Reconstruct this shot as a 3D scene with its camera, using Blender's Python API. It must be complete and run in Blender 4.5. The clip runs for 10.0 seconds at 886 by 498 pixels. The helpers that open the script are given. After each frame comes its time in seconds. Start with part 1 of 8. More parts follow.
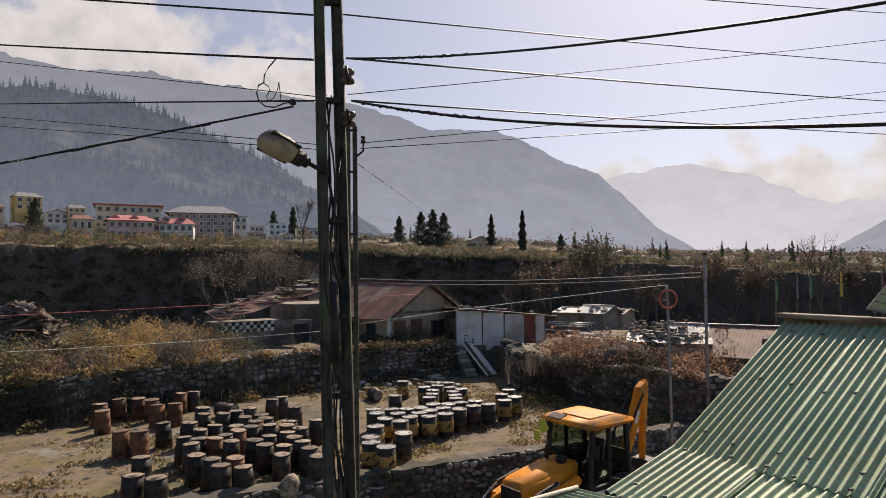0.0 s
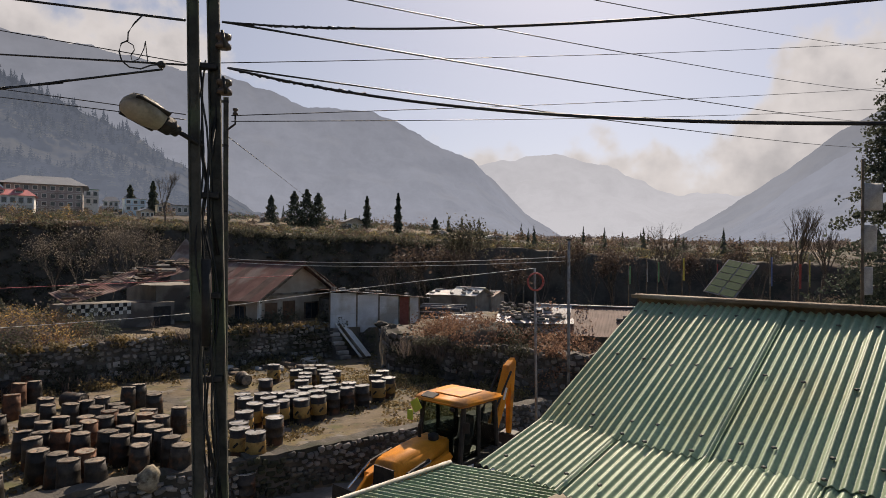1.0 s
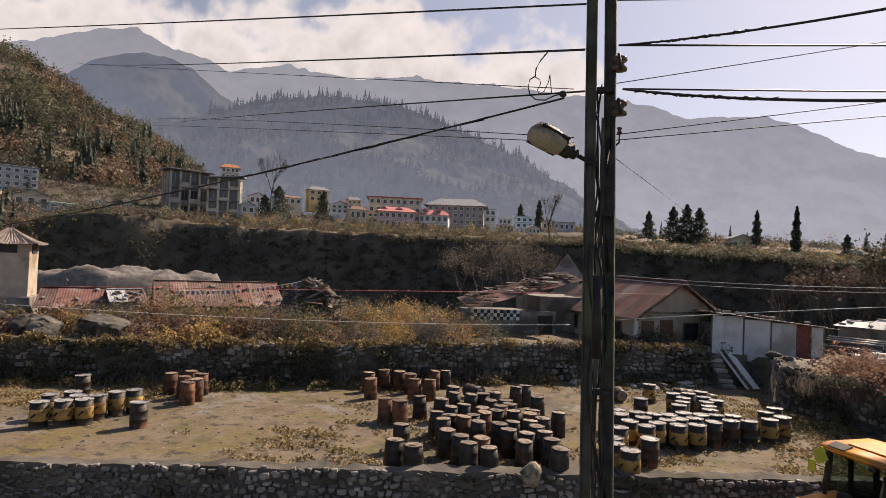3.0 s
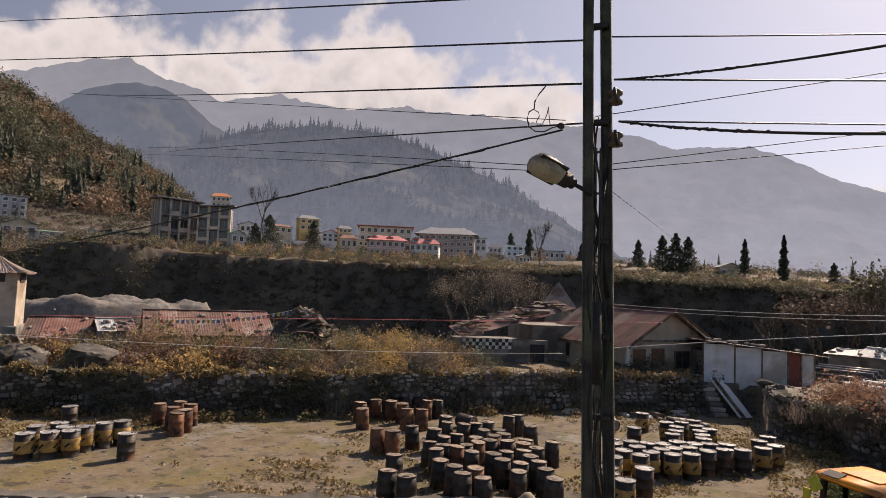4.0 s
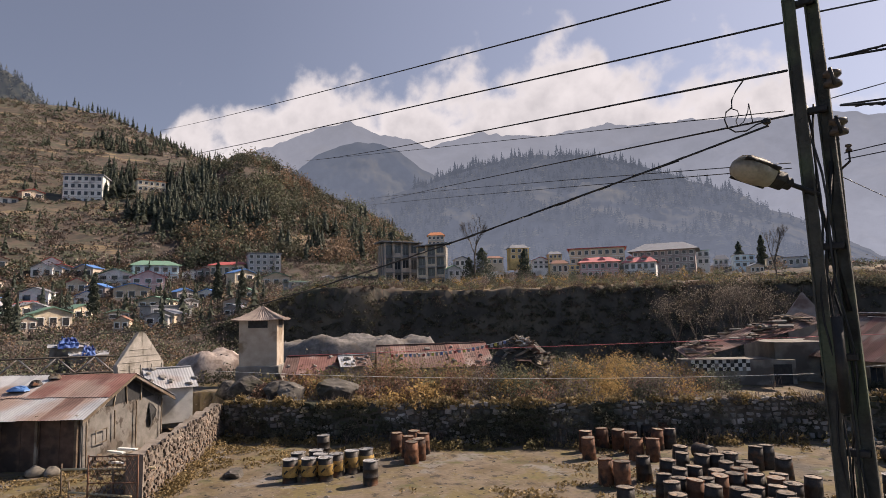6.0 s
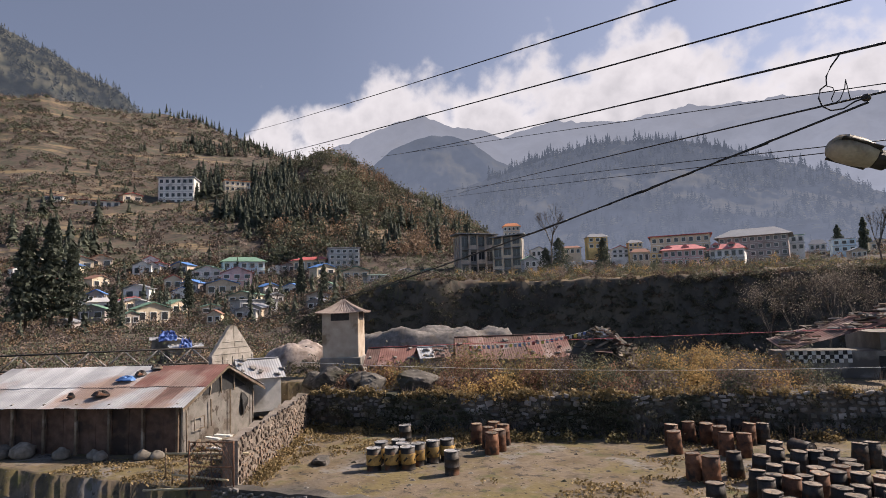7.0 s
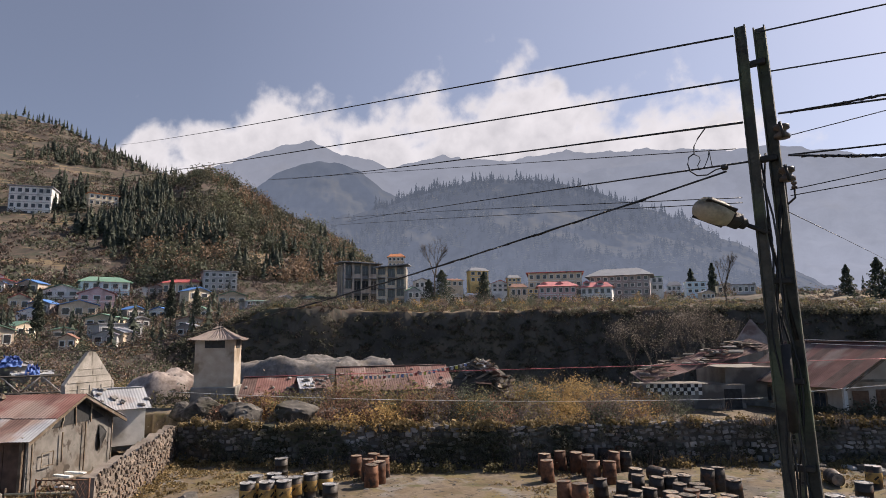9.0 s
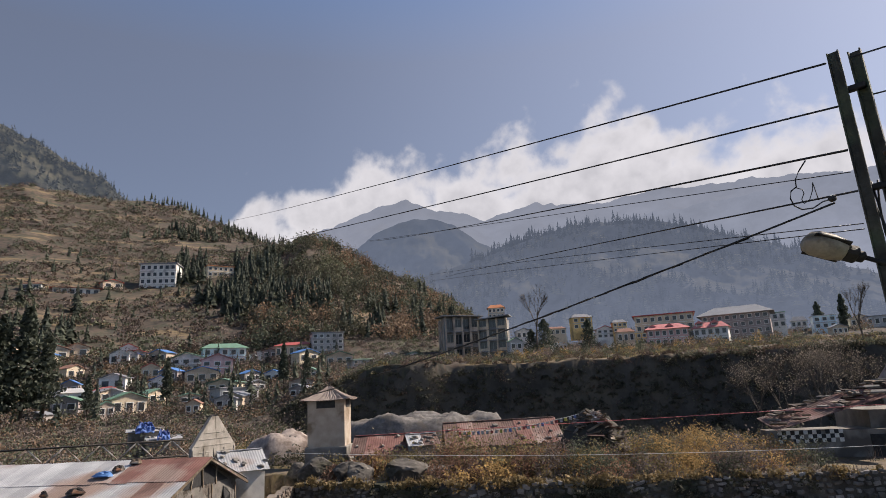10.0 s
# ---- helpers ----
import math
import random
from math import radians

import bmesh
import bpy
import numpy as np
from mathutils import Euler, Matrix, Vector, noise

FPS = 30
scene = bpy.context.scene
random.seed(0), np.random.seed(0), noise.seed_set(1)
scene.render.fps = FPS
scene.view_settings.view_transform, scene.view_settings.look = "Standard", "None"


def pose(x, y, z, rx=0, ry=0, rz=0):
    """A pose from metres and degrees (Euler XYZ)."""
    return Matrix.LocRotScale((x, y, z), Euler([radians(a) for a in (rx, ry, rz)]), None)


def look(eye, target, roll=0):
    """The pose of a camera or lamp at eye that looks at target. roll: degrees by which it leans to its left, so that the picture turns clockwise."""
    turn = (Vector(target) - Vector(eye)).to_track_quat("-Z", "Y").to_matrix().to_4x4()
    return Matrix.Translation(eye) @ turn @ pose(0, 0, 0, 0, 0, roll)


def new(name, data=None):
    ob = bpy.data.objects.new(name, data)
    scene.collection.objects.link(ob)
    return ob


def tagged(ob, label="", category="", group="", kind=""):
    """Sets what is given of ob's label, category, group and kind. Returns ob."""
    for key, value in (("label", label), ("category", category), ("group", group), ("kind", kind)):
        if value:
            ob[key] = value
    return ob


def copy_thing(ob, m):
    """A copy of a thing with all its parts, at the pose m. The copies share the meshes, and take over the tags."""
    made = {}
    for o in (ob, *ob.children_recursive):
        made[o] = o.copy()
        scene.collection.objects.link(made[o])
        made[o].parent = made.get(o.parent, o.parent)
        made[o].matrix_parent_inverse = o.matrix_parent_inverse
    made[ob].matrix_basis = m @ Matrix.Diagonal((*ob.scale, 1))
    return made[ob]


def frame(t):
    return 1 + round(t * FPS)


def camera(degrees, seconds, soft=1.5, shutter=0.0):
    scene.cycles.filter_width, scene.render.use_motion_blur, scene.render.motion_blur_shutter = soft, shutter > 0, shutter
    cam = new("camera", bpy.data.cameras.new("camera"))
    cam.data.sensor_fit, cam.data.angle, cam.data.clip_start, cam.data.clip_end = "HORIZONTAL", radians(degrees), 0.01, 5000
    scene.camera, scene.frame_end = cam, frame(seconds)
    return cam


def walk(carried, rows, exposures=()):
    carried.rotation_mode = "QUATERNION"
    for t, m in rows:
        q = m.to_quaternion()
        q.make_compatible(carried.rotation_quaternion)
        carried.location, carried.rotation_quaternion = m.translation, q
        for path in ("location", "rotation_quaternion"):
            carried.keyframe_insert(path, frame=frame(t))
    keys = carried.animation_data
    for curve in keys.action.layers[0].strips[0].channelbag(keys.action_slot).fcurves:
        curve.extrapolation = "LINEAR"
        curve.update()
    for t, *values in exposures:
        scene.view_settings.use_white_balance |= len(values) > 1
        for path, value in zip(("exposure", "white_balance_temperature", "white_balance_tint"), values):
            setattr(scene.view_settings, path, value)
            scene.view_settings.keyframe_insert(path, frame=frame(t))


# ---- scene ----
cam = camera(71.12, 10.0, soft=0.6)
PATH = [
    (0.0, pose(0.063, 0.116, 6.109, 92.18, 0.51, 0.32)),
    (0.5, pose(0.036, 0.107, 6.088, 90.59, -0.03, -12.16)),
    (1.0, pose(0.011, 0.133, 6.090, 90.53, -0.28, -11.21)),
    (1.5, pose(0.024, 0.160, 6.102, 91.75, 0.02, -4.56)),
    (1.9, pose(0.024, 0.179, 6.114, 93.03, 3.57, 2.91)),
    (2.0, pose(0.025, 0.193, 6.118, 92.21, 2.11, 5.22)),
    (2.1, pose(-0.001, 0.180, 6.122, 93.16, 2.91, 7.45)),
    (2.3, pose(-0.008, 0.146, 6.117, 93.44, 1.56, 14.60)),
    (2.5, pose(-0.016, 0.122, 6.112, 92.87, 0.09, 19.79)),
    (3.0, pose(-0.088, 0.122, 6.098, 91.26, -2.27, 22.54)),
    (3.2, pose(-0.088, 0.096, 6.106, 93.99, -1.60, 21.84)),
    (4.3, pose(-0.145, -0.001, 6.075, 93.92, -2.65, 21.90)),
    (4.5, pose(-0.141, 0.012, 6.097, 95.60, -2.62, 24.97)),
    (5.0, pose(-0.078, 0.011, 6.094, 95.72, 0.95, 34.97)),
    (5.2, pose(-0.048, -0.002, 6.089, 95.81, 1.83, 38.08)),
    (6.3, pose(-0.018, 0.108, 6.116, 95.82, 1.11, 43.45)),
    (6.5, pose(-0.006, 0.059, 6.106, 95.11, 1.31, 46.00)),
    (7.0, pose(-0.011, 0.042, 6.118, 95.69, 1.98, 48.42)),
    (7.5, pose(0.037, -0.227, 6.114, 95.84, 3.67, 45.70)),
    (8.0, pose(0.053, -0.321, 6.093, 95.29, 3.98, 44.42)),
    (8.5, pose(0.020, -0.287, 6.102, 95.42, 3.45, 44.50)),
    (9.0, pose(0.008, -0.275, 6.127, 98.18, 0.80, 37.51)),
    (9.2, pose(0.024, -0.290, 6.141, 100.17, 0.06, 38.07)),
    (9.5, pose(0.051, -0.335, 6.165, 102.95, 3.16, 39.64)),
    (10.0, pose(0.096, -0.331, 6.159, 103.22, 3.03, 47.07)),
]
walk(cam, PATH, [(0.0, 0.54, 7150, 16), (0.5, 0.38, 7200, 16), (1.0, 0.36, 7200, 15), (2.0, 0.42, 7200, 17), (2.5, 0.48, 7400, 19), (3.0, 0.72, 7450, 19), (4.5, 0.58, 7450, 21), (7.0, 0.72, 6750, 18), (9.0, 0.70, 6700, 17), (10.0, 0.56, 6600, 15)])

# ---- light ----
SUN_AZ, SUN_EL = -24.0, 41.0
world = bpy.data.worlds.new("sky")
scene.world = world
world.use_nodes = True
wn = world.node_tree.nodes
sky = wn.new("ShaderNodeTexSky")
sky.sky_type, sky.sun_disc = "NISHITA", False
sky.sun_elevation, sky.sun_rotation = radians(SUN_EL), radians(-SUN_AZ)
sky.altitude, sky.air_density, sky.dust_density, sky.ozone_density = 1500, 1.0, 3.2, 1.0
wn["Background"].inputs["Strength"].default_value = 0.098
world.node_tree.links.new(sky.outputs[0], wn["Background"].inputs[0])
sun = new("sun", bpy.data.lights.new("sun", "SUN"))
sun.data.energy, sun.data.angle, sun.data.color = 5.0, radians(0.6), (1.0, 0.90, 0.76)
sdir = Vector((-math.sin(radians(SUN_AZ)) * math.cos(radians(SUN_EL)), math.cos(radians(SUN_AZ)) * math.cos(radians(SUN_EL)), math.sin(radians(SUN_EL))))
sun.matrix_world = look(sdir * 100, (0, 0, 0))

# ---- materials ----
MATS = {}


def mat(name, a, b, rough=0.8, scale=4.0, bump=0.3, metal=0.0, stain=None, rnd=0.0, island=0.0, grain=40.0, spec=0.3):
    """Two-scale noise between colours a and b, an optional stain colour, fine grain relief."""
    if name in MATS:
        return MATS[name]
    m = bpy.data.materials.new(name)
    m.use_nodes = True
    n, l = m.node_tree.nodes, m.node_tree.links
    bs = n["Principled BSDF"]
    bs.inputs["Roughness"].default_value, bs.inputs["Metallic"].default_value = rough, metal
    bs.inputs["Specular IOR Level"].default_value = spec
    tc = n.new("ShaderNodeTexCoord")
    n1, n2 = n.new("ShaderNodeTexNoise"), n.new("ShaderNodeTexNoise")
    n1.inputs["Scale"].default_value, n1.inputs["Detail"].default_value = scale, 5
    n2.inputs["Scale"].default_value, n2.inputs["Detail"].default_value = grain, 3
    for k in (n1, n2):
        l.new(tc.outputs["Object"], k.inputs["Vector"])
    mx = n.new("ShaderNodeMix")
    mx.data_type = "RGBA"
    mx.inputs[6].default_value, mx.inputs[7].default_value = (*a, 1), (*b, 1)
    rp = n.new("ShaderNodeMapRange")
    rp.inputs[1].default_value, rp.inputs[2].default_value = 0.32, 0.68
    l.new(n1.outputs[0], rp.inputs[0])
    l.new(rp.outputs[0], mx.inputs[0])
    col = mx.outputs[2]
    if stain:
        n3 = n.new("ShaderNodeTexNoise")
        n3.inputs["Scale"].default_value, n3.inputs["Detail"].default_value = scale * 0.37, 8
        l.new(tc.outputs["Object"], n3.inputs["Vector"])
        r3 = n.new("ShaderNodeMapRange")
        r3.inputs[1].default_value, r3.inputs[2].default_value = 0.52, 0.62
        l.new(n3.outputs[0], r3.inputs[0])
        m3 = n.new("ShaderNodeMix")
        m3.data_type = "RGBA"
        l.new(r3.outputs[0], m3.inputs[0])
        l.new(col, m3.inputs[6])
        m3.inputs[7].default_value = (*stain, 1)
        col = m3.outputs[2]
    hsv = n.new("ShaderNodeHueSaturation")
    l.new(col, hsv.inputs["Color"])
    gr = n.new("ShaderNodeMapRange")
    gr.inputs[3].default_value, gr.inputs[4].default_value = 0.72, 1.28
    l.new(n2.outputs[0], gr.inputs[0])
    val = gr.outputs[0]
    for amount, node in ((rnd, "ShaderNodeObjectInfo"), (island, "ShaderNodeNewGeometry")):
        if amount:
            oi = n.new(node)
            r2 = n.new("ShaderNodeMapRange")
            r2.inputs[3].default_value, r2.inputs[4].default_value = 1 - amount, 1 + amount
            l.new(oi.outputs["Random" if node.endswith("Info") else "Random Per Island"], r2.inputs[0])
            mu = n.new("ShaderNodeMath")
            mu.operation = "MULTIPLY"
            l.new(val, mu.inputs[0])
            l.new(r2.outputs[0], mu.inputs[1])
            val = mu.outputs[0]
    l.new(val, hsv.inputs["Value"])
    l.new(hsv.outputs[0], bs.inputs["Base Color"])
    if bump:
        bp = n.new("ShaderNodeBump")
        bp.inputs["Strength"].default_value, bp.inputs["Distance"].default_value = bump, 0.02
        l.new(n2.outputs[0], bp.inputs["Height"])
        l.new(bp.outputs[0], bs.inputs["Normal"])
    MATS[name] = m
    return m


def layer(m, colour, scale, lo, hi, detail=8, stretch=None):
    """Lay patches of another colour over a material; stretch: longer in some directions."""
    n, l = m.node_tree.nodes, m.node_tree.links
    hsv = next(k for k in n if k.type == "HUE_SAT")
    src = hsv.inputs["Color"].links[0].from_socket
    tc = next(k for k in n if k.type == "TEX_COORD")
    t, r, x = n.new("ShaderNodeTexNoise"), n.new("ShaderNodeMapRange"), n.new("ShaderNodeMix")
    t.inputs["Scale"].default_value, t.inputs["Detail"].default_value, t.inputs["Roughness"].default_value = scale, detail, 0.65
    r.inputs[1].default_value, r.inputs[2].default_value = lo, hi
    x.data_type = "RGBA"
    src_v = tc.outputs["Object"]
    if stretch:
        mp = n.new("ShaderNodeMapping")
        mp.inputs["Scale"].default_value = stretch
        l.new(src_v, mp.inputs["Vector"])
        src_v = mp.outputs[0]
    l.new(src_v, t.inputs["Vector"])
    l.new(t.outputs[0], r.inputs[0])
    l.new(r.outputs[0], x.inputs[0])
    l.new(src, x.inputs[6])
    x.inputs[7].default_value = (*colour, 1)
    l.new(x.outputs[2], hsv.inputs["Color"])
    return m


def leaf_mat(name, a, b, through_light=0.35, scale=0.6):
    """Foliage: colour varies clump by clump; part of the light passes through."""
    if name in MATS:
        return MATS[name]
    m = mat(name, a, b, 0.75, scale, 0, island=0.45, grain=9)
    n, l = m.node_tree.nodes, m.node_tree.links
    out, bs = n["Material Output"], n["Principled BSDF"]
    tr, ms = n.new("ShaderNodeBsdfTranslucent"), n.new("ShaderNodeMixShader")
    ms.inputs[0].default_value = through_light
    l.new(bs.inputs["Base Color"].links[0].from_socket, tr.inputs[0])
    l.new(bs.outputs[0], ms.inputs[1])
    l.new(tr.outputs[0], ms.inputs[2])
    l.new(ms.outputs[0], out.inputs[0])
    return m


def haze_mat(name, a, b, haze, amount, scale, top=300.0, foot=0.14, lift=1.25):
    """Distant backdrop: wooded slope with glowing air haze painted on as emission, thicker towards the valley."""
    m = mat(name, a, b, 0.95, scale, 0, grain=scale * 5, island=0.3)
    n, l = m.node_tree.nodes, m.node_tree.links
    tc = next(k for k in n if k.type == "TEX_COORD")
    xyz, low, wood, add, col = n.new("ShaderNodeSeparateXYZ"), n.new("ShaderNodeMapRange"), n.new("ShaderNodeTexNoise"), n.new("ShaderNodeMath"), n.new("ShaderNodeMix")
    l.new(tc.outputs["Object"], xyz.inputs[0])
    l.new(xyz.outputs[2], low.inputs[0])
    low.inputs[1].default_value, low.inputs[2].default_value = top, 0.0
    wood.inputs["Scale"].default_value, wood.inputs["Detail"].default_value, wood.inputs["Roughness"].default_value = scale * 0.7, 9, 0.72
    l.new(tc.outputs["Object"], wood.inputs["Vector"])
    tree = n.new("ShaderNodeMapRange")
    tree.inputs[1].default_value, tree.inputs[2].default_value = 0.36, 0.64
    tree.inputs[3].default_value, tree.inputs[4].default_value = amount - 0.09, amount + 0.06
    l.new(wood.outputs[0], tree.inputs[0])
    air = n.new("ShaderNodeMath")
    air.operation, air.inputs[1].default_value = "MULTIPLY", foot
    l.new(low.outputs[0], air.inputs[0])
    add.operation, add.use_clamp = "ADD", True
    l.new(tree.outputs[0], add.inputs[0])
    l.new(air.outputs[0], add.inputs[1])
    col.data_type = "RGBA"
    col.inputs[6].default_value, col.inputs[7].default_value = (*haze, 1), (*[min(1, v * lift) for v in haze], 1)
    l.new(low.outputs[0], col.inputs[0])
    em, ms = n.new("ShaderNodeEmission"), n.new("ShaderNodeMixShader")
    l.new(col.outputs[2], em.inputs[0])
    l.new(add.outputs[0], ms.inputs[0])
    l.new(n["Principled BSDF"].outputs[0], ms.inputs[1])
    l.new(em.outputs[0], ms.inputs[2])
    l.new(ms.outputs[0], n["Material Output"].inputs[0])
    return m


# ---- mesh helpers ----
def mesh_from(name, verts, faces, material, smooth=False):
    me = bpy.data.meshes.new(name)
    me.from_pydata([tuple(v) for v in verts], [], [tuple(f) for f in faces])
    me.materials.append(material)
    if smooth:
        me.polygons.foreach_set("use_smooth", [True] * len(me.polygons))
    me.update()
    return me


def part(name, bm, material, parent=None, label="", smooth=False):
    me = bpy.data.meshes.new(name)
    bm.normal_update()
    bm.to_mesh(me)
    bm.free()
    me.materials.append(material)
    if smooth:
        me.polygons.foreach_set("use_smooth", [True] * len(me.polygons))
    ob = new(name, me)
    ob.parent = parent
    return tagged(ob, label)


def empty(name, m, label, category, group="", kind=""):
    ob = new(name)
    ob.matrix_basis = m
    ob.empty_display_size = 0.2
    return tagged(ob, label, category, group, kind)


def box(bm, size, m=Matrix(), bevel=0.0):
    r = bmesh.ops.create_cube(bm, size=1, matrix=m @ Matrix.Diagonal((*size, 1)))
    if bevel:
        ed = list({e for v in r["verts"] for e in v.link_edges})
        bmesh.ops.bevel(bm, geom=ed, offset=bevel, segments=1, affect="EDGES")


def boxc(*args, **kw):
    bm = bmesh.new()
    box(bm, *args, **kw)
    return bm


def at(x, y, z):
    return Matrix.Translation((x, y, z))


def tube_data(points, radius, sides=6, radius_end=None):
    """Verts and faces of a tube along points, closed at both ends."""
    pts = [Vector(p) for p in points]
    vs, fs = [], []
    for i, p in enumerate(pts):
        d = (pts[min(i + 1, len(pts) - 1)] - pts[max(i - 1, 0)]).normalized()
        u = d.orthogonal().normalized() if abs(d.z) > 0.9 else d.cross(Vector((0, 0, 1))).normalized()
        w = d.cross(u)
        r = radius if radius_end is None else radius + (radius_end - radius) * i / (len(pts) - 1)
        for k in range(sides):
            a = 2 * math.pi * k / sides
            vs.append(p + (u * math.cos(a) + w * math.sin(a)) * r)
    for i in range(len(pts) - 1):
        for k in range(sides):
            a, b = i * sides + k, i * sides + (k + 1) % sides
            fs.append((a, b, b + sides, a + sides))
    fs.append(tuple(range(sides))[::-1])
    fs.append(tuple(range((len(pts) - 1) * sides, len(pts) * sides)))
    return vs, fs


def tube(name, points, radius, material, parent=None, label="", sides=6, radius_end=None):
    vs, fs = tube_data(points, radius, sides, radius_end)
    ob = new(name, mesh_from(name, vs, fs, material, True))
    ob.parent = parent
    return tagged(ob, label)


def polar(az, d, z=0.0):
    """Place at azimuth az (degrees to the left of +y), horizontal distance d."""
    return Vector((-math.sin(radians(az)) * d, math.cos(radians(az)) * d, z))


def sight(az, el, d):
    """Place seen from eye height under azimuth az and elevation el at distance d."""
    return polar(az, d, 6.1 + d * math.tan(radians(el)))


def fbm(x, y, f, octaves=4, seed=0.0):
    """Cheap vectorised value noise, about -1 to 1."""
    out, amp, tot = np.zeros_like(x), 1.0, 0.0
    for o in range(octaves):
        px, py = x * f + seed + 17.3 * o, y * f + seed * 1.7 + 5.1 * o
        ix, iy = np.floor(px), np.floor(py)
        fx, fy = px - ix, py - iy
        fx, fy = fx * fx * (3 - 2 * fx), fy * fy * (3 - 2 * fy)

        def h(i, j):
            s = np.sin(i * 127.1 + j * 311.7) * 43758.5453
            return (s - np.floor(s)) * 2 - 1
        v = (h(ix, iy) * (1 - fx) + h(ix + 1, iy) * fx) * (1 - fy) + (h(ix, iy + 1) * (1 - fx) + h(ix + 1, iy + 1) * fx) * fy
        out, tot = out + v * amp, tot + amp
        amp, f = amp * 0.5, f * 2.03
    return out / tot * 1.6


# ---- ground ----
TA = [-180, -60, -50, -35, -20, -10, -1, 12, 34, 42, 44, 46, 49, 53, 56, 59, 62, 70, 81, 100, 180]
TR = [62, 75, 119.5, 122.5, 200, 420, 700, 1500, 4600]
SLOPE = {-180: (-3, -2, -1, -1, 0, 1, 2, 1, 0), -60: (-5, -4, -2, -1, -.3, .5, 2, 1, 0), -50: (-6, -5, -3, -1, -.3, .5, 1, .7, 0),
         -35: (-6, -7, -4, -.4, .3, .8, .9, .7, 0), -20: (-6, -8, -5.2, .35, 1.0, 1.4, 1.4, 1, 0), -10: (-6, -8, -5.5, .9, 1.9, 2.3, 2, 1, 0),
         -1: (-6, -8, -5.6, 1.2, 2.5, 2.9, 2.5, 1, 0), 12: (-6, -8, -5.6, 1.9, 3.0, 3.3, 3, 1, 0), 34: (-6, -8, -5.6, 2.3, 3.2, 3.6, 3, 1, 0),
         42: (-6, -8, -5.6, 2.5, 3.2, 4, 4, 2, 0), 44: (-6, -8, -5.6, 2.6, 3.2, 6.2, 6, 3, 0), 46: (-6, -8, -5.6, 2.7, 3.2, 8, 7, 4, 0),
         49: (-6, -8, -5.6, 2.8, 3.2, 9.7, 9, 5, 0), 53: (-5.6, -7.5, -5.6, 2.8, 3.3, 11.5, 10.5, 6, 0), 56: (-5, -6, -5, 1.5, 2.8, 13.4, 12, 7, 0),
         59: (-4.5, -5, -3.4, .2, 2.5, 14.1, 13.2, 8, 0), 62: (-4, -3.6, -2.2, -1.2, 1.8, 12.9, 14.0, 9, 0), 70: (-4, -3.4, -2.2, -1.5, 1.0, 11.5, 16.9, 11, 0),
         81: (-4, -3.4, -2.2, -1.5, 1.2, 11.5, 17.4, 12, 0), 100: (-3.5, -3, -1.5, -1, 1, 10, 16, 12, 0), 180: (-3, -2, -1, -1, 0, 1, 2, 1, 0)}
SLOPES = np.array([SLOPE[a] for a in TA], dtype=float)
BACK = [(-80, 10), (-34, 19.0), (-22, 22.0), (-16.5, 25.7), (-7, 33.7), (0.9, 38.0), (3.45, 38.0), (3.5, 33.3), (9.3, 26.4), (16, 22.5), (60, 14)]


def front_line(x):
    return 19.31 + 0.476 * x


def ground_height(x, y):
    """Height of the land: lane, yard, raised bank, river bed, cliff, terrace and hill."""
    x, y = np.atleast_1d(np.asarray(x, float)), np.atleast_1d(np.asarray(y, float))
    r, az = np.hypot(x, y), np.degrees(np.arctan2(-x, y))
    site = np.where(y > front_line(x) + 0.22, 0.0, -0.95)
    site = site + 0.03 * fbm(x, y, 0.7, 3)
    back = np.interp(x, [p[0] for p in BACK], [p[1] for p in BACK])
    up = 1.72 + 0.25 * fbm(x, y, 0.25, 3, 3.0)
    site = np.where((y > back + 0.45) & (y > -30), up, site)
    cols = np.array([np.interp(az, TA, SLOPES[:, k]) for k in range(len(TR))])
    wob = 1 + 0.022 * fbm(az * 1.0, r * 0 + 2.0, 0.22, 4) * np.clip((r - 80) / 30, 0, 1)
    rr = np.clip(r * wob, TR[0], TR[-1])
    idx = np.clip(np.searchsorted(TR, rr) - 1, 0, len(TR) - 2)
    lo, hi = np.array(TR)[idx], np.array(TR)[idx + 1]
    f = (np.log(rr) - np.log(lo)) / (np.log(hi) - np.log(lo))
    j = np.arange(len(x))
    el = cols[idx, j] * (1 - f) + cols[idx + 1, j] * f
    far = 6.1 + r * np.tan(np.radians(el)) + fbm(x, y, 0.03, 5, 7.0) * np.clip((r - 130) / 60, 0.12, 1) * np.clip(r * 0.006, 0.3, 5)
    far = far + fbm(x, y, 0.25, 3, 1.0) * 0.5 * np.clip((r - 70) / 30, 0, 1)
    k = np.clip((r - 50) / 14, 0, 1)
    return site * (1 - k) + far * k


def gz(x, y):
    return float(ground_height(x, y)[0])


earth = mat("earth", (0.092, 0.068, 0.038), (0.175, 0.138, 0.10), 0.95, 0.55, 1.0, stain=(0.075, 0.066, 0.054), grain=5)
# earth darkened so that the cliff's shade is painted into its colour
cliff_shade_earth = mat("cliff_shade_earth", (0.042, 0.039, 0.033), (0.085, 0.076, 0.064), 0.95, 0.25, 1.0, stain=(0.10, 0.086, 0.066), grain=2)
layer(earth, (0.125, 0.098, 0.043), 0.45, 0.5, 0.6)
layer(earth, (0.155, 0.142, 0.128), 0.3, 0.56, 0.61, 10)
layer(earth, (0.045, 0.037, 0.028), 1.6, 0.55, 0.62, 12)
layer(earth, (0.07, 0.056, 0.04), 0.55, 0.54, 0.64, 12)
layer(earth, (0.24, 0.215, 0.185), 6.0, 0.63, 0.68, 8)
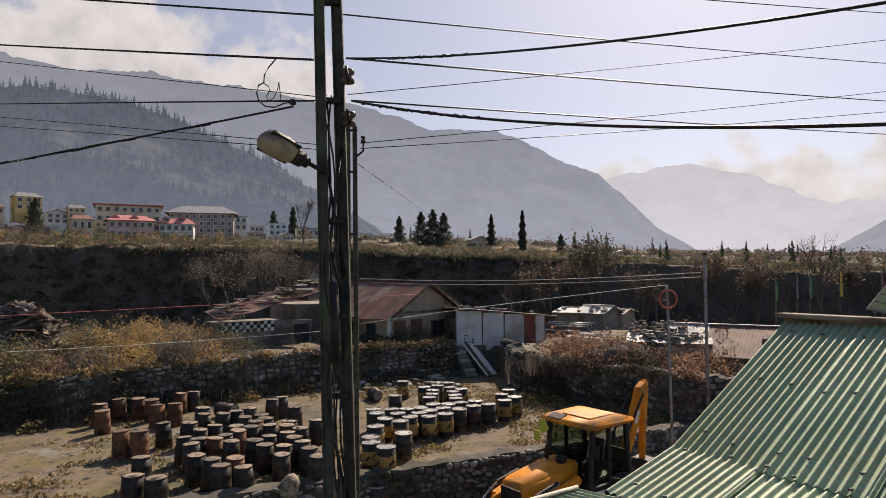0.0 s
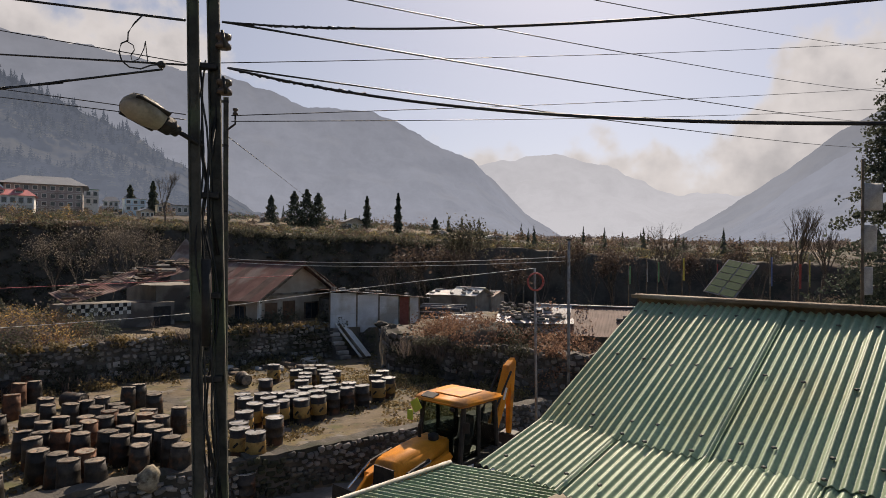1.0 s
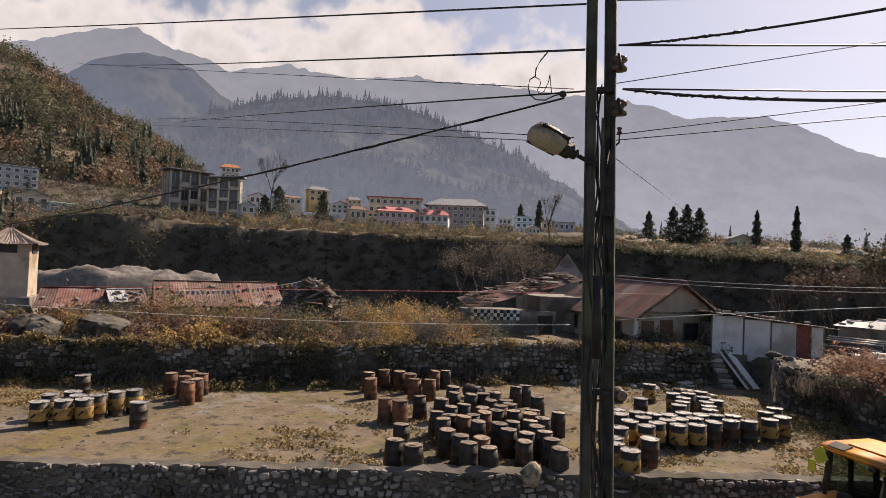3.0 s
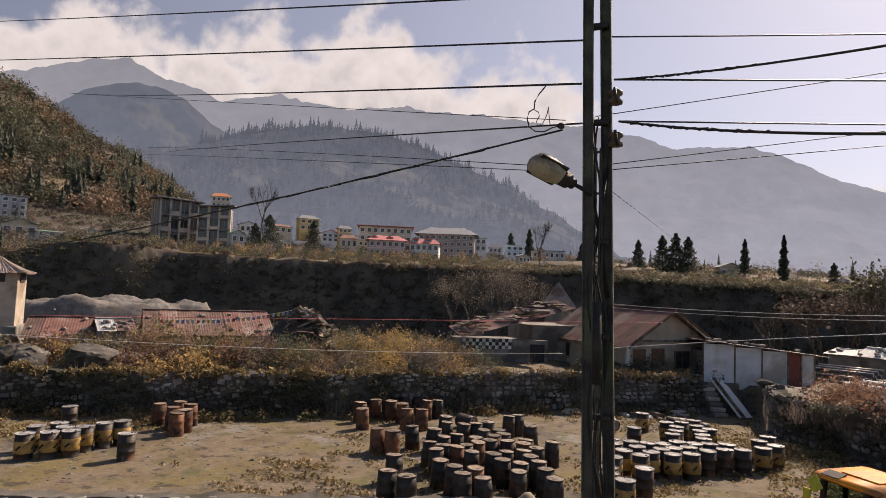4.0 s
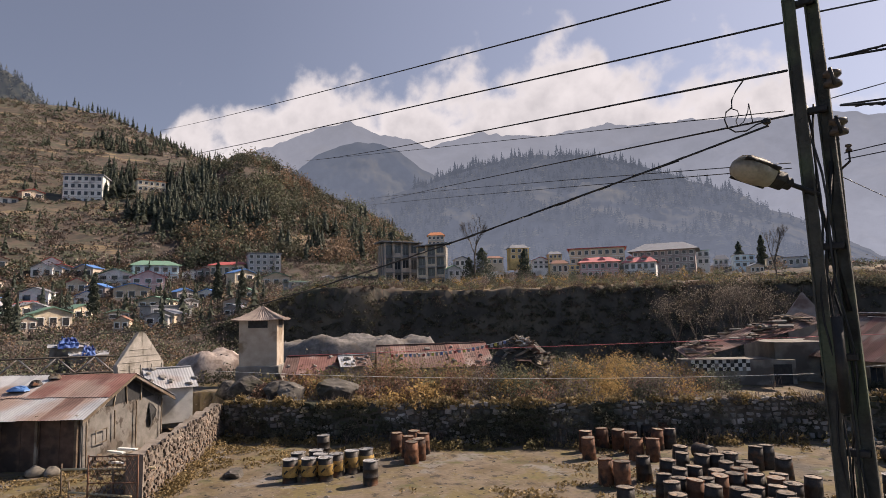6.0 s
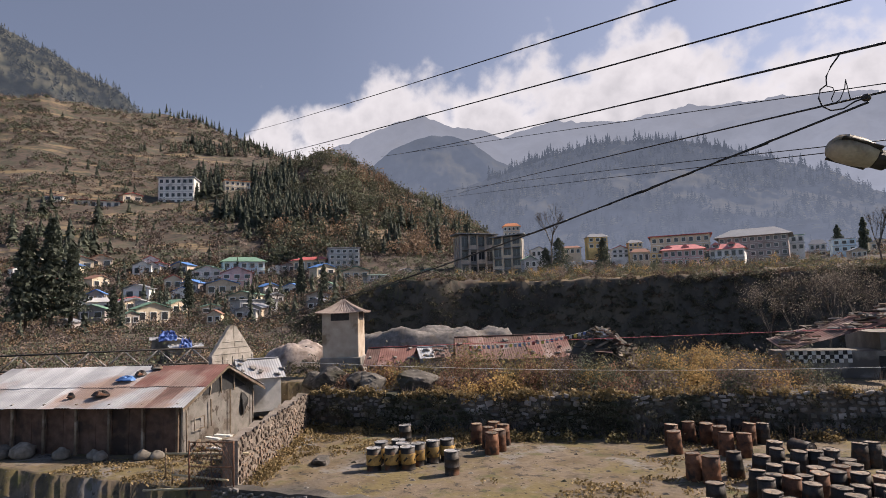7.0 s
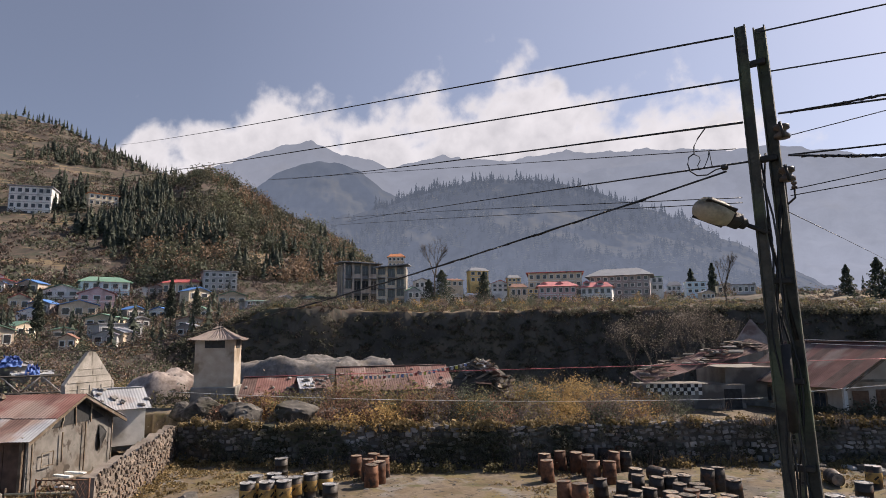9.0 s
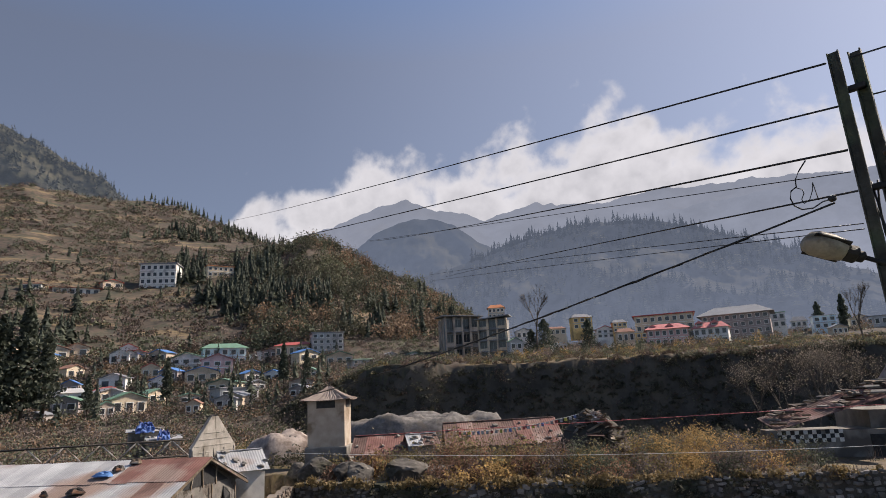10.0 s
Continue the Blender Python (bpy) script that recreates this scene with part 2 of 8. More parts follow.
layer(earth, (0.075, 0.075, 0.03), 0.7, 0.55, 0.66, 10)
hill_earth = mat("hill_earth", (0.062, 0.047, 0.038), (0.115, 0.086, 0.065), 0.95, 0.05, 0.5, stain=(0.14, 0.105, 0.07), grain=0.5)
layer(hill_earth, (0.062, 0.062, 0.04), 0.05, 0.50, 0.58, 10)
layer(hill_earth, (0.045, 0.043, 0.033), 0.3, 0.49, 0.58, 12)
layer(hill_earth, (0.16, 0.12, 0.07), 0.02, 0.57, 0.60, 6, (1, 1, 9))
layer(hill_earth, (0.055, 0.045, 0.034), 0.03, 0.56, 0.59, 6, (1, 1, 14))
lane_earth = mat("lane_earth", (0.11, 0.10, 0.085), (0.20, 0.18, 0.155), 0.95, 0.8, 0.8, stain=(0.09, 0.08, 0.065), grain=9)
azs = np.concatenate([np.arange(-180, -62, 4.0), np.arange(-62, 100, 0.4), np.arange(100, 180, 4.0)])
rings = np.concatenate([np.arange(0.5, 12, 0.7), np.geomspace(12, 60, 110), np.geomspace(61, 4600, 210), np.arange(116, 126, 0.5)])
rings = np.unique(np.round(rings, 3))
ga, gr_ = np.meshgrid(np.radians(azs), rings)
gx, gy = -np.sin(ga) * gr_, np.cos(ga) * gr_
gh = ground_height(gx.ravel(), gy.ravel())
na, nr = len(azs), len(rings)
quads = []
for i in range(nr - 1):
    for j in range(na):
        j2 = (j + 1) % na
        quads.append((i * na + j, i * na + j2, (i + 1) * na + j2, (i + 1) * na + j))
quads.append(tuple(range(na))[::-1])
gverts = np.stack([gx.ravel(), gy.ravel(), gh], 1).tolist()
gmesh = mesh_from("ground", gverts, quads, earth, True)
gmesh.materials.append(hill_earth)
gmesh.materials.append(lane_earth)
gmesh.materials.append(cliff_shade_earth)
ring_mid = np.repeat(rings[:-1], na)
mid_x, mid_y = gx[:-1].ravel(), gy[:-1].ravel()
mid_az = np.degrees(np.arctan2(-mid_x, mid_y))
# slot 3: cliff face, in the earth with painted shade
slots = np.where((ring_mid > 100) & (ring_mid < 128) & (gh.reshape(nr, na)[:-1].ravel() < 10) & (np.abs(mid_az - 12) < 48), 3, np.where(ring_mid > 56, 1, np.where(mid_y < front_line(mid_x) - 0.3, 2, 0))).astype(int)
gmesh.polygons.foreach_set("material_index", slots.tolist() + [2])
ground = tagged(new("ground", gmesh), "dry brown and ochre earth with thin grass, yard, river bank and hillside", "ground", kind="structure")

# ---- far mountains and clouds ----
FLANK = {}


def ridge(name, crest, dist, base_el, material, label, rough=0.35, seed=0.0, f=0.9):
    """A mountain flank below a crest line given by a few azimuths and elevations."""
    az0, az1 = crest[-1][0], crest[0][0]

    def flank(A, V):
        ce = np.interp(A, [c[0] for c in crest][::-1], [c[1] for c in crest][::-1]) + rough * fbm(A, A * 0, f, 5, seed)
        E = base_el + (ce - base_el) * V
        Rr = dist * (0.72 + 0.28 * V) * (1 + 0.06 * fbm(A, V * 26, 0.22, 5, seed + 4) * (1 - V ** 4))
        return np.stack([-np.sin(np.radians(A)) * Rr, np.cos(np.radians(A)) * Rr, 6.1 + Rr * np.tan(np.radians(E))], -1)
    FLANK[name] = flank
    a, rows_n = np.arange(az0, az1 + 0.01, 0.15), 60
    A, V = np.meshgrid(a, np.linspace(0, 1, rows_n))
    n = len(a)
    fs = [(i * n + j + 1, i * n + j, (i + 1) * n + j, (i + 1) * n + j + 1) for i in range(rows_n - 1) for j in range(n - 1)]
    ob = new(name, mesh_from(name, flank(A, V).reshape(-1, 3).tolist(), fs, material, True))
    return tagged(ob, label, "mountain", kind="structure")


WOODS = ((0.02, 0.026, 0.018), (0.15, 0.135, 0.085))
# painted haze colour and strength for each ridge and its trees
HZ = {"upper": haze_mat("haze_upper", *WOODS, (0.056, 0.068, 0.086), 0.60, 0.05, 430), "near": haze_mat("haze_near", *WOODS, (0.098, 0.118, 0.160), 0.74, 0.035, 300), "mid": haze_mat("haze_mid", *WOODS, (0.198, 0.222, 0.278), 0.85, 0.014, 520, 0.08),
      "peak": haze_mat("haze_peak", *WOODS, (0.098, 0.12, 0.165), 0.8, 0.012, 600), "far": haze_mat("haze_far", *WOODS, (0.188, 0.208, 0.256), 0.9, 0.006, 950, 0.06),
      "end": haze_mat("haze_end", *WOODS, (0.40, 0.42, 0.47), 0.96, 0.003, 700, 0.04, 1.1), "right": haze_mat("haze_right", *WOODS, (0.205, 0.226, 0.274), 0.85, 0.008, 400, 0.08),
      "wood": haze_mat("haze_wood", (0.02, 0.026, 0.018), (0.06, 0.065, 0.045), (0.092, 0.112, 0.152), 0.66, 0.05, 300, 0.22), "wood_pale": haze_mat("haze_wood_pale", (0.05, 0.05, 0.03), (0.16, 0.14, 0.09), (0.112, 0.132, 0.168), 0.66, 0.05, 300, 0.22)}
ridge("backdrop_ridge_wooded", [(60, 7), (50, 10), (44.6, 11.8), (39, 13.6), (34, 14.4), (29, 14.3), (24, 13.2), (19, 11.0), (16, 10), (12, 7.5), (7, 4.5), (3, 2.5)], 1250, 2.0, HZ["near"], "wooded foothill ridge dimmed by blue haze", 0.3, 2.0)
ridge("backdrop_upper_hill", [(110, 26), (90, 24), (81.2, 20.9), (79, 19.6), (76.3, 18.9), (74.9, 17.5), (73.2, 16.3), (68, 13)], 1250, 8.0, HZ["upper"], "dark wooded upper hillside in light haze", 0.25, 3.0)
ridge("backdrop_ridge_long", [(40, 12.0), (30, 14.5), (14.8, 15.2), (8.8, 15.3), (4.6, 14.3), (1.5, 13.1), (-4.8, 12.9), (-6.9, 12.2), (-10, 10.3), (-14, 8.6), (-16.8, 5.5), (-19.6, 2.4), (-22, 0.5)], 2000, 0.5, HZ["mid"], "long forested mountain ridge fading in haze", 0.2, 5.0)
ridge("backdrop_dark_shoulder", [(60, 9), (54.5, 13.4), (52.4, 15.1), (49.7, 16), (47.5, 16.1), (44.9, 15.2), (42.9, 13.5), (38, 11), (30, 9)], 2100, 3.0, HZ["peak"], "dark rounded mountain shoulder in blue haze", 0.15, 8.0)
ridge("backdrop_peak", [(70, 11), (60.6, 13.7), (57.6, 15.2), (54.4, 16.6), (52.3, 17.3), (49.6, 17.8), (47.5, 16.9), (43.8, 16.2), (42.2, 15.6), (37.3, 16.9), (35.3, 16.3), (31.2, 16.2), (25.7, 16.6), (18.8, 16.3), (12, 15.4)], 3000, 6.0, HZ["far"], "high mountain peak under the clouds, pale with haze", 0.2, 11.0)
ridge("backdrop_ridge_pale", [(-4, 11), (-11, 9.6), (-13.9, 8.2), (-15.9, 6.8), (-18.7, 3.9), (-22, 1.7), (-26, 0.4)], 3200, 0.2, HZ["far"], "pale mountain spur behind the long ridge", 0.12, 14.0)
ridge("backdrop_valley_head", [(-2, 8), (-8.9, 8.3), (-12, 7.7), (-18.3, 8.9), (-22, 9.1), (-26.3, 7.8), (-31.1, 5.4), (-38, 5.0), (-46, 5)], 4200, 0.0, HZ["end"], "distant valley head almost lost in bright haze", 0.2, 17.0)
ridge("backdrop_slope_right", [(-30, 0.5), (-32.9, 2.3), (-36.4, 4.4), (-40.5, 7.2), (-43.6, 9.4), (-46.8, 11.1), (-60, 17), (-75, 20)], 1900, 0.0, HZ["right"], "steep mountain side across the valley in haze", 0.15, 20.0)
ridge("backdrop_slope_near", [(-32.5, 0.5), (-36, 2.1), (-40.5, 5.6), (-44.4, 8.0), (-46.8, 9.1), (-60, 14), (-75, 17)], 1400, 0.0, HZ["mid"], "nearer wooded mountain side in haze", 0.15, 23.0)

def cloud_backdrop():
    a, e = np.arange(-75, 105, 0.5), np.arange(0, 44, 0.5)
    tops = [(-75, 20), (-47, 22), (-40, 20), (-36, 14), (-32, 11.5), (-25, 13), (-18, 13), (-10, 13), (0, 14.5), (5, 17), (8, 19.5), (11, 22), (16, 26), (21, 24.6), (27, 25.6), (32, 27.2), (37, 25.3), (41, 24.9),
            (46, 26.2), (55, 23.4), (60, 22.2), (64.5, 22.4), (66, 18.5), (69, 14), (80, 8), (105, 6)]
    A, E = np.meshgrid(a, e)
    top = np.interp(A, [t[0] for t in tops], [t[1] for t in tops])
    d = 4700 * np.cos(np.radians(E))
    x, y, z = -np.sin(np.radians(A)) * d, np.cos(np.radians(A)) * d, 6.1 + d * np.tan(np.radians(E))
    n = len(a)
    fs = [(i * n + j + 1, i * n + j, (i + 1) * n + j, (i + 1) * n + j + 1) for i in range(len(e) - 1) for j in range(n - 1)]
    m = bpy.data.materials.new("cloud")
    m.use_nodes = True
    nn, l = m.node_tree.nodes, m.node_tree.links
    nn.remove(nn["Principled BSDF"])
    me = mesh_from("backdrop_clouds", np.stack([x.ravel(), y.ravel(), z.ravel()], 1).tolist(), fs, m, True)
    at1 = me.attributes.new("cover", "FLOAT", "POINT")
    at1.data.foreach_set("value", (top - E).ravel().astype(np.float32))
    veil_f = np.clip((37 - E) / 7, 0, 1)
    glow = np.interp(A, [-75, -25, 5, 30, 60, 105], [0.36, 0.42, 0.35, 0.25, 0.145, 0.10])
    for an, data in (("veil", veil_f), ("glow", glow)):
        me.attributes.new(an, "FLOAT", "POINT").data.foreach_set("value", data.ravel().astype(np.float32))

    def attribute(an):
        k = nn.new("ShaderNodeAttribute")
        k.attribute_name = an
        return k.outputs["Fac"]
    att = nn.new("ShaderNodeAttribute")
    att.attribute_name = "cover"
    tc = nn.new("ShaderNodeTexCoord")

    def noise_node(scale, detail, dist=0.0):
        k = nn.new("ShaderNodeTexNoise")
        k.inputs["Scale"].default_value, k.inputs["Detail"].default_value, k.inputs["Distortion"].default_value = scale, detail, dist
        l.new(tc.outputs["Object"], k.inputs["Vector"])
        return k.outputs[0]

    def math_node(op, p, q):
        k = nn.new("ShaderNodeMath")
        k.operation = op
        for s, w in zip(k.inputs, (p, q)):
            if isinstance(w, (int, float)):
                s.default_value = w
            else:
                l.new(w, s)
        return k.outputs[0]

    def ramp(src, lo, hi, to0=0.0, to1=1.0):
        k = nn.new("ShaderNodeMapRange")
        k.interpolation_type = "SMOOTHSTEP"
        for i, w in enumerate((lo, hi, to0, to1)):
            k.inputs[i + 1].default_value = w
        l.new(src, k.inputs[0])
        return k.outputs[0]
    big, fine = noise_node(0.0022, 7, 0.2), noise_node(0.006, 8)
    lump = math_node("ADD", math_node("MULTIPLY", math_node("SUBTRACT", big, 0.5), 15.0), math_node("MULTIPLY", math_node("SUBTRACT", fine, 0.5), 6.0))
    dens = math_node("ADD", math_node("SUBTRACT", att.outputs["Fac"], 3.4), lump)
    alpha = ramp(dens, -0.8, 2.6, 0.0, 0.96)
    shade = ramp(math_node("ADD", math_node("MULTIPLY", dens, 0.05), math_node("MULTIPLY", fine, 0.6)), 0.2, 1.0, 0.0, 1.0)
    col = nn.new("ShaderNodeMix")
    col.data_type = "RGBA"
    col.inputs[6].default_value, col.inputs[7].default_value = (0.53, 0.53, 0.545, 1), (0.33, 0.335, 0.355, 1)
    l.new(shade, col.inputs[0])
    em, tr, ms = nn.new("ShaderNodeEmission"), nn.new("ShaderNodeBsdfTransparent"), nn.new("ShaderNodeMixShader")
    l.new(col.outputs[2], em.inputs[0])
    # thin high haze between the clouds, painted as emission, brighter towards the sun
    hz, tint, thin = nn.new("ShaderNodeEmission"), nn.new("ShaderNodeMix"), nn.new("ShaderNodeMixShader")
    tint.data_type, tint.blend_type = "RGBA", "MULTIPLY"
    tint.inputs[0].default_value, tint.inputs[6].default_value = 1.0, (0.87, 0.97, 1.24, 1)
    l.new(attribute("glow"), tint.inputs[7])
    l.new(tint.outputs[2], hz.inputs[0])
    l.new(math_node("MULTIPLY", attribute("veil"), 0.62), thin.inputs[0])
    l.new(tr.outputs[0], thin.inputs[1])
    l.new(hz.outputs[0], thin.inputs[2])
    l.new(alpha, ms.inputs[0])
    l.new(thin.outputs[0], ms.inputs[1])
    l.new(em.outputs[0], ms.inputs[2])
    l.new(ms.outputs[0], nn["Material Output"].inputs[0])
    return tagged(new("backdrop_clouds", me), "bank of white cumulus clouds over the mountains", "clouds", kind="structure")


cloud_backdrop()
# ---- stone walls round the yard ----
# mossy dark stain and dark mortar also carry painted shade of the back wall
stone_m = mat("wall_stone", (0.066, 0.061, 0.055), (0.20, 0.185, 0.168), 0.95, 1.0, 0.8, stain=(0.03, 0.031, 0.018), rnd=0.4, island=0.5, grain=22)
mortar_m = mat("wall_mortar", (0.05, 0.045, 0.039), (0.13, 0.117, 0.10), 0.95, 0.9, 0.8, stain=(0.03, 0.031, 0.018), grain=18)


def stone_shape(k):
    """A rounded, uneven stone, about 1 across, flat side at y = 0."""
    rng = random.Random(k)
    bm = bmesh.new()
    bmesh.ops.create_cube(bm, size=1)
    bmesh.ops.subdivide_edges(bm, edges=bm.edges, cuts=1)
    for v in bm.verts:
        v.co = v.co * (0.62 / max(v.co.length, 0.35)) * (0.8 + 0.3 * rng.random()) * Vector((1, 0.8, 0.9))
    me = bpy.data.meshes.new("stone")
    bm.to_mesh(me)
    bm.free()
    me.materials.append(stone_m)
    return me


STONES = [stone_shape(k) for k in range(7)]
STONE_V = [(np.array([v.co[:] for v in me.vertices]), [tuple(p.vertices) for p in me.polygons]) for me in STONES]


def stone_wall(name, pts, height, thick, label, z0=0.0, single=0, stone=0.34, face=-1, crest=0.12, mats=None, depth=0.22):
    """A rubble wall along pts. face: the side of the stones seen from; the first `single` stones are parts, the rest one mesh."""
    rng = random.Random(name)
    vs, fs = [], []
    wall = None
    segs = list(zip(pts[:-1], pts[1:]))
    for p, q in segs:
        p, q = Vector((*p, 0)), Vector((*q, 0))
        d = (q - p).normalized()
        nrm = Vector((d.y, -d.x, 0)) * (-face)
        n = max(2, int((q - p).length / 0.4))
        base = len(vs)
        for i in range(n + 1):
            c = p + (q - p) * i / n
            h = height + rng.uniform(-crest, crest)
            for off, z in ((0, z0 - 0.5), (0, z0 + h), (thick, z0 + h + rng.uniform(-0.05, 0.08)), (thick, z0 - 0.5)):
                vs.append(c - nrm * off + Vector((0, 0, z)))
        for i in range(n):
            for k in range(4):
                a, b = base + i * 4 + k, base + i * 4 + (k + 1) % 4
                fs.append((a, b, b + 4, a + 4))
        fs += [(base, base + 1, base + 2, base + 3), tuple(base + n * 4 + k for k in (3, 2, 1, 0))]
    wall = tagged(new(name, mesh_from(name, vs, fs, mats[1] if mats else mortar_m)), label, "wall", kind="structure")
    bv, bf, made = [], [], 0
    shapes = STONES
    if mats:
        shapes = [me.copy() for me in STONES]
        for me in shapes:
            me.materials[0] = mats[0]
    for p, q in segs:
        p, q = Vector((*p, 0)), Vector((*q, 0))
        d = (q - p).normalized()
        nrm = Vector((d.y, -d.x, 0)) * (-face)
        z = z0 + 0.02
        while z < z0 + height - 0.05:
            hh = stone * rng.uniform(0.5, 1.05)
            x = rng.uniform(0, 0.2)
            while x < (q - p).length:
                w = stone * rng.uniform(0.7, 1.6)
                m = Matrix.Translation(p + d * (x + w / 2) + nrm * rng.uniform(-0.03, 0.05) + Vector((0, 0, z + hh / 2 + rng.uniform(-0.09, 0.09))))
                m = m @ Matrix.Rotation(math.atan2(d.y, d.x), 4, "Z") @ Matrix.Rotation(rng.uniform(-0.3, 0.3), 4, "Y") @ Matrix.Diagonal((w * rng.uniform(0.7, 1.0), depth, hh * rng.uniform(0.65, 1.05), 1))
                k = rng.randrange(7)
                if made < single:
                    ob = new("stone", shapes[k])
                    ob.parent, ob.matrix_basis = wall, m
                    made += 1
                else:
                    v0 = len(bv)
                    mv = STONE_V[k][0] @ np.array(m.to_3x3()).T + np.array(m.translation)
                    bv += mv.tolist()
                    bf += [tuple(i + v0 for i in f) for f in STONE_V[k][1]]
                x += w
            z += hh
    if bv:
        ob = tagged(new("stones", mesh_from("stones", bv, bf, mats[0] if mats else stone_m)), kind="stuff")
        ob.parent = wall
    return wall


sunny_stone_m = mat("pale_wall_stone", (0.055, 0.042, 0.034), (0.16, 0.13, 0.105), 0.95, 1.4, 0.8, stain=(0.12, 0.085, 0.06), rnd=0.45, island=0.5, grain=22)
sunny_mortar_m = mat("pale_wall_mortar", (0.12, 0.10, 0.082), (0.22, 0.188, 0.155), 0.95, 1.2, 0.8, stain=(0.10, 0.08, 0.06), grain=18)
FRONT = [(-22.3, 8.7), (-16, front_line(-16)), (-8, front_line(-8)), (-2, front_line(-2)), (2.3, 20.4), (9, 23.6)]
stone_wall("wall_yard_back", [(-31.3, 17.6), (-22, 21.9), (-16.5, 25.6), (-7, 33.6), (0.6, 37.4)], 1.88, 0.7, "dark mossy rubble stone retaining wall behind the drum yard, shade partly painted in", single=0, face=-1)
stone_wall("wall_yard_right", [(3.6, 38.5), (3.6, 32.5), (9.3, 25.8), (16, 21.9), (26, 18)], 1.86, 0.7, "dark rubble stone retaining wall below the pipe store", face=-1)
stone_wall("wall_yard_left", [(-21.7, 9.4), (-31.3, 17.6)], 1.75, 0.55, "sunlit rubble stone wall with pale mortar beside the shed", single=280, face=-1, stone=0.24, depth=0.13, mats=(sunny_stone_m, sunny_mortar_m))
stone_wall("wall_yard_front", FRONT, 1.22, 0.45, "low rough stone parapet wall between lane and yard", z0=-0.93, single=280, face=-1, stone=0.21, crest=0.04)

# ---- corrugated sheets ----
green_m = mat("green_sheet", (0.175, 0.255, 0.155), (0.26, 0.335, 0.215), 0.5, 1.3, 0.12, metal=0.0, stain=(0.25, 0.285, 0.155), rnd=0.1, grain=30, spec=0.35)
rust_m = mat("rusty_sheet", (0.09, 0.052, 0.042), (0.17, 0.105, 0.086), 0.75, 1.5, 0.2, metal=0.0, stain=(0.22, 0.17, 0.148), rnd=0.25, grain=25)
aged_m = mat("aged_sheet", (0.15, 0.118, 0.10), (0.26, 0.215, 0.185), 0.75, 1.5, 0.2, stain=(0.11, 0.07, 0.055), rnd=0.1, grain=25)
zinc_m = mat("zinc_sheet", (0.26, 0.27, 0.28), (0.40, 0.405, 0.41), 0.65, 0.8, 0.15, metal=0.05, stain=(0.27, 0.20, 0.165), rnd=0.2, grain=25)
redroof_m = mat("red_sheet", (0.125, 0.058, 0.047), (0.20, 0.10, 0.082), 0.75, 1.2, 0.15, stain=(0.23, 0.17, 0.145), rnd=0.15, grain=25)
timber_m = mat("weathered_timber", (0.09, 0.065, 0.045), (0.19, 0.145, 0.10), 0.9, 3.0, 0.5, stain=(0.24, 0.21, 0.17), rnd=0.25, grain=60)
screw_m = mat("roof_screw", (0.05, 0.05, 0.045), (0.09, 0.085, 0.07), 0.7, 8, 0)


def corrugated(name, o, u, v, width, length, material, parent, pitch=0.076, amp=0.011, seg=8, label="", sag=0.0, rows=2, jag=0.0, rng=random.Random(5)):
    """One wavy sheet from the corner o; u: across the waves, v: along them."""
    o, u, v = Vector(o), Vector(u).normalized(), Vector(v).normalized()
    n = u.cross(v).normalized()
    if n.z < 0:
        n = -n
    cnt = max(3, int(width / pitch * seg))
    vs, fs = [], []
    # close rows at both ends keep the shading of the cut edges off the sheet
    steps = [0.0, 0.004] + [j / rows for j in range(1, rows)] + [0.996, 1.0]
    rows = len(steps) - 1
    for side in (0.0, -0.006):
        for j, t in enumerate(steps):
            for i in range(cnt + 1):
                x = width * i / cnt
                w = amp * math.sin(2 * math.pi * x / pitch) + side - sag * math.sin(math.pi * t)
                vs.append(o + u * x + v * (length * t + (rng.uniform(-jag, jag) if j == rows else 0)) + n * w)
    c = cnt + 1
    half = c * (rows + 1)
    for j in range(rows):
        for i in range(cnt):
            a = j * c + i
            fs.append((a, a + 1, a + c + 1, a + c))
            fs.append((half + a, half + a + c, half + a + c + 1, half + a + 1))
    for i in range(cnt):
        a, b = i, rows * c + i
        fs += [(a + half, a + half + 1, a + 1, a), (b, b + 1, b + half + 1, b + half)]
    ob = new(name, mesh_from(name, vs, fs, material, True))
    ob.parent = parent
    return tagged(ob, label)


def roof_sheets(parent, o, u, v, width, length, material, sheet=0.9, pitch=0.15, amp=0.018, seg=4, seed=1, jag=0.06, mats=None, name="roof_sheet"):
    """A pitched roof face of overlapping sheets laid side by side."""
    rng = random.Random(seed)
    u, v = Vector(u).normalized(), Vector(v).normalized()
    n = u.cross(v).normalized()
    n = n if n.z > 0 else -n
    k = max(1, round(width / sheet))
    for i in range(k):
        m = rng.choice(mats) if mats else material
        tilt = rng.uniform(-0.012, 0.012)
        corrugated(name, Vector(o) + u * (width * i / k - 0.02) + n * (0.012 * (i % 2) + rng.uniform(0, 0.01)), u + n * tilt, v, width / k + 0.06, length + rng.uniform(-jag, jag), m, parent, pitch, amp, seg, sag=rng.uniform(-0.01, 0.02), rng=rng)


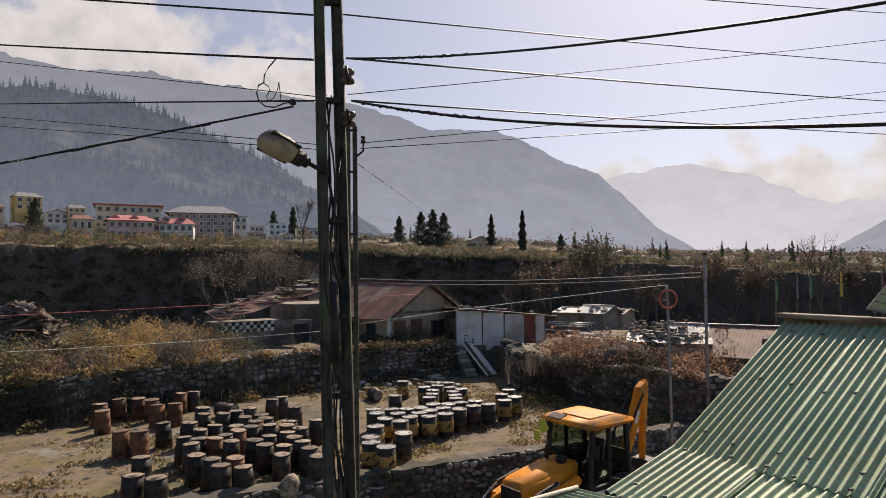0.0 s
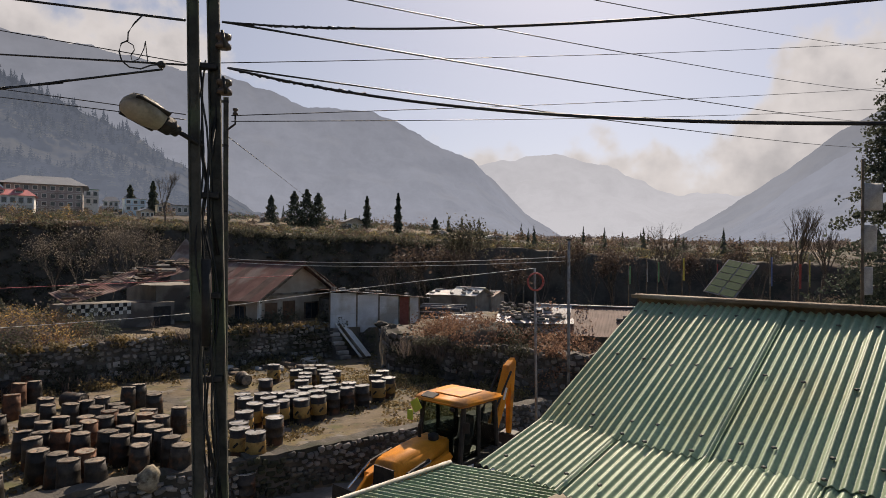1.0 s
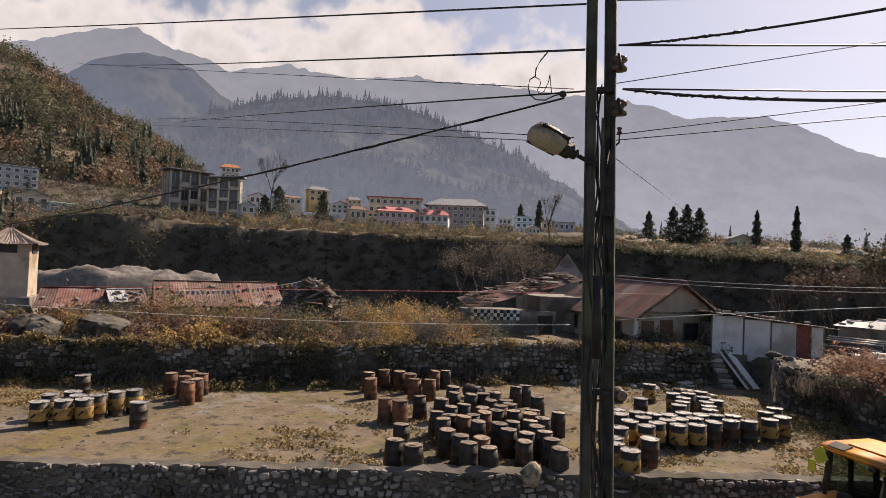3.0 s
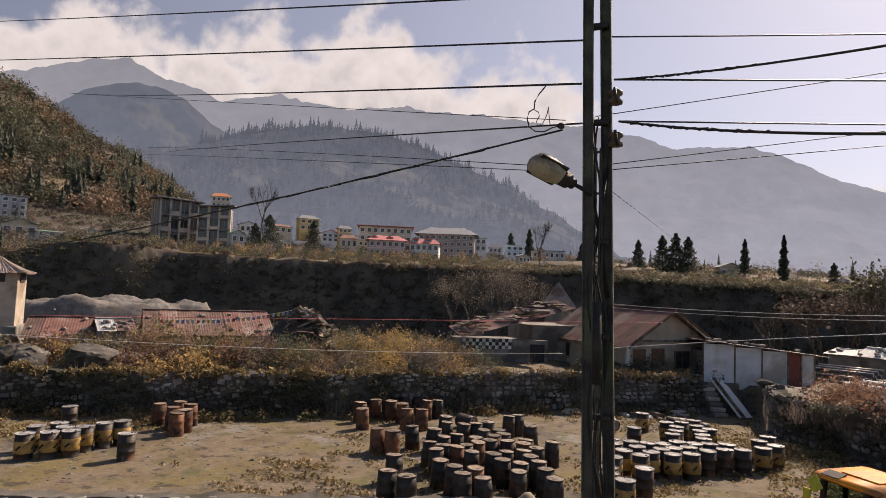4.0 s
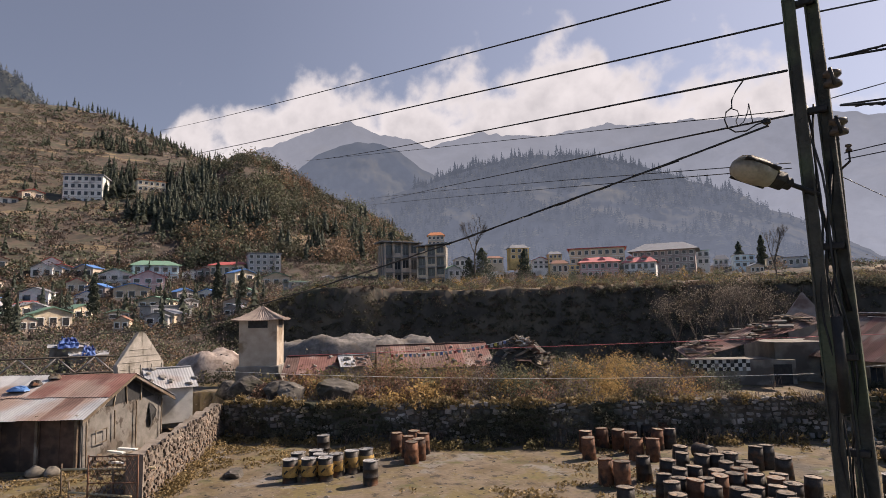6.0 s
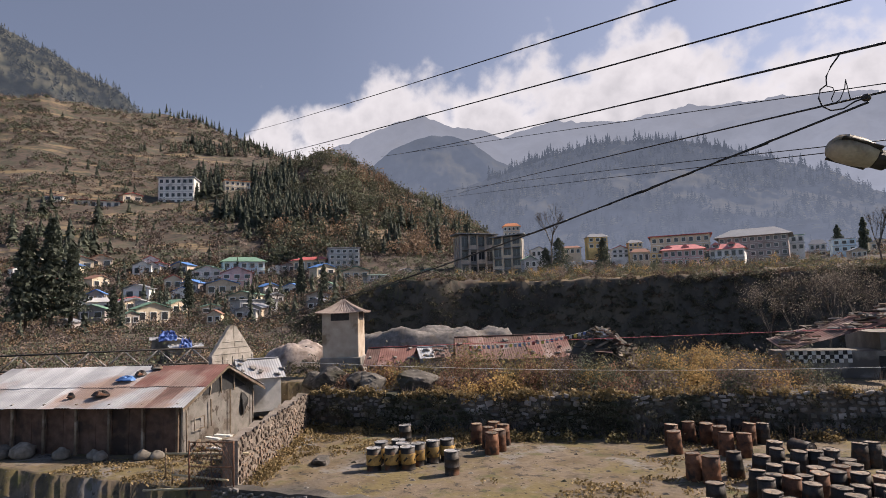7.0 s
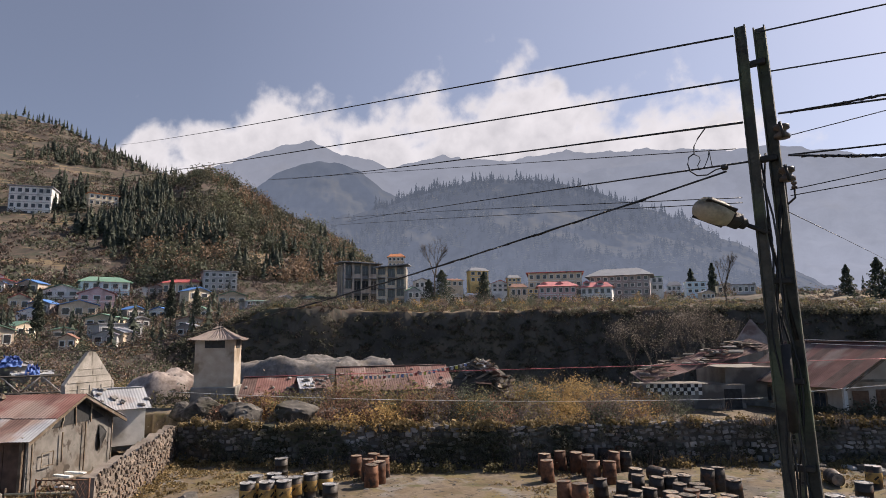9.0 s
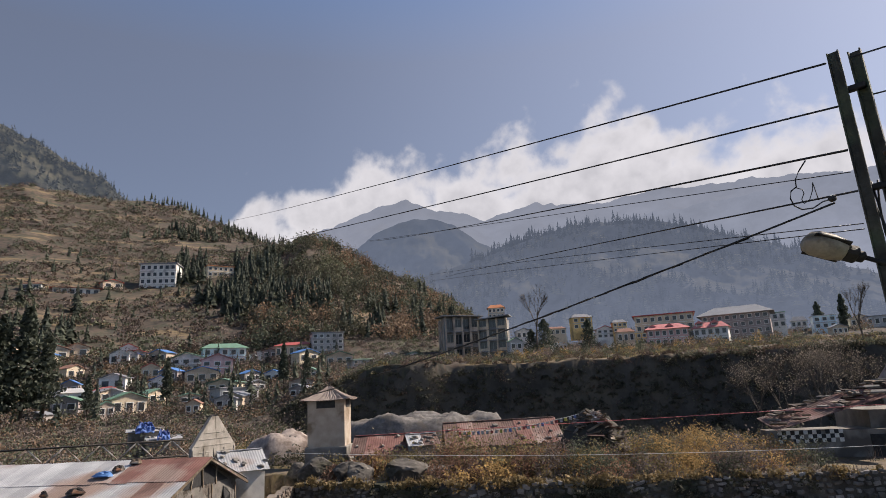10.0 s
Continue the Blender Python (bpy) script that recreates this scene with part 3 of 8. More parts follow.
# green roofed house beside the balcony
E_, DN = Vector((0.556, -0.831, 0)), Vector((-0.831, -0.556, 0))
RIDGE = Vector((4.0, 7.40, 5.50))
house = empty("green_roofed_house", at(0, 0, 0), "house with a green painted corrugated sheet roof beside the lane", "house")
up_v = (DN - Vector((0, 0, 0.52))).normalized()
lo_v = (DN - Vector((0, 0, 0.25))).normalized()
up_len = 2.04 * math.hypot(1, 0.52)
KINK = RIDGE + up_v * up_len
for i in range(11):
    o = RIDGE + E_ * (0.84 * i - 0.0)
    corrugated("upper_sheet", o + Vector((0, 0, 0.012 * (i % 2))), E_, up_v, 0.90, up_len + 0.10 + 0.03 * math.sin(i * 2.1), green_m, house, 0.082, 0.0145, 12)
    o = KINK + E_ * (0.84 * i) + Vector((0, 0, -0.03 + 0.012 * ((i + 1) % 2)))
    corrugated("lower_sheet", o, E_, lo_v, 0.90, 1.06 + 0.02 * math.sin(i * 1.3), green_m, house, 0.082, 0.0145, 12, jag=0.006)
tagged(house.children[0], "faded green upper sheet")
bm = bmesh.new()
box(bm, (9.4, 0.24, 0.05), Matrix.Translation(RIDGE + E_ * 4.62 + Vector((0.05, 0.03, 0.075))) @ Matrix.Rotation(math.atan2(E_.y, E_.x), 4, "Z"), 0.01)
box(bm, (9.4, 0.05, 0.16), Matrix.Translation(RIDGE + E_ * 4.62 + Vector((0.13, 0.08, 0.02))) @ Matrix.Rotation(math.atan2(E_.y, E_.x), 4, "Z"), 0.01)
part("ridge_board", bm, timber_m, house, "weathered brown timber ridge board")
back_v = (-DN - Vector((0, 0, 0.45))).normalized()
roof_sheets(house, RIDGE - DN * 0.16 - Vector((0, 0, 0.04)), E_, back_v, 9.3, 2.6, green_m, 0.9, 0.082, 0.016, 6, 3, name="back_sheet")
rot = Matrix.Rotation(math.atan2(E_.y, E_.x), 4, "Z")
wall_m = mat("house_plaster", (0.22, 0.19, 0.15), (0.34, 0.30, 0.24), 0.9, 1.5, 0.3, stain=(0.14, 0.12, 0.10))
mid = KINK + E_ * 4.6 - DN * 0.2
part("wall", boxc((8.9, 4.0, 4.6), Matrix.Translation((mid.x, mid.y, 1.35)) @ rot), wall_m, house, "dim plastered side wall under the eave")
rng = random.Random(8)
screw = boxc((0.035, 0.035, 0.018), Matrix(), 0.005)
screw_me = bpy.data.meshes.new("roof_screw")
screw.to_mesh(screw_me)
screw.free()
screw_me.materials.append(screw_m)
for i in range(18):
    for v, s in ((up_v, 0.25), (up_v, 1.2), (up_v, 2.15), (lo_v, 0.12), (lo_v, 0.9)):
        o = (RIDGE if v is up_v else KINK) + E_ * (0.0265 + 0.082 * (2 + 4 * i + rng.randrange(2))) + v * (s + rng.uniform(-0.05, 0.05))
        ob = new("roof_screw", screw_me)
        ob.parent, ob.matrix_basis = house, Matrix.Translation(o + Vector((0.006, 0.0, 0.024)))
# lean-to roof lower down
lean = empty("lean_to_roof", at(0, 0, 0), "low green corrugated lean-to roof with a pale edge strip", "roof")
LT = Vector((1.55, 7.35, 3.60))
lu, lv = Vector((-0.98 * 0.981 - 0.75 * 0.194, 0.98 * 0.194 - 0.75 * 0.981, -0.08)), Vector((0.95 * 0.981 - 0.3 * 0.194, -0.95 * 0.194 - 0.3 * 0.981, -0.06))
roof_sheets(lean, LT, lu, lv, 4.2, 3.6, green_m, 0.9, 0.082, 0.0145, 12, 4, 0.0)
strip_m = mat("pale_strip", (0.35, 0.33, 0.28), (0.5, 0.48, 0.42), 0.6, 4, 0.2)
tube("edge_strip", [LT + Vector((0, 0, 0.03)), LT + lu.normalized() * 4.25 + Vector((0, 0, 0.03))], 0.03, strip_m, lean, "pale metal edge strip", 4)
for k in range(3):
    p = LT + lu.normalized() * (0.4 + 1.6 * k) + lv.normalized() * 0.3
    tube("post", [(p.x, p.y, -0.9), (p.x, p.y, p.z - 0.03)], 0.05, timber_m, lean)

# ---- poles, lamp, cables ----
pole_m = mat("pole_steel", (0.045, 0.043, 0.036), (0.10, 0.095, 0.075), 0.75, 6, 0.4, metal=0.3, stain=(0.10, 0.115, 0.07), grain=50)
dark_m = mat("dark_iron", (0.02, 0.02, 0.02), (0.05, 0.045, 0.04), 0.6, 6, 0.2, metal=0.5)
cable_m = mat("black_cable", (0.012, 0.012, 0.012), (0.03, 0.03, 0.03), 0.55, 8, 0)
white_cable_m = mat("pale_cable", (0.5, 0.5, 0.48), (0.65, 0.65, 0.62), 0.6, 8, 0)
red_cable_m = mat("red_cable", (0.42, 0.10, 0.10), (0.5, 0.16, 0.15), 0.6, 8, 0)
lampbody_m = mat("lamp_shell", (0.15, 0.125, 0.085), (0.26, 0.222, 0.16), 0.6, 6, 0.2, stain=(0.11, 0.09, 0.06), grain=40)
porcelain_m = mat("insulator_clay", (0.05, 0.035, 0.025), (0.11, 0.08, 0.055), 0.35, 9, 0.1)


def spool(name, c, r, h, parent, axis=(0, 0, 1)):
    """A grooved insulator."""
    bm = bmesh.new()
    prof = [(0.3, 0), (1, 0.06), (1, 0.3), (0.62, 0.42), (0.62, 0.58), (1, 0.7), (1, 0.94), (0.3, 1)]
    ringz = []
    for f, z in prof:
        ringz.append([bm.verts.new((math.cos(a) * r * f, math.sin(a) * r * f, (z - 0.5) * h)) for a in [2 * math.pi * k / 10 for k in range(10)]])
    for p, q in zip(ringz[:-1], ringz[1:]):
        for k in range(10):
            bm.faces.new((p[k], p[(k + 1) % 10], q[(k + 1) % 10], q[k]))
    bm.faces.new(ringz[0][::-1])
    bm.faces.new(ringz[-1])
    bm.transform(Matrix.Translation(c) @ Vector((0, 0, 1)).rotation_difference(Vector(axis)).to_matrix().to_4x4())
    return part(name, bm, porcelain_m, parent, smooth=True)


def channel(name, p, q, w, parent, label="", flange=0.35, material=None):
    """An upright of U section steel from p to q."""
    p, q = Vector(p), Vector(q)
    d = (q - p)
    m = Matrix.Translation(p) @ Vector((0, 0, 1)).rotation_difference(d.normalized()).to_matrix().to_4x4()
    L, t, fl = d.length, w * 0.12, w * flange
    prof = [(-w / 2, 0), (w / 2, 0), (w / 2, -fl), (w / 2 - t, -fl), (w / 2 - t, -t), (-w / 2 + t, -t), (-w / 2 + t, -fl), (-w / 2, -fl)]
    bm = bmesh.new()
    rings_ = [[bm.verts.new(m @ Vector((x, y, z))) for x, y in prof] for z in (0, L * 0.33, L * 0.66, L)]
    for lo, hi in zip(rings_[:-1], rings_[1:]):
        for k in range(8):
            bm.faces.new((lo[k], lo[(k + 1) % 8], hi[(k + 1) % 8], hi[k]))
    bm.faces.new(rings_[0][::-1])
    bm.faces.new(rings_[-1])
    bmesh.ops.recalc_face_normals(bm, faces=bm.faces)
    return part(name, bm, material or pole_m, parent, label)


pole = empty("electric_pole", at(-0.7, 4.72, -0.95), "twin steel electric pole streaked with rust and green", "electric pole")
inv = Matrix.Translation((0.7, -4.72, 0.95))


def under(ob):
    """Hang a world-placed part under its thing without moving it."""
    for o in ob.parent and [ob] or []:
        o.matrix_basis = ob.parent.matrix_basis.inverted() @ o.matrix_basis
    return ob


P1B, P1T, P2B, P2T = Vector((-0.71, 4.72, -0.95)), Vector((-0.886, 4.72, 8.48)), Vector((-0.525, 4.80, -0.95)), Vector((-0.765, 4.80, 8.46))
under(channel("upright", P1B, P1T, 0.078, pole))
under(channel("upright", P2B, P2T, 0.082, pole, flange=0.6))
for z in (8.32, 7.55, 6.62, 5.9, 5.3, 4.4, 3.2, 1.8, 0.6):
    f = (z + 0.95) / 9.57
    a, b = P1B.lerp(P1T, f), P2B.lerp(P2T, f)
    bm = boxc((abs(b.x - a.x) + 0.02, 0.05, 0.045), Matrix.Translation((a + b) / 2 + Vector((0.01, 0, 0))), 0.008)
    under(part("cross_plate", bm, dark_m, pole))
for z0, z1 in ((7.2, 6.2), (6.2, 7.2), (5.2, 4.3), (4.2, 3.3)):
    a, b = P1B.lerp(P1T, (z0 + 0.95) / 9.57), P2B.lerp(P2T, (z1 + 0.95) / 9.57)
    under(tube("brace", [a + Vector((0, 0.06, 0)), b + Vector((0, -0.02, 0))], 0.014, dark_m, pole))
for z in (7.74, 7.41):
    a = P2B.lerp(P2T, (z + 0.95) / 9.57)
    under(spool("insulator", a + Vector((0.07, -0.06, 0)), 0.055, 0.11, pole))
    under(tube("insulator_strap", [a + Vector((0.07, -0.12, 0.06)), a + Vector((0.09, -0.12, -0.06))], 0.012, dark_m, pole))
under(tube("junction_box", [(-0.77, 4.70, 6.05), (-0.765, 4.70, 5.45)], 0.035, dark_m, pole, "rusty conduit box", 6))
# twisted leads that run down the pole
rng = random.Random(3)
for k in range(5):
    f = [rng.uniform(0, 6.28) for _ in range(3)]
    pts = []
    for i in range(40):
        z = 7.6 - i * 0.165
        c = P1B.lerp(P1T, (z + 0.95) / 9.57) * 0.5 + P2B.lerp(P2T, (z + 0.95) / 9.57) * 0.5
        pts.append(c + Vector((0.05 * math.sin(z * 1.7 + f[0]) + 0.025 * math.sin(z * 5 + f[1]), 0.05 * math.cos(z * 1.3 + f[2]), 0)))
    under(tube("down_lead", pts, 0.008, cable_m, pole, sides=5))
# street lamp
lamp = empty("street_lamp", at(-0.82, 4.70, 6.865) @ Matrix.Diagonal((0.80, 0.80, 0.80, 1)), "old beige street lamp with dusty bowl on a steel arm", "street lamp")
tube("arm", [(0.02, 0.02, -0.03), (-0.08, -0.02, 0.03), (-0.17, -0.06, 0.08), (-0.22, -0.08, 0.10)], 0.021, dark_m, lamp, "dark steel arm", 8)
d_lamp = Vector((-0.70, -0.62, 0.34)).normalized()
mm = Matrix.Translation((-0.19, -0.07, 0.09)) @ Vector((1, 0, 0)).rotation_difference(d_lamp).to_matrix().to_4x4() @ Matrix.Rotation(-0.35, 4, "X")


def half_shell(prof, a0, a1, squash, n=12):
    """Half of a lamp head along x, closed to a solid; rows of (x, half width, height)."""
    bm = bmesh.new()
    loops = [[bm.verts.new(mm @ Vector((x, math.cos(a) * wy, math.sin(a) * wz * squash))) for a in np.linspace(a0, a1, n)] for x, wy, wz in prof]
    for p, q in zip(loops[:-1], loops[1:]):
        for k in range(n):
            bm.faces.new((p[k], p[(k + 1) % n], q[(k + 1) % n], q[k]))
    bm.faces.new(loops[0])
    bm.faces.new(loops[-1][::-1])
    bmesh.ops.recalc_face_normals(bm, faces=bm.faces)
    return bm


shell_prof = [(0.09, 0.07, 0.08), (0.13, 0.105, 0.10), (0.24, 0.13, 0.112), (0.36, 0.132, 0.105), (0.43, 0.105, 0.085), (0.465, 0.05, 0.04)]
part("housing", half_shell(shell_prof, 0, math.pi, 1.0), lampbody_m, lamp, "weathered beige shell", True)
bowl_m = mat("dusty_bowl", (0.22, 0.19, 0.14), (0.36, 0.32, 0.25), 0.5, 7, 0.2, stain=(0.10, 0.08, 0.055))
part("bowl", half_shell([(x, y * 0.9, z * 0.75) for x, y, z in shell_prof[1:]], math.pi, 2 * math.pi, 0.9), bowl_m, lamp, "dusty yellowed lens bowl", True)
bm = bmesh.new()
box(bm, (0.30, 0.275, 0.014), mm @ at(0.27, 0, 0.0), 0.005)
part("rim", bm, dark_m, lamp, "dark seam between shell and bowl")
bm = bmesh.new()
box(bm, (0.13, 0.15, 0.11), mm @ at(0.075, 0, 0.0), 0.025)
box(bm, (0.09, 0.10, 0.075), mm @ at(0.0, 0, -0.005), 0.018)
part("ballast_box", bm, dark_m, lamp, "black stepped ballast neck")
for k in range(3):
    tube("shell_rib", [mm @ Vector((x, math.cos(0.7 + 0.85 * k) * wy * 1.01, math.sin(0.7 + 0.85 * k) * wz * 1.02)) for x, wy, wz in shell_prof[1:5]], 0.004, lampbody_m, lamp, sides=4)

far_pole = empty("lane_pole", at(-2.17, 14.9, -0.95), "twin post electric pole with a small top insulator", "electric pole")
channel("upright", (-0.10, 0, 0), (-0.10, 0, 10.6), 0.11, far_pole)
channel("upright", (0.10, 0, 0), (0.06, 0, 10.6), 0.11, far_pole)
for z in (2, 4, 6, 8, 9.5, 10.5):
    part("cross_plate", boxc((0.26, 0.05, 0.05), at(-0.01, 0, z)), dark_m, far_pole)
tube("bracket", [(0.08, 0, 9.85), (0.26, 0, 10.0), (0.26, 0, 10.2)], 0.025, dark_m, far_pole)
spool("insulator", (0.26, 0, 10.28), 0.06, 0.16, far_pole)

WIRES = [
    ((-0.86, 4.32, 8.24), (-36.31, 16.23, 17.64), 0.08, 0.01, "c"),
    ((-0.92, 4.69, 8.05), (-37.88, 13.08, 14.85), 0.12, 0.01, "c"),
    ((-0.92, 4.69, 7.71), (-32.22, 23.82, 16.35), 0.10, 0.012, "c"),
    ((-0.91, 4.69, 7.40), (-29.09, 27.55, 13.72), -0.04, 0.01, "c"),
    ((-1.02, 4.51, 7.31), (-20.80, 7.41, 5.88), 0.38, 0.01, "d"),
    ((-2.82, 13.97, 10.11), (-46.52, 34.17, 20.84), 0.02, 0.014, "c"),
    ((-2.79, 13.98, 9.02), (-44.33, 40.00, 17.68), -0.11, 0.014, "c"),
    ((-2.79, 13.98, 8.91), (-44.35, 39.98, 17.06), -0.04, 0.014, "c"),
    ((-0.78, 4.79, 8.10), (22.26, 20.26, 12.48), 0.17, 0.008, "c"),
    ((-0.71, 4.35, 8.23), (22.26, 20.26, 14.11), 0.12, 0.008, "c"),
    ((-0.69, 4.81, 7.76), (2.04, 1.92, 7.00), 0.08, 0.009, "d"),
    ((-0.69, 4.81, 7.76), (21.45, 21.12, 11.48), 0.10, 0.011, "c"),
    ((-0.65, 4.81, 7.43), (2.18, 2.06, 6.59), 0.11, 0.011, "d"),
    ((-0.64, 4.81, 7.43), (21.71, 20.85, 10.39), 0.11, 0.009, "c"),
    ((-2.27, 14.83, 10.40), (31.15, 28.32, 17.85), 0.14, 0.014, "c"),
    ((-1.99, 14.87, 9.23), (33.37, 30.34, 16.04), 0.11, 0.014, "c"),
    ((-1.99, 14.87, 9.10), (33.36, 30.35, 14.84), 0.18, 0.014, "c"),
    ((-2.08, 14.86, 8.76), (-1.27, 60.10, 11.42), -0.03, 0.012, "c"),
    ((-5.45, 39.76, 5.79), (9.33, 22.79, 6.03), 0.23, 0.018, "w"),
    ((-4.96, 39.82, 5.55), (9.33, 22.79, 5.87), 0.22, 0.015, "w"),
    ((7.18, 20.3, 5.64), (-3.07, 21.92, 4.33), -0.05, 0.012, "w"),
    ((-1.52, 37.09, 4.84), (-24.66, 17.23, 4.5), 0.01, 0.016, "r"),
    ((-22.77, 12.38, 4.27), (-4.91, 25.41, 3.78), 0.22, 0.01, "w"),
]
CAB = {"c": (cable_m, "thin black overhead power line"), "d": (cable_m, "thick twisted black service cable"), "w": (white_cable_m, "thin pale overhead wire"), "r": (red_cable_m, "red plastic line stretched over the yard")}
for a, b, sag, r, kind in WIRES:
    a, b = Vector(a), Vector(b)
    n = 28
    pts = [a.lerp(b, k / n) - Vector((0, 0, 4 * sag * (k / n) * (1 - k / n))) for k in range(n + 1)]
    ob = tube("overhead_wire", pts, r * 0.8, CAB[kind][0], sides=5)
    tagged(ob, CAB[kind][1], "cable", "overhead wires")
    if kind == "d":
        # spiral wrap near the pole
        m = 60
        wrap = []
        for k in range(m):
            f = 0.03 + 0.30 * (k + 1.6 * math.sin(k * 2.3)) / m
            i = f * n
            p = pts[int(i)].lerp(pts[min(int(i) + 1, n)], i - int(i))
            wrap.append(p + Vector((0, math.sin(k * 1.4), math.cos(k * 1.4))) * r * (0.6 + 0.5 * math.sin(k * 0.73) ** 2))
        tube("wrap", wrap, r * 0.45, cable_m, ob, sides=4)
CURLS = [[(-1.167, 7.689), (-1.223, 7.624), (-1.256, 7.565), (-1.259, 7.51), (-1.299, 7.488), (-1.312, 7.433), (-1.295, 7.373), (-1.246, 7.332), (-1.176, 7.325), (-1.112, 7.354), (-1.056, 7.362)],
         [(-1.266, 7.506), (-1.224, 7.48), (-1.217, 7.45), (-1.239, 7.409), (-1.229, 7.372), (-1.19, 7.39), (-1.158, 7.459), (-1.149, 7.513), (-1.139, 7.421), (-1.133, 7.374)]]
for k, c in enumerate(CURLS):
    coil = tagged(tube("loose_wire", [(x, 4.59, z) for x, z in c], 0.0055 if k == 0 else 0.0035, cable_m, sides=5), "loose curl of black wire beside the pole", "cable", "overhead wires")
clamp = tagged(part("wire_clamp", boxc((0.05, 0.04, 0.045), at(-1.05, 4.60, 7.365), 0.012), dark_m), "dark clamp on the service cable", "clamp")
# ---- drums in the yard ----
ROW_RUST_1 = [(-14.1, 25.5), (-13.3, 24.3), (-13.8, 26.5), (-13.1, 26.7), (-12.4, 26.4), (-13.1, 28.2), (-12.7, 28.7), (-11.7, 27.5), (-12.2, 29.4), (-11.4, 28.2), (-11.6, 25.2), (-11.0, 25.4), (-10.9, 21.1), (-10.3, 21.1), (-10.0, 22.3)]
ROW_TAR_1 = [(-9.7, 24.9), (-9.2, 23.8), (-8.5, 23.8), (-8.1, 24.2), (-7.8, 24.8), (-7.3, 26.2), (-7.0, 26.7), (-6.0, 24.9), (-9.2, 22.4), (-8.4, 21.4), (-8.1, 21.9), (-8.5, 20.4), (-7.9, 20.2), (-7.4, 23.1), (-6.9, 23.5), (-6.6, 22.9), (-7.3, 21.9), (-6.7, 21.7), (-6.7, 22.3), (-6.1, 22.0), (-5.6, 22.4), (-5.5, 21.8), (-7.0, 21.1), (-7.2, 20.6)]
ROW_TAR_2 = [(-7.4, 20.0), (-6.8, 19.8), (-7.9, 19.6), (-7.3, 18.4), (-6.1, 20.0), (-5.8, 20.5), (-5.3, 20.9), (-5.0, 21.5), (-4.7, 22.6), (-4.9, 20.3), (-5.6, 19.5), (-5.0, 19.3), (-4.5, 19.7), (-4.1, 19.0), (-4.8, 18.4), (-6.0, 18.0), (-6.7, 18.0), (-6.2, 17.4), (-5.5, 17.3), (-3.7, 18.2), (-8.8, 18.2), (-8.2, 16.5), (-7.5, 16.4)]
ROW_LID_1 = [(-2.8, 24.3), (-2.6, 23.6), (-2.1, 24.3), (-1.8, 23.7), (-2.2, 22.7), (-1.6, 22.3), (-1.4, 20.7), (-2.4, 21.6), (-2.4, 20.2), (-2.3, 19.5), (-1.8, 19.0), (-2.0, 18.4), (-1.5, 24.4), (-1.0, 23.6), (-1.3, 23.0), (-1.0, 24.6), (-0.6, 24.0), (-0.6, 23.0), (-0.5, 25.1), (-0.1, 24.4), (0.0, 23.4), (0.1, 25.1)]
ROW_LID_2 = [(0.5, 24.2), (0.6, 25.4), (1.1, 24.8), (1.2, 25.7), (1.7, 25.1), (-1.0, 29.0), (-0.4, 29.2), (0.1, 30.1), (-0.6, 28.1), (0.2, 28.7), (-0.6, 27.3), (-0.7, 26.5), (0.3, 27.7), (0.4, 27.0), (0.4, 26.2), (0.7, 28.3), (-2.2, 27.0), (-2.1, 30.5), (2.4, 27.1), (2.8, 28.0), (2.9, 26.5), (2.4, 25.7)]
ROW_YELLOW_1 = [(-20.7, 14.5), (-21.4, 15.4), (-21.2, 16.1), (-20.2, 15.0), (-19.8, 15.5), (-20.5, 15.8), (-20.0, 16.2), (-19.8, 16.8), (-19.6, 17.4), (-17.9, 16.1), (-23.4, 18.2)]
ROW_STACK_1 = [(-20.9, 20.4), (-20.6, 21.2), (-19.8, 21.0), (-19.9, 20.1), (-19.2, 20.1), (-19.0, 19.4)]
tar_m = mat("tar_black", (0.012, 0.011, 0.010), (0.045, 0.036, 0.028), 0.55, 5, 0.5, stain=(0.10, 0.045, 0.022), rnd=0.35, grain=25)
rustdrum_m = mat("drum_rust", (0.07, 0.032, 0.018), (0.17, 0.075, 0.038), 0.75, 6, 0.4, stain=(0.03, 0.022, 0.018), rnd=0.35, grain=30)
lid_m = mat("drum_lid", (0.24, 0.235, 0.23), (0.42, 0.41, 0.39), 0.5, 7, 0.3, metal=0.25, stain=(0.09, 0.075, 0.06), rnd=0.25, grain=30)
yellow_m = mat("drum_band_yellow", (0.26, 0.155, 0.045), (0.37, 0.235, 0.075), 0.6, 6, 0.2, stain=(0.075, 0.05, 0.028), rnd=0.4)
tartop_m = mat("tar_top", (0.10, 0.085, 0.07), (0.23, 0.185, 0.14), 0.7, 6, 0.8, stain=(0.27, 0.15, 0.07), rnd=0.45, grain=22)


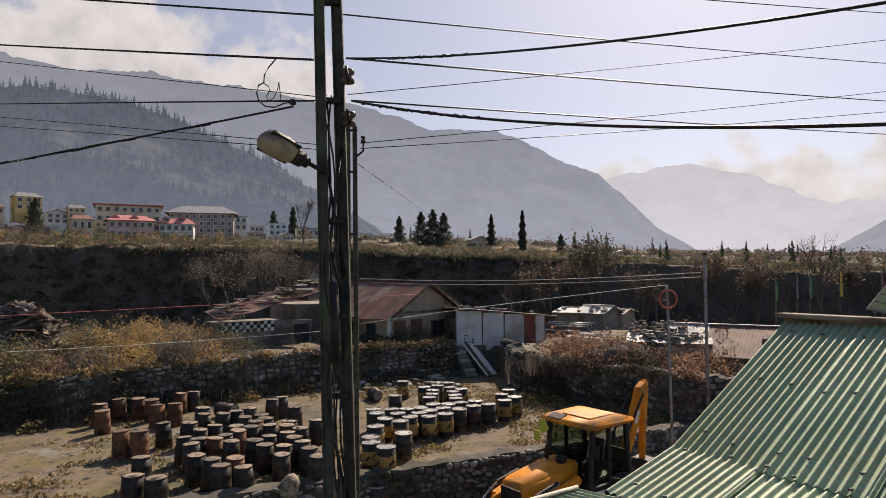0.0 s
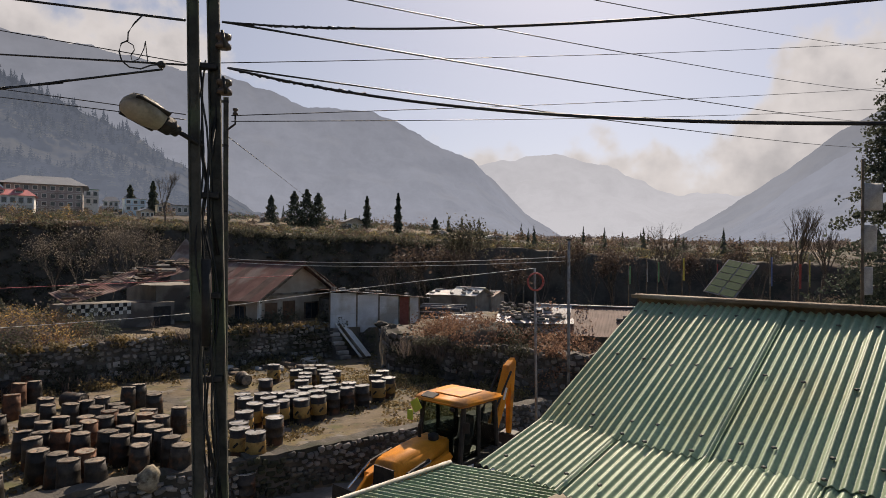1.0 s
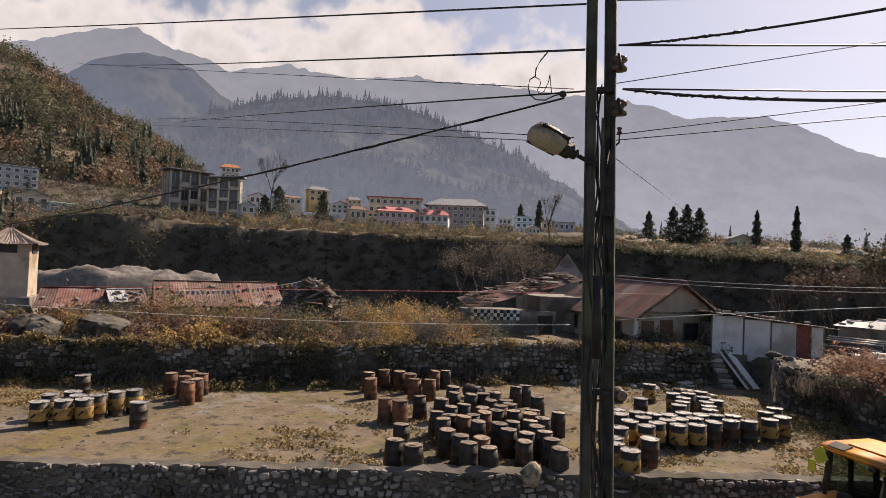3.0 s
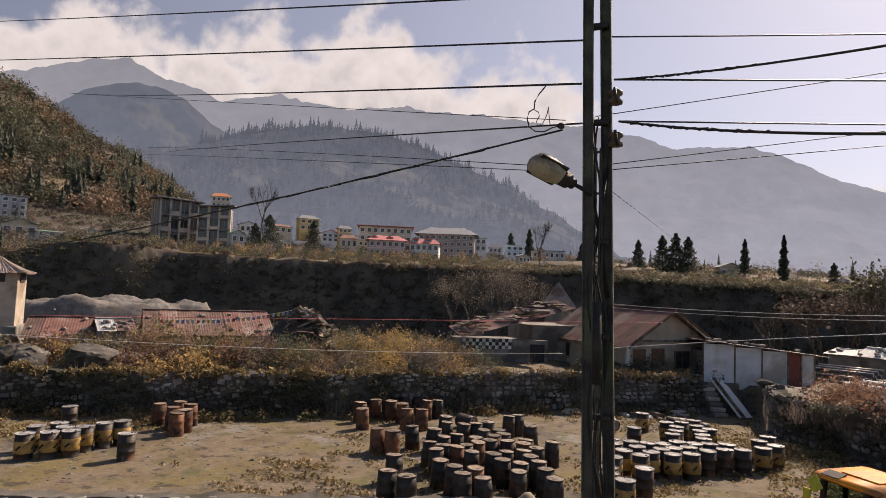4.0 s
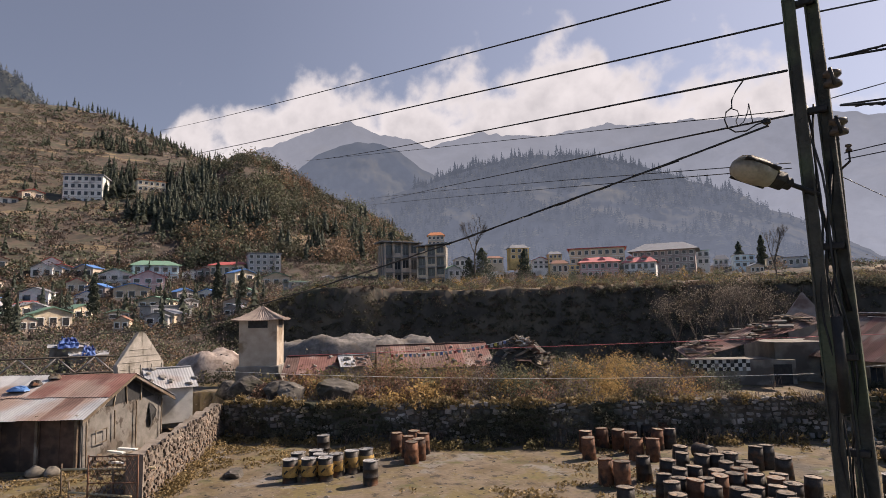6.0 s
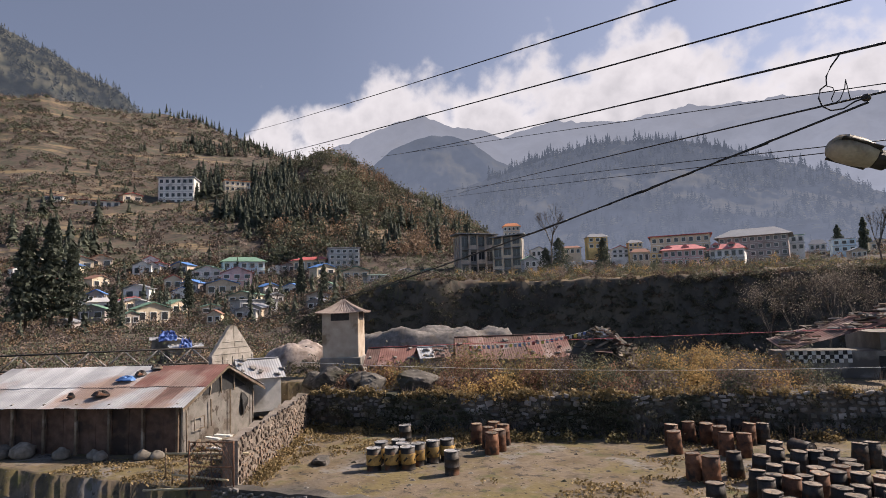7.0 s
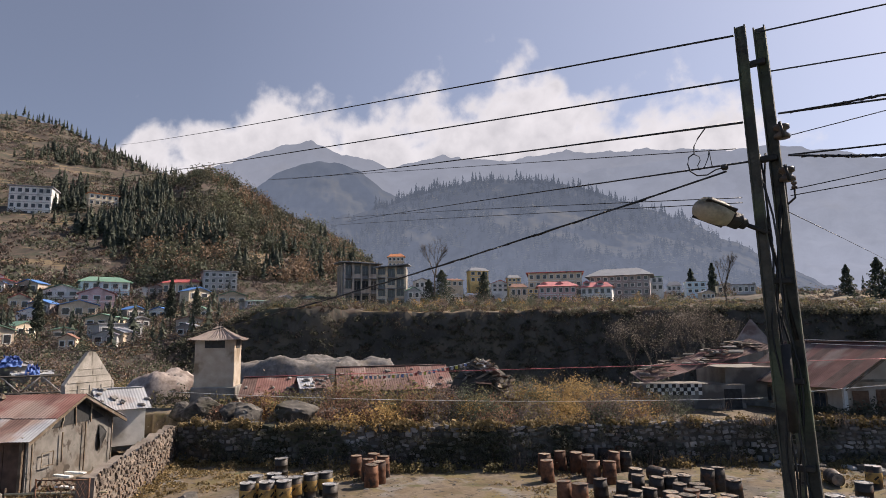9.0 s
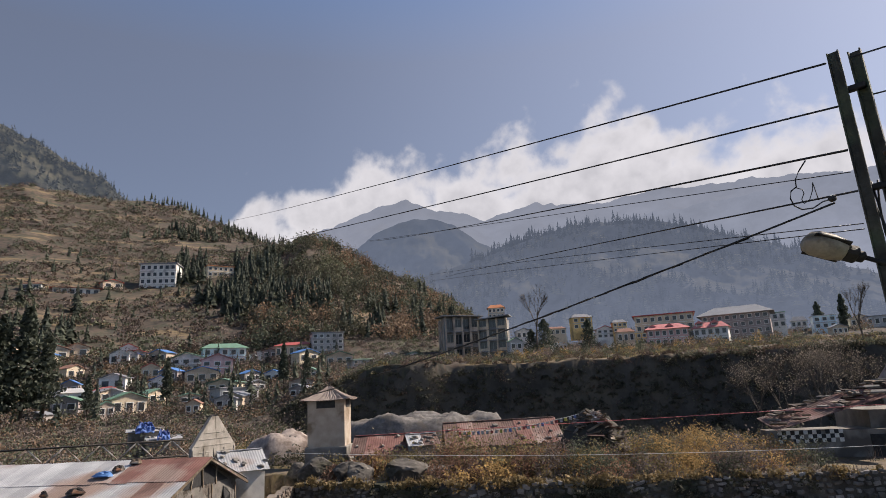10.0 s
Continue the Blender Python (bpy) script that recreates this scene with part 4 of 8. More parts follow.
def lathe(prof, sides=18, wob=0.0, seed=0, cap=True):
    """Turned body from (radius, height) pairs; wob: uneven radius."""
    rng = random.Random(seed)
    bm = bmesh.new()
    ph = [rng.uniform(0, 6.28) for _ in range(4)]
    loops = []
    for i, (r, z) in enumerate(prof):
        loops.append([])
        for k in range(sides):
            a = 2 * math.pi * k / sides
            rr = r * (1 + wob * (math.sin(2 * a + ph[0] + z * 2) + 0.6 * math.sin(3 * a + ph[1]) + 0.5 * math.sin(5 * a + ph[2] + 3 * z)))
            zz = z + (wob * 0.5 * math.sin(2 * a + ph[3]) if i >= len(prof) - 2 else 0)
            loops[-1].append(bm.verts.new((rr * math.cos(a), rr * math.sin(a), zz)))
    for p, q in zip(loops[:-1], loops[1:]):
        for k in range(sides):
            bm.faces.new((p[k], p[(k + 1) % sides], q[(k + 1) % sides], q[k]))
    if cap:
        bm.faces.new(loops[0][::-1])
        bm.faces.new(loops[-1])
    return bm


def steel_drum(label, band=True, body=tar_m):
    d = empty("oil_drum", at(0, 0, -50), label, "drum", "drums stored in the yard")
    r = 0.288
    part("body", lathe([(r - 0.01, 0), (r + 0.004, 0.006), (r + 0.004, 0.02), (r - 0.006, 0.03), (r - 0.006, 0.27), (r + 0.008, 0.285), (r + 0.008, 0.305), (r - 0.006, 0.32), (r - 0.006, 0.56), (r + 0.008, 0.575), (r + 0.008, 0.595), (r - 0.006, 0.61), (r - 0.006, 0.855)], 20), body, d, smooth=True)
    part("lid", lathe([(r - 0.004, 0.855), (r + 0.008, 0.86), (r + 0.008, 0.88), (r - 0.008, 0.88), (r - 0.014, 0.862), (0.02, 0.866)], 20), lid_m, d, "grey metal lid")
    part("bung", boxc((0.06, 0.06, 0.02), at(0.17, 0.05, 0.873), 0.008), dark_m, d)
    if band:
        part("label_band", lathe([(r + 0.006, 0.24), (r + 0.0095, 0.245), (r + 0.0095, 0.635), (r + 0.006, 0.64)], 20, cap=False), yellow_m, d, "worn yellow paint band", True)
        for a in (-2.4, -0.9, 0.7, 2.3):
            bm = boxc((0.03, 0.20, 0.07), Matrix.Rotation(a, 4, "Z") @ at(r - 0.002, 0, 0.44) @ Matrix.Rotation(0.75, 4, "X"), 0.003)
            part("mark", bm, dark_m, d, "dark slanted bar")
    return d


def tar_block(label, seed, body, top, conic=0.94, h=0.86):
    d = empty("bitumen_drum", at(0, 0, -50), label, "drum", "drums stored in the yard")
    c1 = 0.30 * (1 - conic)
    r1 = 0.30 - c1
    part("body", lathe([(0.295, 0), (0.305, 0.03), (0.303 - 0.3 * c1, 0.28), (0.311 - 0.3 * c1, 0.30), (0.303 - 0.36 * c1, 0.33), (0.303 - 0.66 * c1, 0.58), (0.31 - 0.68 * c1, 0.6), (0.30 - 0.72 * c1, 0.63), (0.30 - c1, h)], 18, 0.03, seed), body, d, smooth=True)
    part("rim", lathe([(r1 - 0.004, h - 0.03), (r1 + 0.012, h - 0.012), (r1 + 0.01, h + 0.018), (r1 - 0.012, h + 0.02), (r1 - 0.02, h - 0.02)], 18, 0.03, seed, cap=False), body, d, "bent sheet rim")
    part("bitumen_top", lathe([(r1 - 0.012, h - 0.05), (r1 - 0.012, h + 0.008), (r1 * 0.8, h + 0.014), (r1 * 0.4, h + 0.02 - 0.012 * (seed % 3)), (0.02, h + 0.012)], 18, 0.03, seed), top, d, "crusted tar surface", True)
    return d


PROTO = {"lid": steel_drum("dark oil drum with worn yellow band and grey lid"), "plain": steel_drum("plain black oil drum with grey lid", False),
         "rust": steel_drum("rusty brown steel drum with grey lid", False, rustdrum_m)}
TAR = [tar_block("black bitumen drum with crusted top", k, tar_m, tartop_m, 0.80 + 0.05 * k) for k in range(3)]
RUST = [tar_block("rust-brown bitumen drum with torn rim", 10 + k, rustdrum_m, tartop_m, 0.86 + 0.05 * k, 0.9) for k in range(3)]
rng = random.Random(21)


def set_drum(proto, x, y, lean=0.03, scale=1.0):
    z = gz(x, y)
    z = min(z, 0.04)
    m = at(x, y, z - 0.01) @ Matrix.Rotation(rng.uniform(-lean, lean), 4, "X") @ Matrix.Rotation(rng.uniform(-lean, lean), 4, "Y") @ Matrix.Rotation(rng.uniform(0, 6.28), 4, "Z")
    return copy_thing(proto, m)


for x, y in ROW_RUST_1:
    set_drum(rng.choice(RUST + TAR[:1]), x, y, 0.07)
for x, y in ROW_TAR_1 + ROW_TAR_2:
    set_drum(rng.choice(TAR + TAR + RUST[:1]), x, y, 0.06)
for x, y in ROW_LID_1 + ROW_LID_2:
    set_drum(PROTO[rng.choice(["lid", "lid", "plain"])], x, y, 0.02)
for x, y in ROW_YELLOW_1:
    set_drum(PROTO["plain" if x > -18.5 or y > 18 else "lid"], x, y, 0.02)
for x, y in ROW_STACK_1:
    set_drum(rng.choice(RUST), x, y, 0.03)
for x, y, a, p in ((-3.6, 30.6, 0.4, TAR[0]), (-1.1, 32.0, 1.7, TAR[1]), (-9.9, 27.2, 1.2, TAR[2]), (-0.1, 31.6, 1.5, TAR[0])):
    copy_thing(p, at(x, y, 0.28) @ Matrix.Rotation(a, 4, "Z") @ Matrix.Rotation(math.pi / 2, 4, "X"))
for d in [*PROTO.values(), *TAR, *RUST]:
    for o in [*d.children_recursive, d]:
        bpy.data.objects.remove(o)

# ---- backhoe loader ----
orange_m = mat("machine_orange", (0.58, 0.20, 0.012), (0.70, 0.27, 0.02), 0.55, 3, 0.1, stain=(0.36, 0.15, 0.04), grain=30, spec=0.25)
tyre_m = mat("tyre_rubber", (0.012, 0.012, 0.012), (0.03, 0.028, 0.025), 0.85, 5, 0.4, stain=(0.09, 0.075, 0.055))
chrome_m = mat("cylinder_rod", (0.55, 0.55, 0.55), (0.7, 0.7, 0.7), 0.2, 9, 0, metal=0.9)
seat_m = mat("seat_grey", (0.05, 0.05, 0.055), (0.09, 0.09, 0.10), 0.8, 9, 0.2)
hivis_m = mat("lime_plate", (0.38, 0.45, 0.05), (0.45, 0.52, 0.08), 0.5, 9, 0)
mark_m = mat("white_marking", (0.62, 0.62, 0.6), (0.72, 0.72, 0.7), 0.5, 9, 0)
glass_m = bpy.data.materials.new("cab_glass")
glass_m.use_nodes = True
gb = glass_m.node_tree.nodes["Principled BSDF"]
gb.inputs["Transmission Weight"].default_value, gb.inputs["Roughness"].default_value, gb.inputs["IOR"].default_value = 1.0, 0.03, 1.1
gb.inputs["Base Color"].default_value = (0.42, 0.5, 0.45, 1)


def rod(bm, p, q, r, sides=8):
    vs, fs = tube_data([p, q], r, sides)
    bv = [bm.verts.new(v) for v in vs]
    for f in fs:
        bm.faces.new([bv[i] for i in f])


def rods(*rows):
    bm = bmesh.new()
    for p, q, r in rows:
        rod(bm, p, q, r)
    return bm


def prism(points, y0, y1, bevel=0.0):
    """Solid from an outline in the x, z plane, between y0 and y1."""
    bm = bmesh.new()
    lo, hi = [bm.verts.new((x, y0, z)) for x, z in points], [bm.verts.new((x, y1, z)) for x, z in points]
    n = len(points)
    for i in range(n):
        bm.faces.new((lo[i], lo[(i + 1) % n], hi[(i + 1) % n], hi[i]))
    bm.faces.new(lo[::-1])
    bm.faces.new(hi)
    bmesh.ops.recalc_face_normals(bm, faces=bm.faces)
    if bevel:
        bmesh.ops.bevel(bm, geom=list(bm.edges), offset=bevel, segments=2, affect="EDGES")
    return bm


def backhoe():
    th = math.atan2(-0.6, -0.8)
    b = empty("backhoe_loader", at(3.95, 18.0, -0.95) @ Matrix.Rotation(th, 4, "Z"), "orange backhoe loader with black glazed cab parked in the lane", "excavator")
    part("chassis", prism([(-1.2, 0.55), (2.6, 0.55), (2.7, 0.95), (0.9, 1.05), (0.5, 1.15), (-1.2, 1.15)], -0.45, 0.45, 0.03), dark_m, b, "black steel chassis")
    part("hood", prism([(0.75, 0.95), (2.75, 0.9), (2.85, 1.2), (2.8, 1.55), (2.6, 1.68), (1.5, 1.86), (0.75, 1.92)], -0.46, 0.46, 0.06), orange_m, b, "glossy orange sloping hood", True)
    part("grille", prism([(2.84, 0.98), (2.9, 0.98), (2.87, 1.5), (2.82, 1.5)], -0.36, 0.36), dark_m, b, "black front grille")
    part("exhaust", rods(((1.2, -0.3, 1.8), (1.2, -0.3, 2.25), 0.05), ((1.2, -0.3, 2.25), (1.12, -0.3, 2.35), 0.045)), dark_m, b)
    part("air_cleaner", lathe([(0.12, 0), (0.15, 0.03), (0.15, 0.16), (0.05, 0.2)], 14), tyre_m, b, smooth=True).matrix_basis = at(1.15, 0.18, 1.88)
    for s in (-1, 1):
        part("hood_marking", boxc((0.42, 0.012, 0.12), at(1.75, s * 0.466, 1.42)), mark_m, b, "pale bar on the hood side")
        part("fender", prism([(2.75, 0.95), (2.7, 1.15), (2.2, 1.3), (1.75, 1.22), (1.6, 1.0), (1.75, 1.05), (2.2, 1.16), (2.6, 1.05)], s * 0.5, s * 0.92), orange_m, b)
    # cab
    cab = part("cab_frame", rods(*[r for s in (-0.78, 0.78) for r in (
        ((0.72, s, 1.15), (0.55, s, 2.78), 0.075), ((-0.1, s, 1.2), (-0.1, s, 2.8), 0.065), ((-0.98, s, 1.25), (-0.85, s, 2.78), 0.08),
        ((0.55, s, 2.76), (-0.85, s, 2.76), 0.05), ((0.72, s, 1.2), (-0.98, s, 1.25), 0.05))], ((0.55, -0.78, 2.76), (0.55, 0.78, 2.76), 0.05), ((-0.85, -0.78, 2.76), (-0.85, 0.78, 2.76), 0.05), ((0.72, -0.78, 1.2), (0.72, 0.78, 1.2), 0.05)), dark_m, b, "black cab posts")
    bm = prism([(0.85, 2.80), (0.82, 2.88), (0.6, 2.96), (-0.8, 2.98), (-1.12, 2.9), (-1.15, 2.80), (-0.9, 2.77), (0.6, 2.77)], -0.92, 0.92, 0.05)
    part("cab_roof", bm, orange_m, b, "sunlit orange cab roof", True)
    part("roof_panel", boxc((1.0, 1.0, 0.03), at(-0.15, 0, 2.985), 0.012), orange_m, b, "raised panel on the cab roof")
    part("roof_hatch", boxc((0.30, 0.5, 0.03), at(0.62, -0.45, 2.95) @ Matrix.Rotation(0.3, 4, "Y"), 0.01), dark_m, b, "black work light recess")
    for x in (0.5, -0.9):
        for s in (-1, 1):
            part("work_light", boxc((0.08, 0.16, 0.1), at(x + (0.36 if x > 0 else -0.3), s * 0.62, 2.74), 0.02), dark_m, b)
    part("windscreen", prism([(0.70, 1.3), (0.705, 1.3), (0.555, 2.72), (0.55, 2.72)], -0.72, 0.72), glass_m, b, "clear windscreen").visible_shadow = False
    for s in (-1, 1):
        part("side_window", prism([(0.62, 1.3), (0.5, 2.7), (-0.06, 2.7), (-0.06, 1.3)], s * 0.775, s * 0.785), glass_m, b).visible_shadow = False
        part("side_window", prism([(-0.15, 1.35), (-0.15, 2.7), (-0.82, 2.7), (-0.92, 1.35)], s * 0.775, s * 0.785), glass_m, b).visible_shadow = False
        part("lower_door_panel", prism([(0.72, 0.75), (0.70, 1.22), (-0.2, 1.22), (-0.2, 0.75)], s * 0.74, s * 0.78), dark_m, b, "black lower door panel")
        part("side_marking", boxc((0.36, 0.01, 0.16), at(0.3, s * 0.787, 1.02)), mark_m, b, "pale bars on the door")
        part("mirror_arm", rods(((0.6, s * 0.8, 2.3), (0.8, s * 1.05, 2.35), 0.015)), dark_m, b)
        part("mirror", boxc((0.05, 0.2, 0.3), at(0.8, s * 1.08, 2.3) @ Matrix.Rotation(0.2, 4, "Z"), 0.015), dark_m if s > 0 else hivis_m, b)
    part("lime_sign", boxc((0.03, 0.34, 0.34), at(0.92, -0.72, 2.66) @ Matrix.Rotation(0.6, 4, "X"), 0.008), hivis_m, b, "lime green square plate")
    part("cab_tub", prism([(0.7, 0.72), (0.72, 1.32), (0.1, 1.42), (-1.0, 1.5), (-1.05, 0.8)], -0.72, 0.72, 0.03), dark_m, b, "black lower cab body")
    part("rear_panel", prism([(-0.96, 1.4), (-0.99, 1.4), (-0.9, 2.0), (-0.87, 2.0)], -0.74, 0.74), dark_m, b)
    part("operator_seat", prism([(0.0, 1.3), (0.0, 1.55), (-0.35, 1.58), (-0.5, 2.25), (-0.62, 2.25), (-0.52, 1.3)], -0.27, 0.27, 0.04), seat_m, b, "worn grey seat", True)
    part("console", prism([(0.62, 1.2), (0.55, 1.95), (0.4, 2.0), (0.42, 1.2)], -0.3, 0.3, 0.03), dark_m, b)
    ring = lathe([(0.17, -0.012), (0.195, 0), (0.17, 0.012), (0.145, 0)], 18, cap=False)
    ob = part("steering_wheel", ring, tyre_m, b)
    ob.matrix_basis = at(0.3, 0, 2.05) @ Matrix.Rotation(-0.7, 4, "Y")
    # wheels
    for x, s, r, w in ((1.95, -1, 0.42, 0.3), (1.95, 1, 0.42, 0.3), (-0.55, -1, 0.72, 0.44), (-0.55, 1, 0.72, 0.44)):
        wm = at(x, s * 0.86, r) @ Matrix.Rotation(math.pi / 2, 4, "X")
        ty = part("tyre", lathe([(r * 0.55, -w / 2), (r * 0.9, -w / 2), (r, -w * 0.38), (r, w * 0.38), (r * 0.9, w / 2), (r * 0.55, w / 2)], 28, cap=False), tyre_m, b, "muddy black tyre", True)
        ty.matrix_basis = wm
        rim = part("rim", lathe([(r * 0.56, -w * 0.42), (r * 0.5, -w * 0.2), (r * 0.2, -w * 0.15), (r * 0.2, w * 0.15), (r * 0.5, w * 0.2), (r * 0.56, w * 0.42)], 20), mark_m, ty, "dusty white rim", True)
        lug = boxc((0.05, 0.05, w * 0.95), Matrix(), 0.006)
        lm = bpy.data.meshes.new("tread_lug")
        lug.to_mesh(lm)
        lug.free()
        lm.materials.append(tyre_m)
        for k in range(18):
            o = new("tread_lug", lm)
            o.parent = ty
            o.matrix_basis = Matrix.Rotation(2 * math.pi * k / 18, 4, "Z") @ at(r, 0, 0) @ Matrix.Rotation(0.35, 4, "X")
    # loader arms and bucket
    for s in (-1, 1):
        part("loader_arm", prism([(0.85, 1.45), (1.0, 1.62), (2.9, 1.15), (3.6, 0.55), (3.5, 0.38), (2.75, 0.92), (0.95, 1.35)], s * 0.60 - 0.06, s * 0.60 + 0.06, 0.015), orange_m, b, "orange loader arm")
        part("loader_cylinder", rods(((1.05, s * 0.60, 1.05), (1.9, s * 0.60, 1.12), 0.055), ((1.9, s * 0.60, 1.12), (2.6, s * 0.60, 1.15), 0.03)), dark_m, b)
        part("tilt_cylinder", rods(((1.9, s * 0.72, 1.62), (2.7, s * 0.72, 1.45), 0.05)), dark_m, b)
        part("tilt_rod", rods(((2.7, s * 0.72, 1.45), (3.45, s * 0.72, 0.95), 0.028)), chrome_m, b, "bright hydraulic rod")
    part("bucket", prism([(3.5, 0.15), (3.45, 0.9), (3.62, 1.0), (3.66, 0.35), (4.25, 0.12), (4.25, 0.08)], -1.15, 1.15, 0.01), dark_m, b, "worn dark loader bucket")
    # rear digging arm, folded upright
    part("kingpost", prism([(-1.2, 0.5), (-1.2, 1.35), (-1.5, 1.3), (-1.55, 0.5)], -0.6, 0.6, 0.02), dark_m, b)
    boom = part("boom", prism([(-1.5, 1.0), (-1.35, 1.1), (-2.0, 2.3), (-2.5, 3.45), (-2.78, 3.62), (-2.86, 3.45), (-2.36, 2.35), (-1.75, 1.15)], -0.13, 0.13, 0.02), orange_m, b, "orange digging boom folded upright")
    part("boom_marking", boxc((0.10, 0.012, 0.4), at(-2.28, 0.136, 2.6) @ Matrix.Rotation(-0.42, 4, "Y")), mark_m, boom, "pale bar on the boom side")
    part("boom_marking", boxc((0.10, 0.012, 0.4), at(-2.28, -0.136, 2.6) @ Matrix.Rotation(-0.42, 4, "Y")), mark_m, boom, "pale bar on the boom side")
    part("dipper", prism([(-2.65, 3.5), (-2.85, 3.68), (-2.95, 3.55), (-2.78, 2.0), (-2.7, 1.2), (-2.6, 1.2)], -0.09, 0.09, 0.015), orange_m, b)
    part("boom_cylinder", rods(((-1.3, -0.24, 1.2), (-1.62, -0.24, 2.2), 0.06), ((-1.62, -0.24, 2.2), (-2.45, -0.24, 3.3), 0.035), ((-1.3, 0.24, 1.2), (-1.62, 0.24, 2.2), 0.06), ((-1.62, 0.24, 2.2), (-2.45, 0.24, 3.3), 0.035)), dark_m, b)
    part("digging_bucket", prism([(-2.9, 1.3), (-2.55, 1.25), (-2.35, 0.75), (-2.65, 0.45), (-3.0, 0.6), (-2.85, 0.85)], -0.3, 0.3, 0.02), dark_m, b)
    for s in (-1, 1):
        part("stabiliser", rods(((-1.4, s * 0.95, 0.15), (-1.4, s * 0.95, 1.25), 0.09)), dark_m, b)
        part("stabiliser_pad", boxc((0.35, 0.3, 0.06), at(-1.4, s * 0.95, 0.12), 0.015), dark_m, b)
    return b


backhoe()

# ---- ring pole and plain pole behind the lane ----
grey_pole_m = mat("grey_pole", (0.20, 0.19, 0.18), (0.30, 0.29, 0.27), 0.6, 6, 0.2, stain=(0.16, 0.12, 0.09))
ringp = empty("ring_pole", at(7.1, 20.0, -0.95), "slim grey steel pole with a coiled red hose ring", "pole")
tube("shaft", [(0.1, 0, 0), (0, 0, 6.6)], 0.05, grey_pole_m, ringp, "", 8, 0.04)
hose_m = mat("red_hose", (0.30, 0.07, 0.06), (0.40, 0.11, 0.09), 0.6, 8, 0)
for k, rr in enumerate((0.26, 0.285, 0.27)):
    tube("hose_coil", [(rr * math.cos(a), -0.07 - 0.03 * k, 6.15 + 1.05 * rr * math.sin(a)) for a in np.linspace(0, 6.2832, 28)], 0.022, hose_m, ringp, "coiled red hose", 6)
plainp = empty("plain_pole", at(10.2, 24.5, -0.3), "plain grey concrete power pole", "pole")
tube("shaft", [(0, 0, 0), (0, 0, 7.05)], 0.075, grey_pole_m, plainp, "", 8, 0.06)
part("cap", boxc((0.18, 0.18, 0.08), at(0, 0, 7.05), 0.02), dark_m, plainp)
# ---- houses round the yard ----
plaster_tan = mat("plaster_tan", (0.32, 0.265, 0.21), (0.43, 0.37, 0.30), 0.9, 1.6, 0.3, stain=(0.20, 0.15, 0.10))
plaster_grey = mat("plaster_grey", (0.15, 0.14, 0.125), (0.24, 0.225, 0.20), 0.9, 1.6, 0.3, stain=(0.10, 0.09, 0.08))
plaster_white = mat("plaster_white", (0.52, 0.50, 0.45), (0.66, 0.63, 0.57), 0.9, 1.4, 0.3, stain=(0.36, 0.33, 0.28))
concrete_m = mat("concrete", (0.33, 0.31, 0.28), (0.44, 0.42, 0.38), 0.9, 1.4, 0.4, stain=(0.24, 0.22, 0.19))
pane_m = mat("dark_pane", (0.02, 0.022, 0.025), (0.05, 0.055, 0.06), 0.15, 4, 0, spec=0.5)
door_m = mat("brown_door", (0.11, 0.06, 0.035), (0.17, 0.10, 0.06), 0.7, 5, 0.3)
reddoor_m = mat("red_door", (0.16, 0.045, 0.035), (0.22, 0.07, 0.055), 0.7, 5, 0.2)
panel_m = mat("metal_panel", (0.42, 0.44, 0.46), (0.55, 0.57, 0.59), 0.5, 1.2, 0.1, metal=0.2, stain=(0.33, 0.31, 0.28), rnd=0.12)
black_m = mat("black_paint", (0.02, 0.02, 0.02), (0.04, 0.04, 0.04), 0.7, 5, 0.1)
white_m = mat("white_paint", (0.55, 0.54, 0.5), (0.68, 0.67, 0.63), 0.8, 5, 0.2)


def frame_on(a, b, z=0.0):
    """Local frame: origin at a, x towards b, y away from the viewer, z up."""
    a, b = Vector((*a, z)), Vector((*b, z))
    u = (b - a).normalized()
    m = Matrix.Translation(a) @ Matrix(((u.x, -u.y, 0, 0), (u.y, u.x, 0, 0), (0, 0, 1, 0), (0, 0, 0, 1)))
    return m, (b - a).length


def window_part(parent, x, z, w, h, y=0.0, axis="x", frame=None):
    """A framed window with panes and a sill on the wall plane y (axis x) or x (axis y)."""
    def put(sx, sz, px, pz, dep, name, material, par):
        size, loc = ((sx, dep, sz), (px, y - dep / 2 + 0.02, pz)) if axis == "x" else ((dep, sx, sz), (y - dep / 2 + 0.02, px, pz))
        return part(name, boxc(size, at(*loc)), material, par)
    win = put(w + 0.16, h + 0.16, x, z, 0.06, "window_frame", frame or timber_m, parent)
    for k in (-1, 1):
        put(w / 2 - 0.04, h, x + k * w / 4, z, 0.075, "pane", pane_m, win)
    put(w + 0.26, 0.07, x, z - h / 2 - 0.1, 0.14, "sill", frame or timber_m, win)
    return win


def gable_body(w, d, h, rise):
    """House body with two gables; ridge runs along y."""
    return prism([(0, 0), (w, 0), (w, h), (w / 2, h + rise), (0, h)], 0, d)


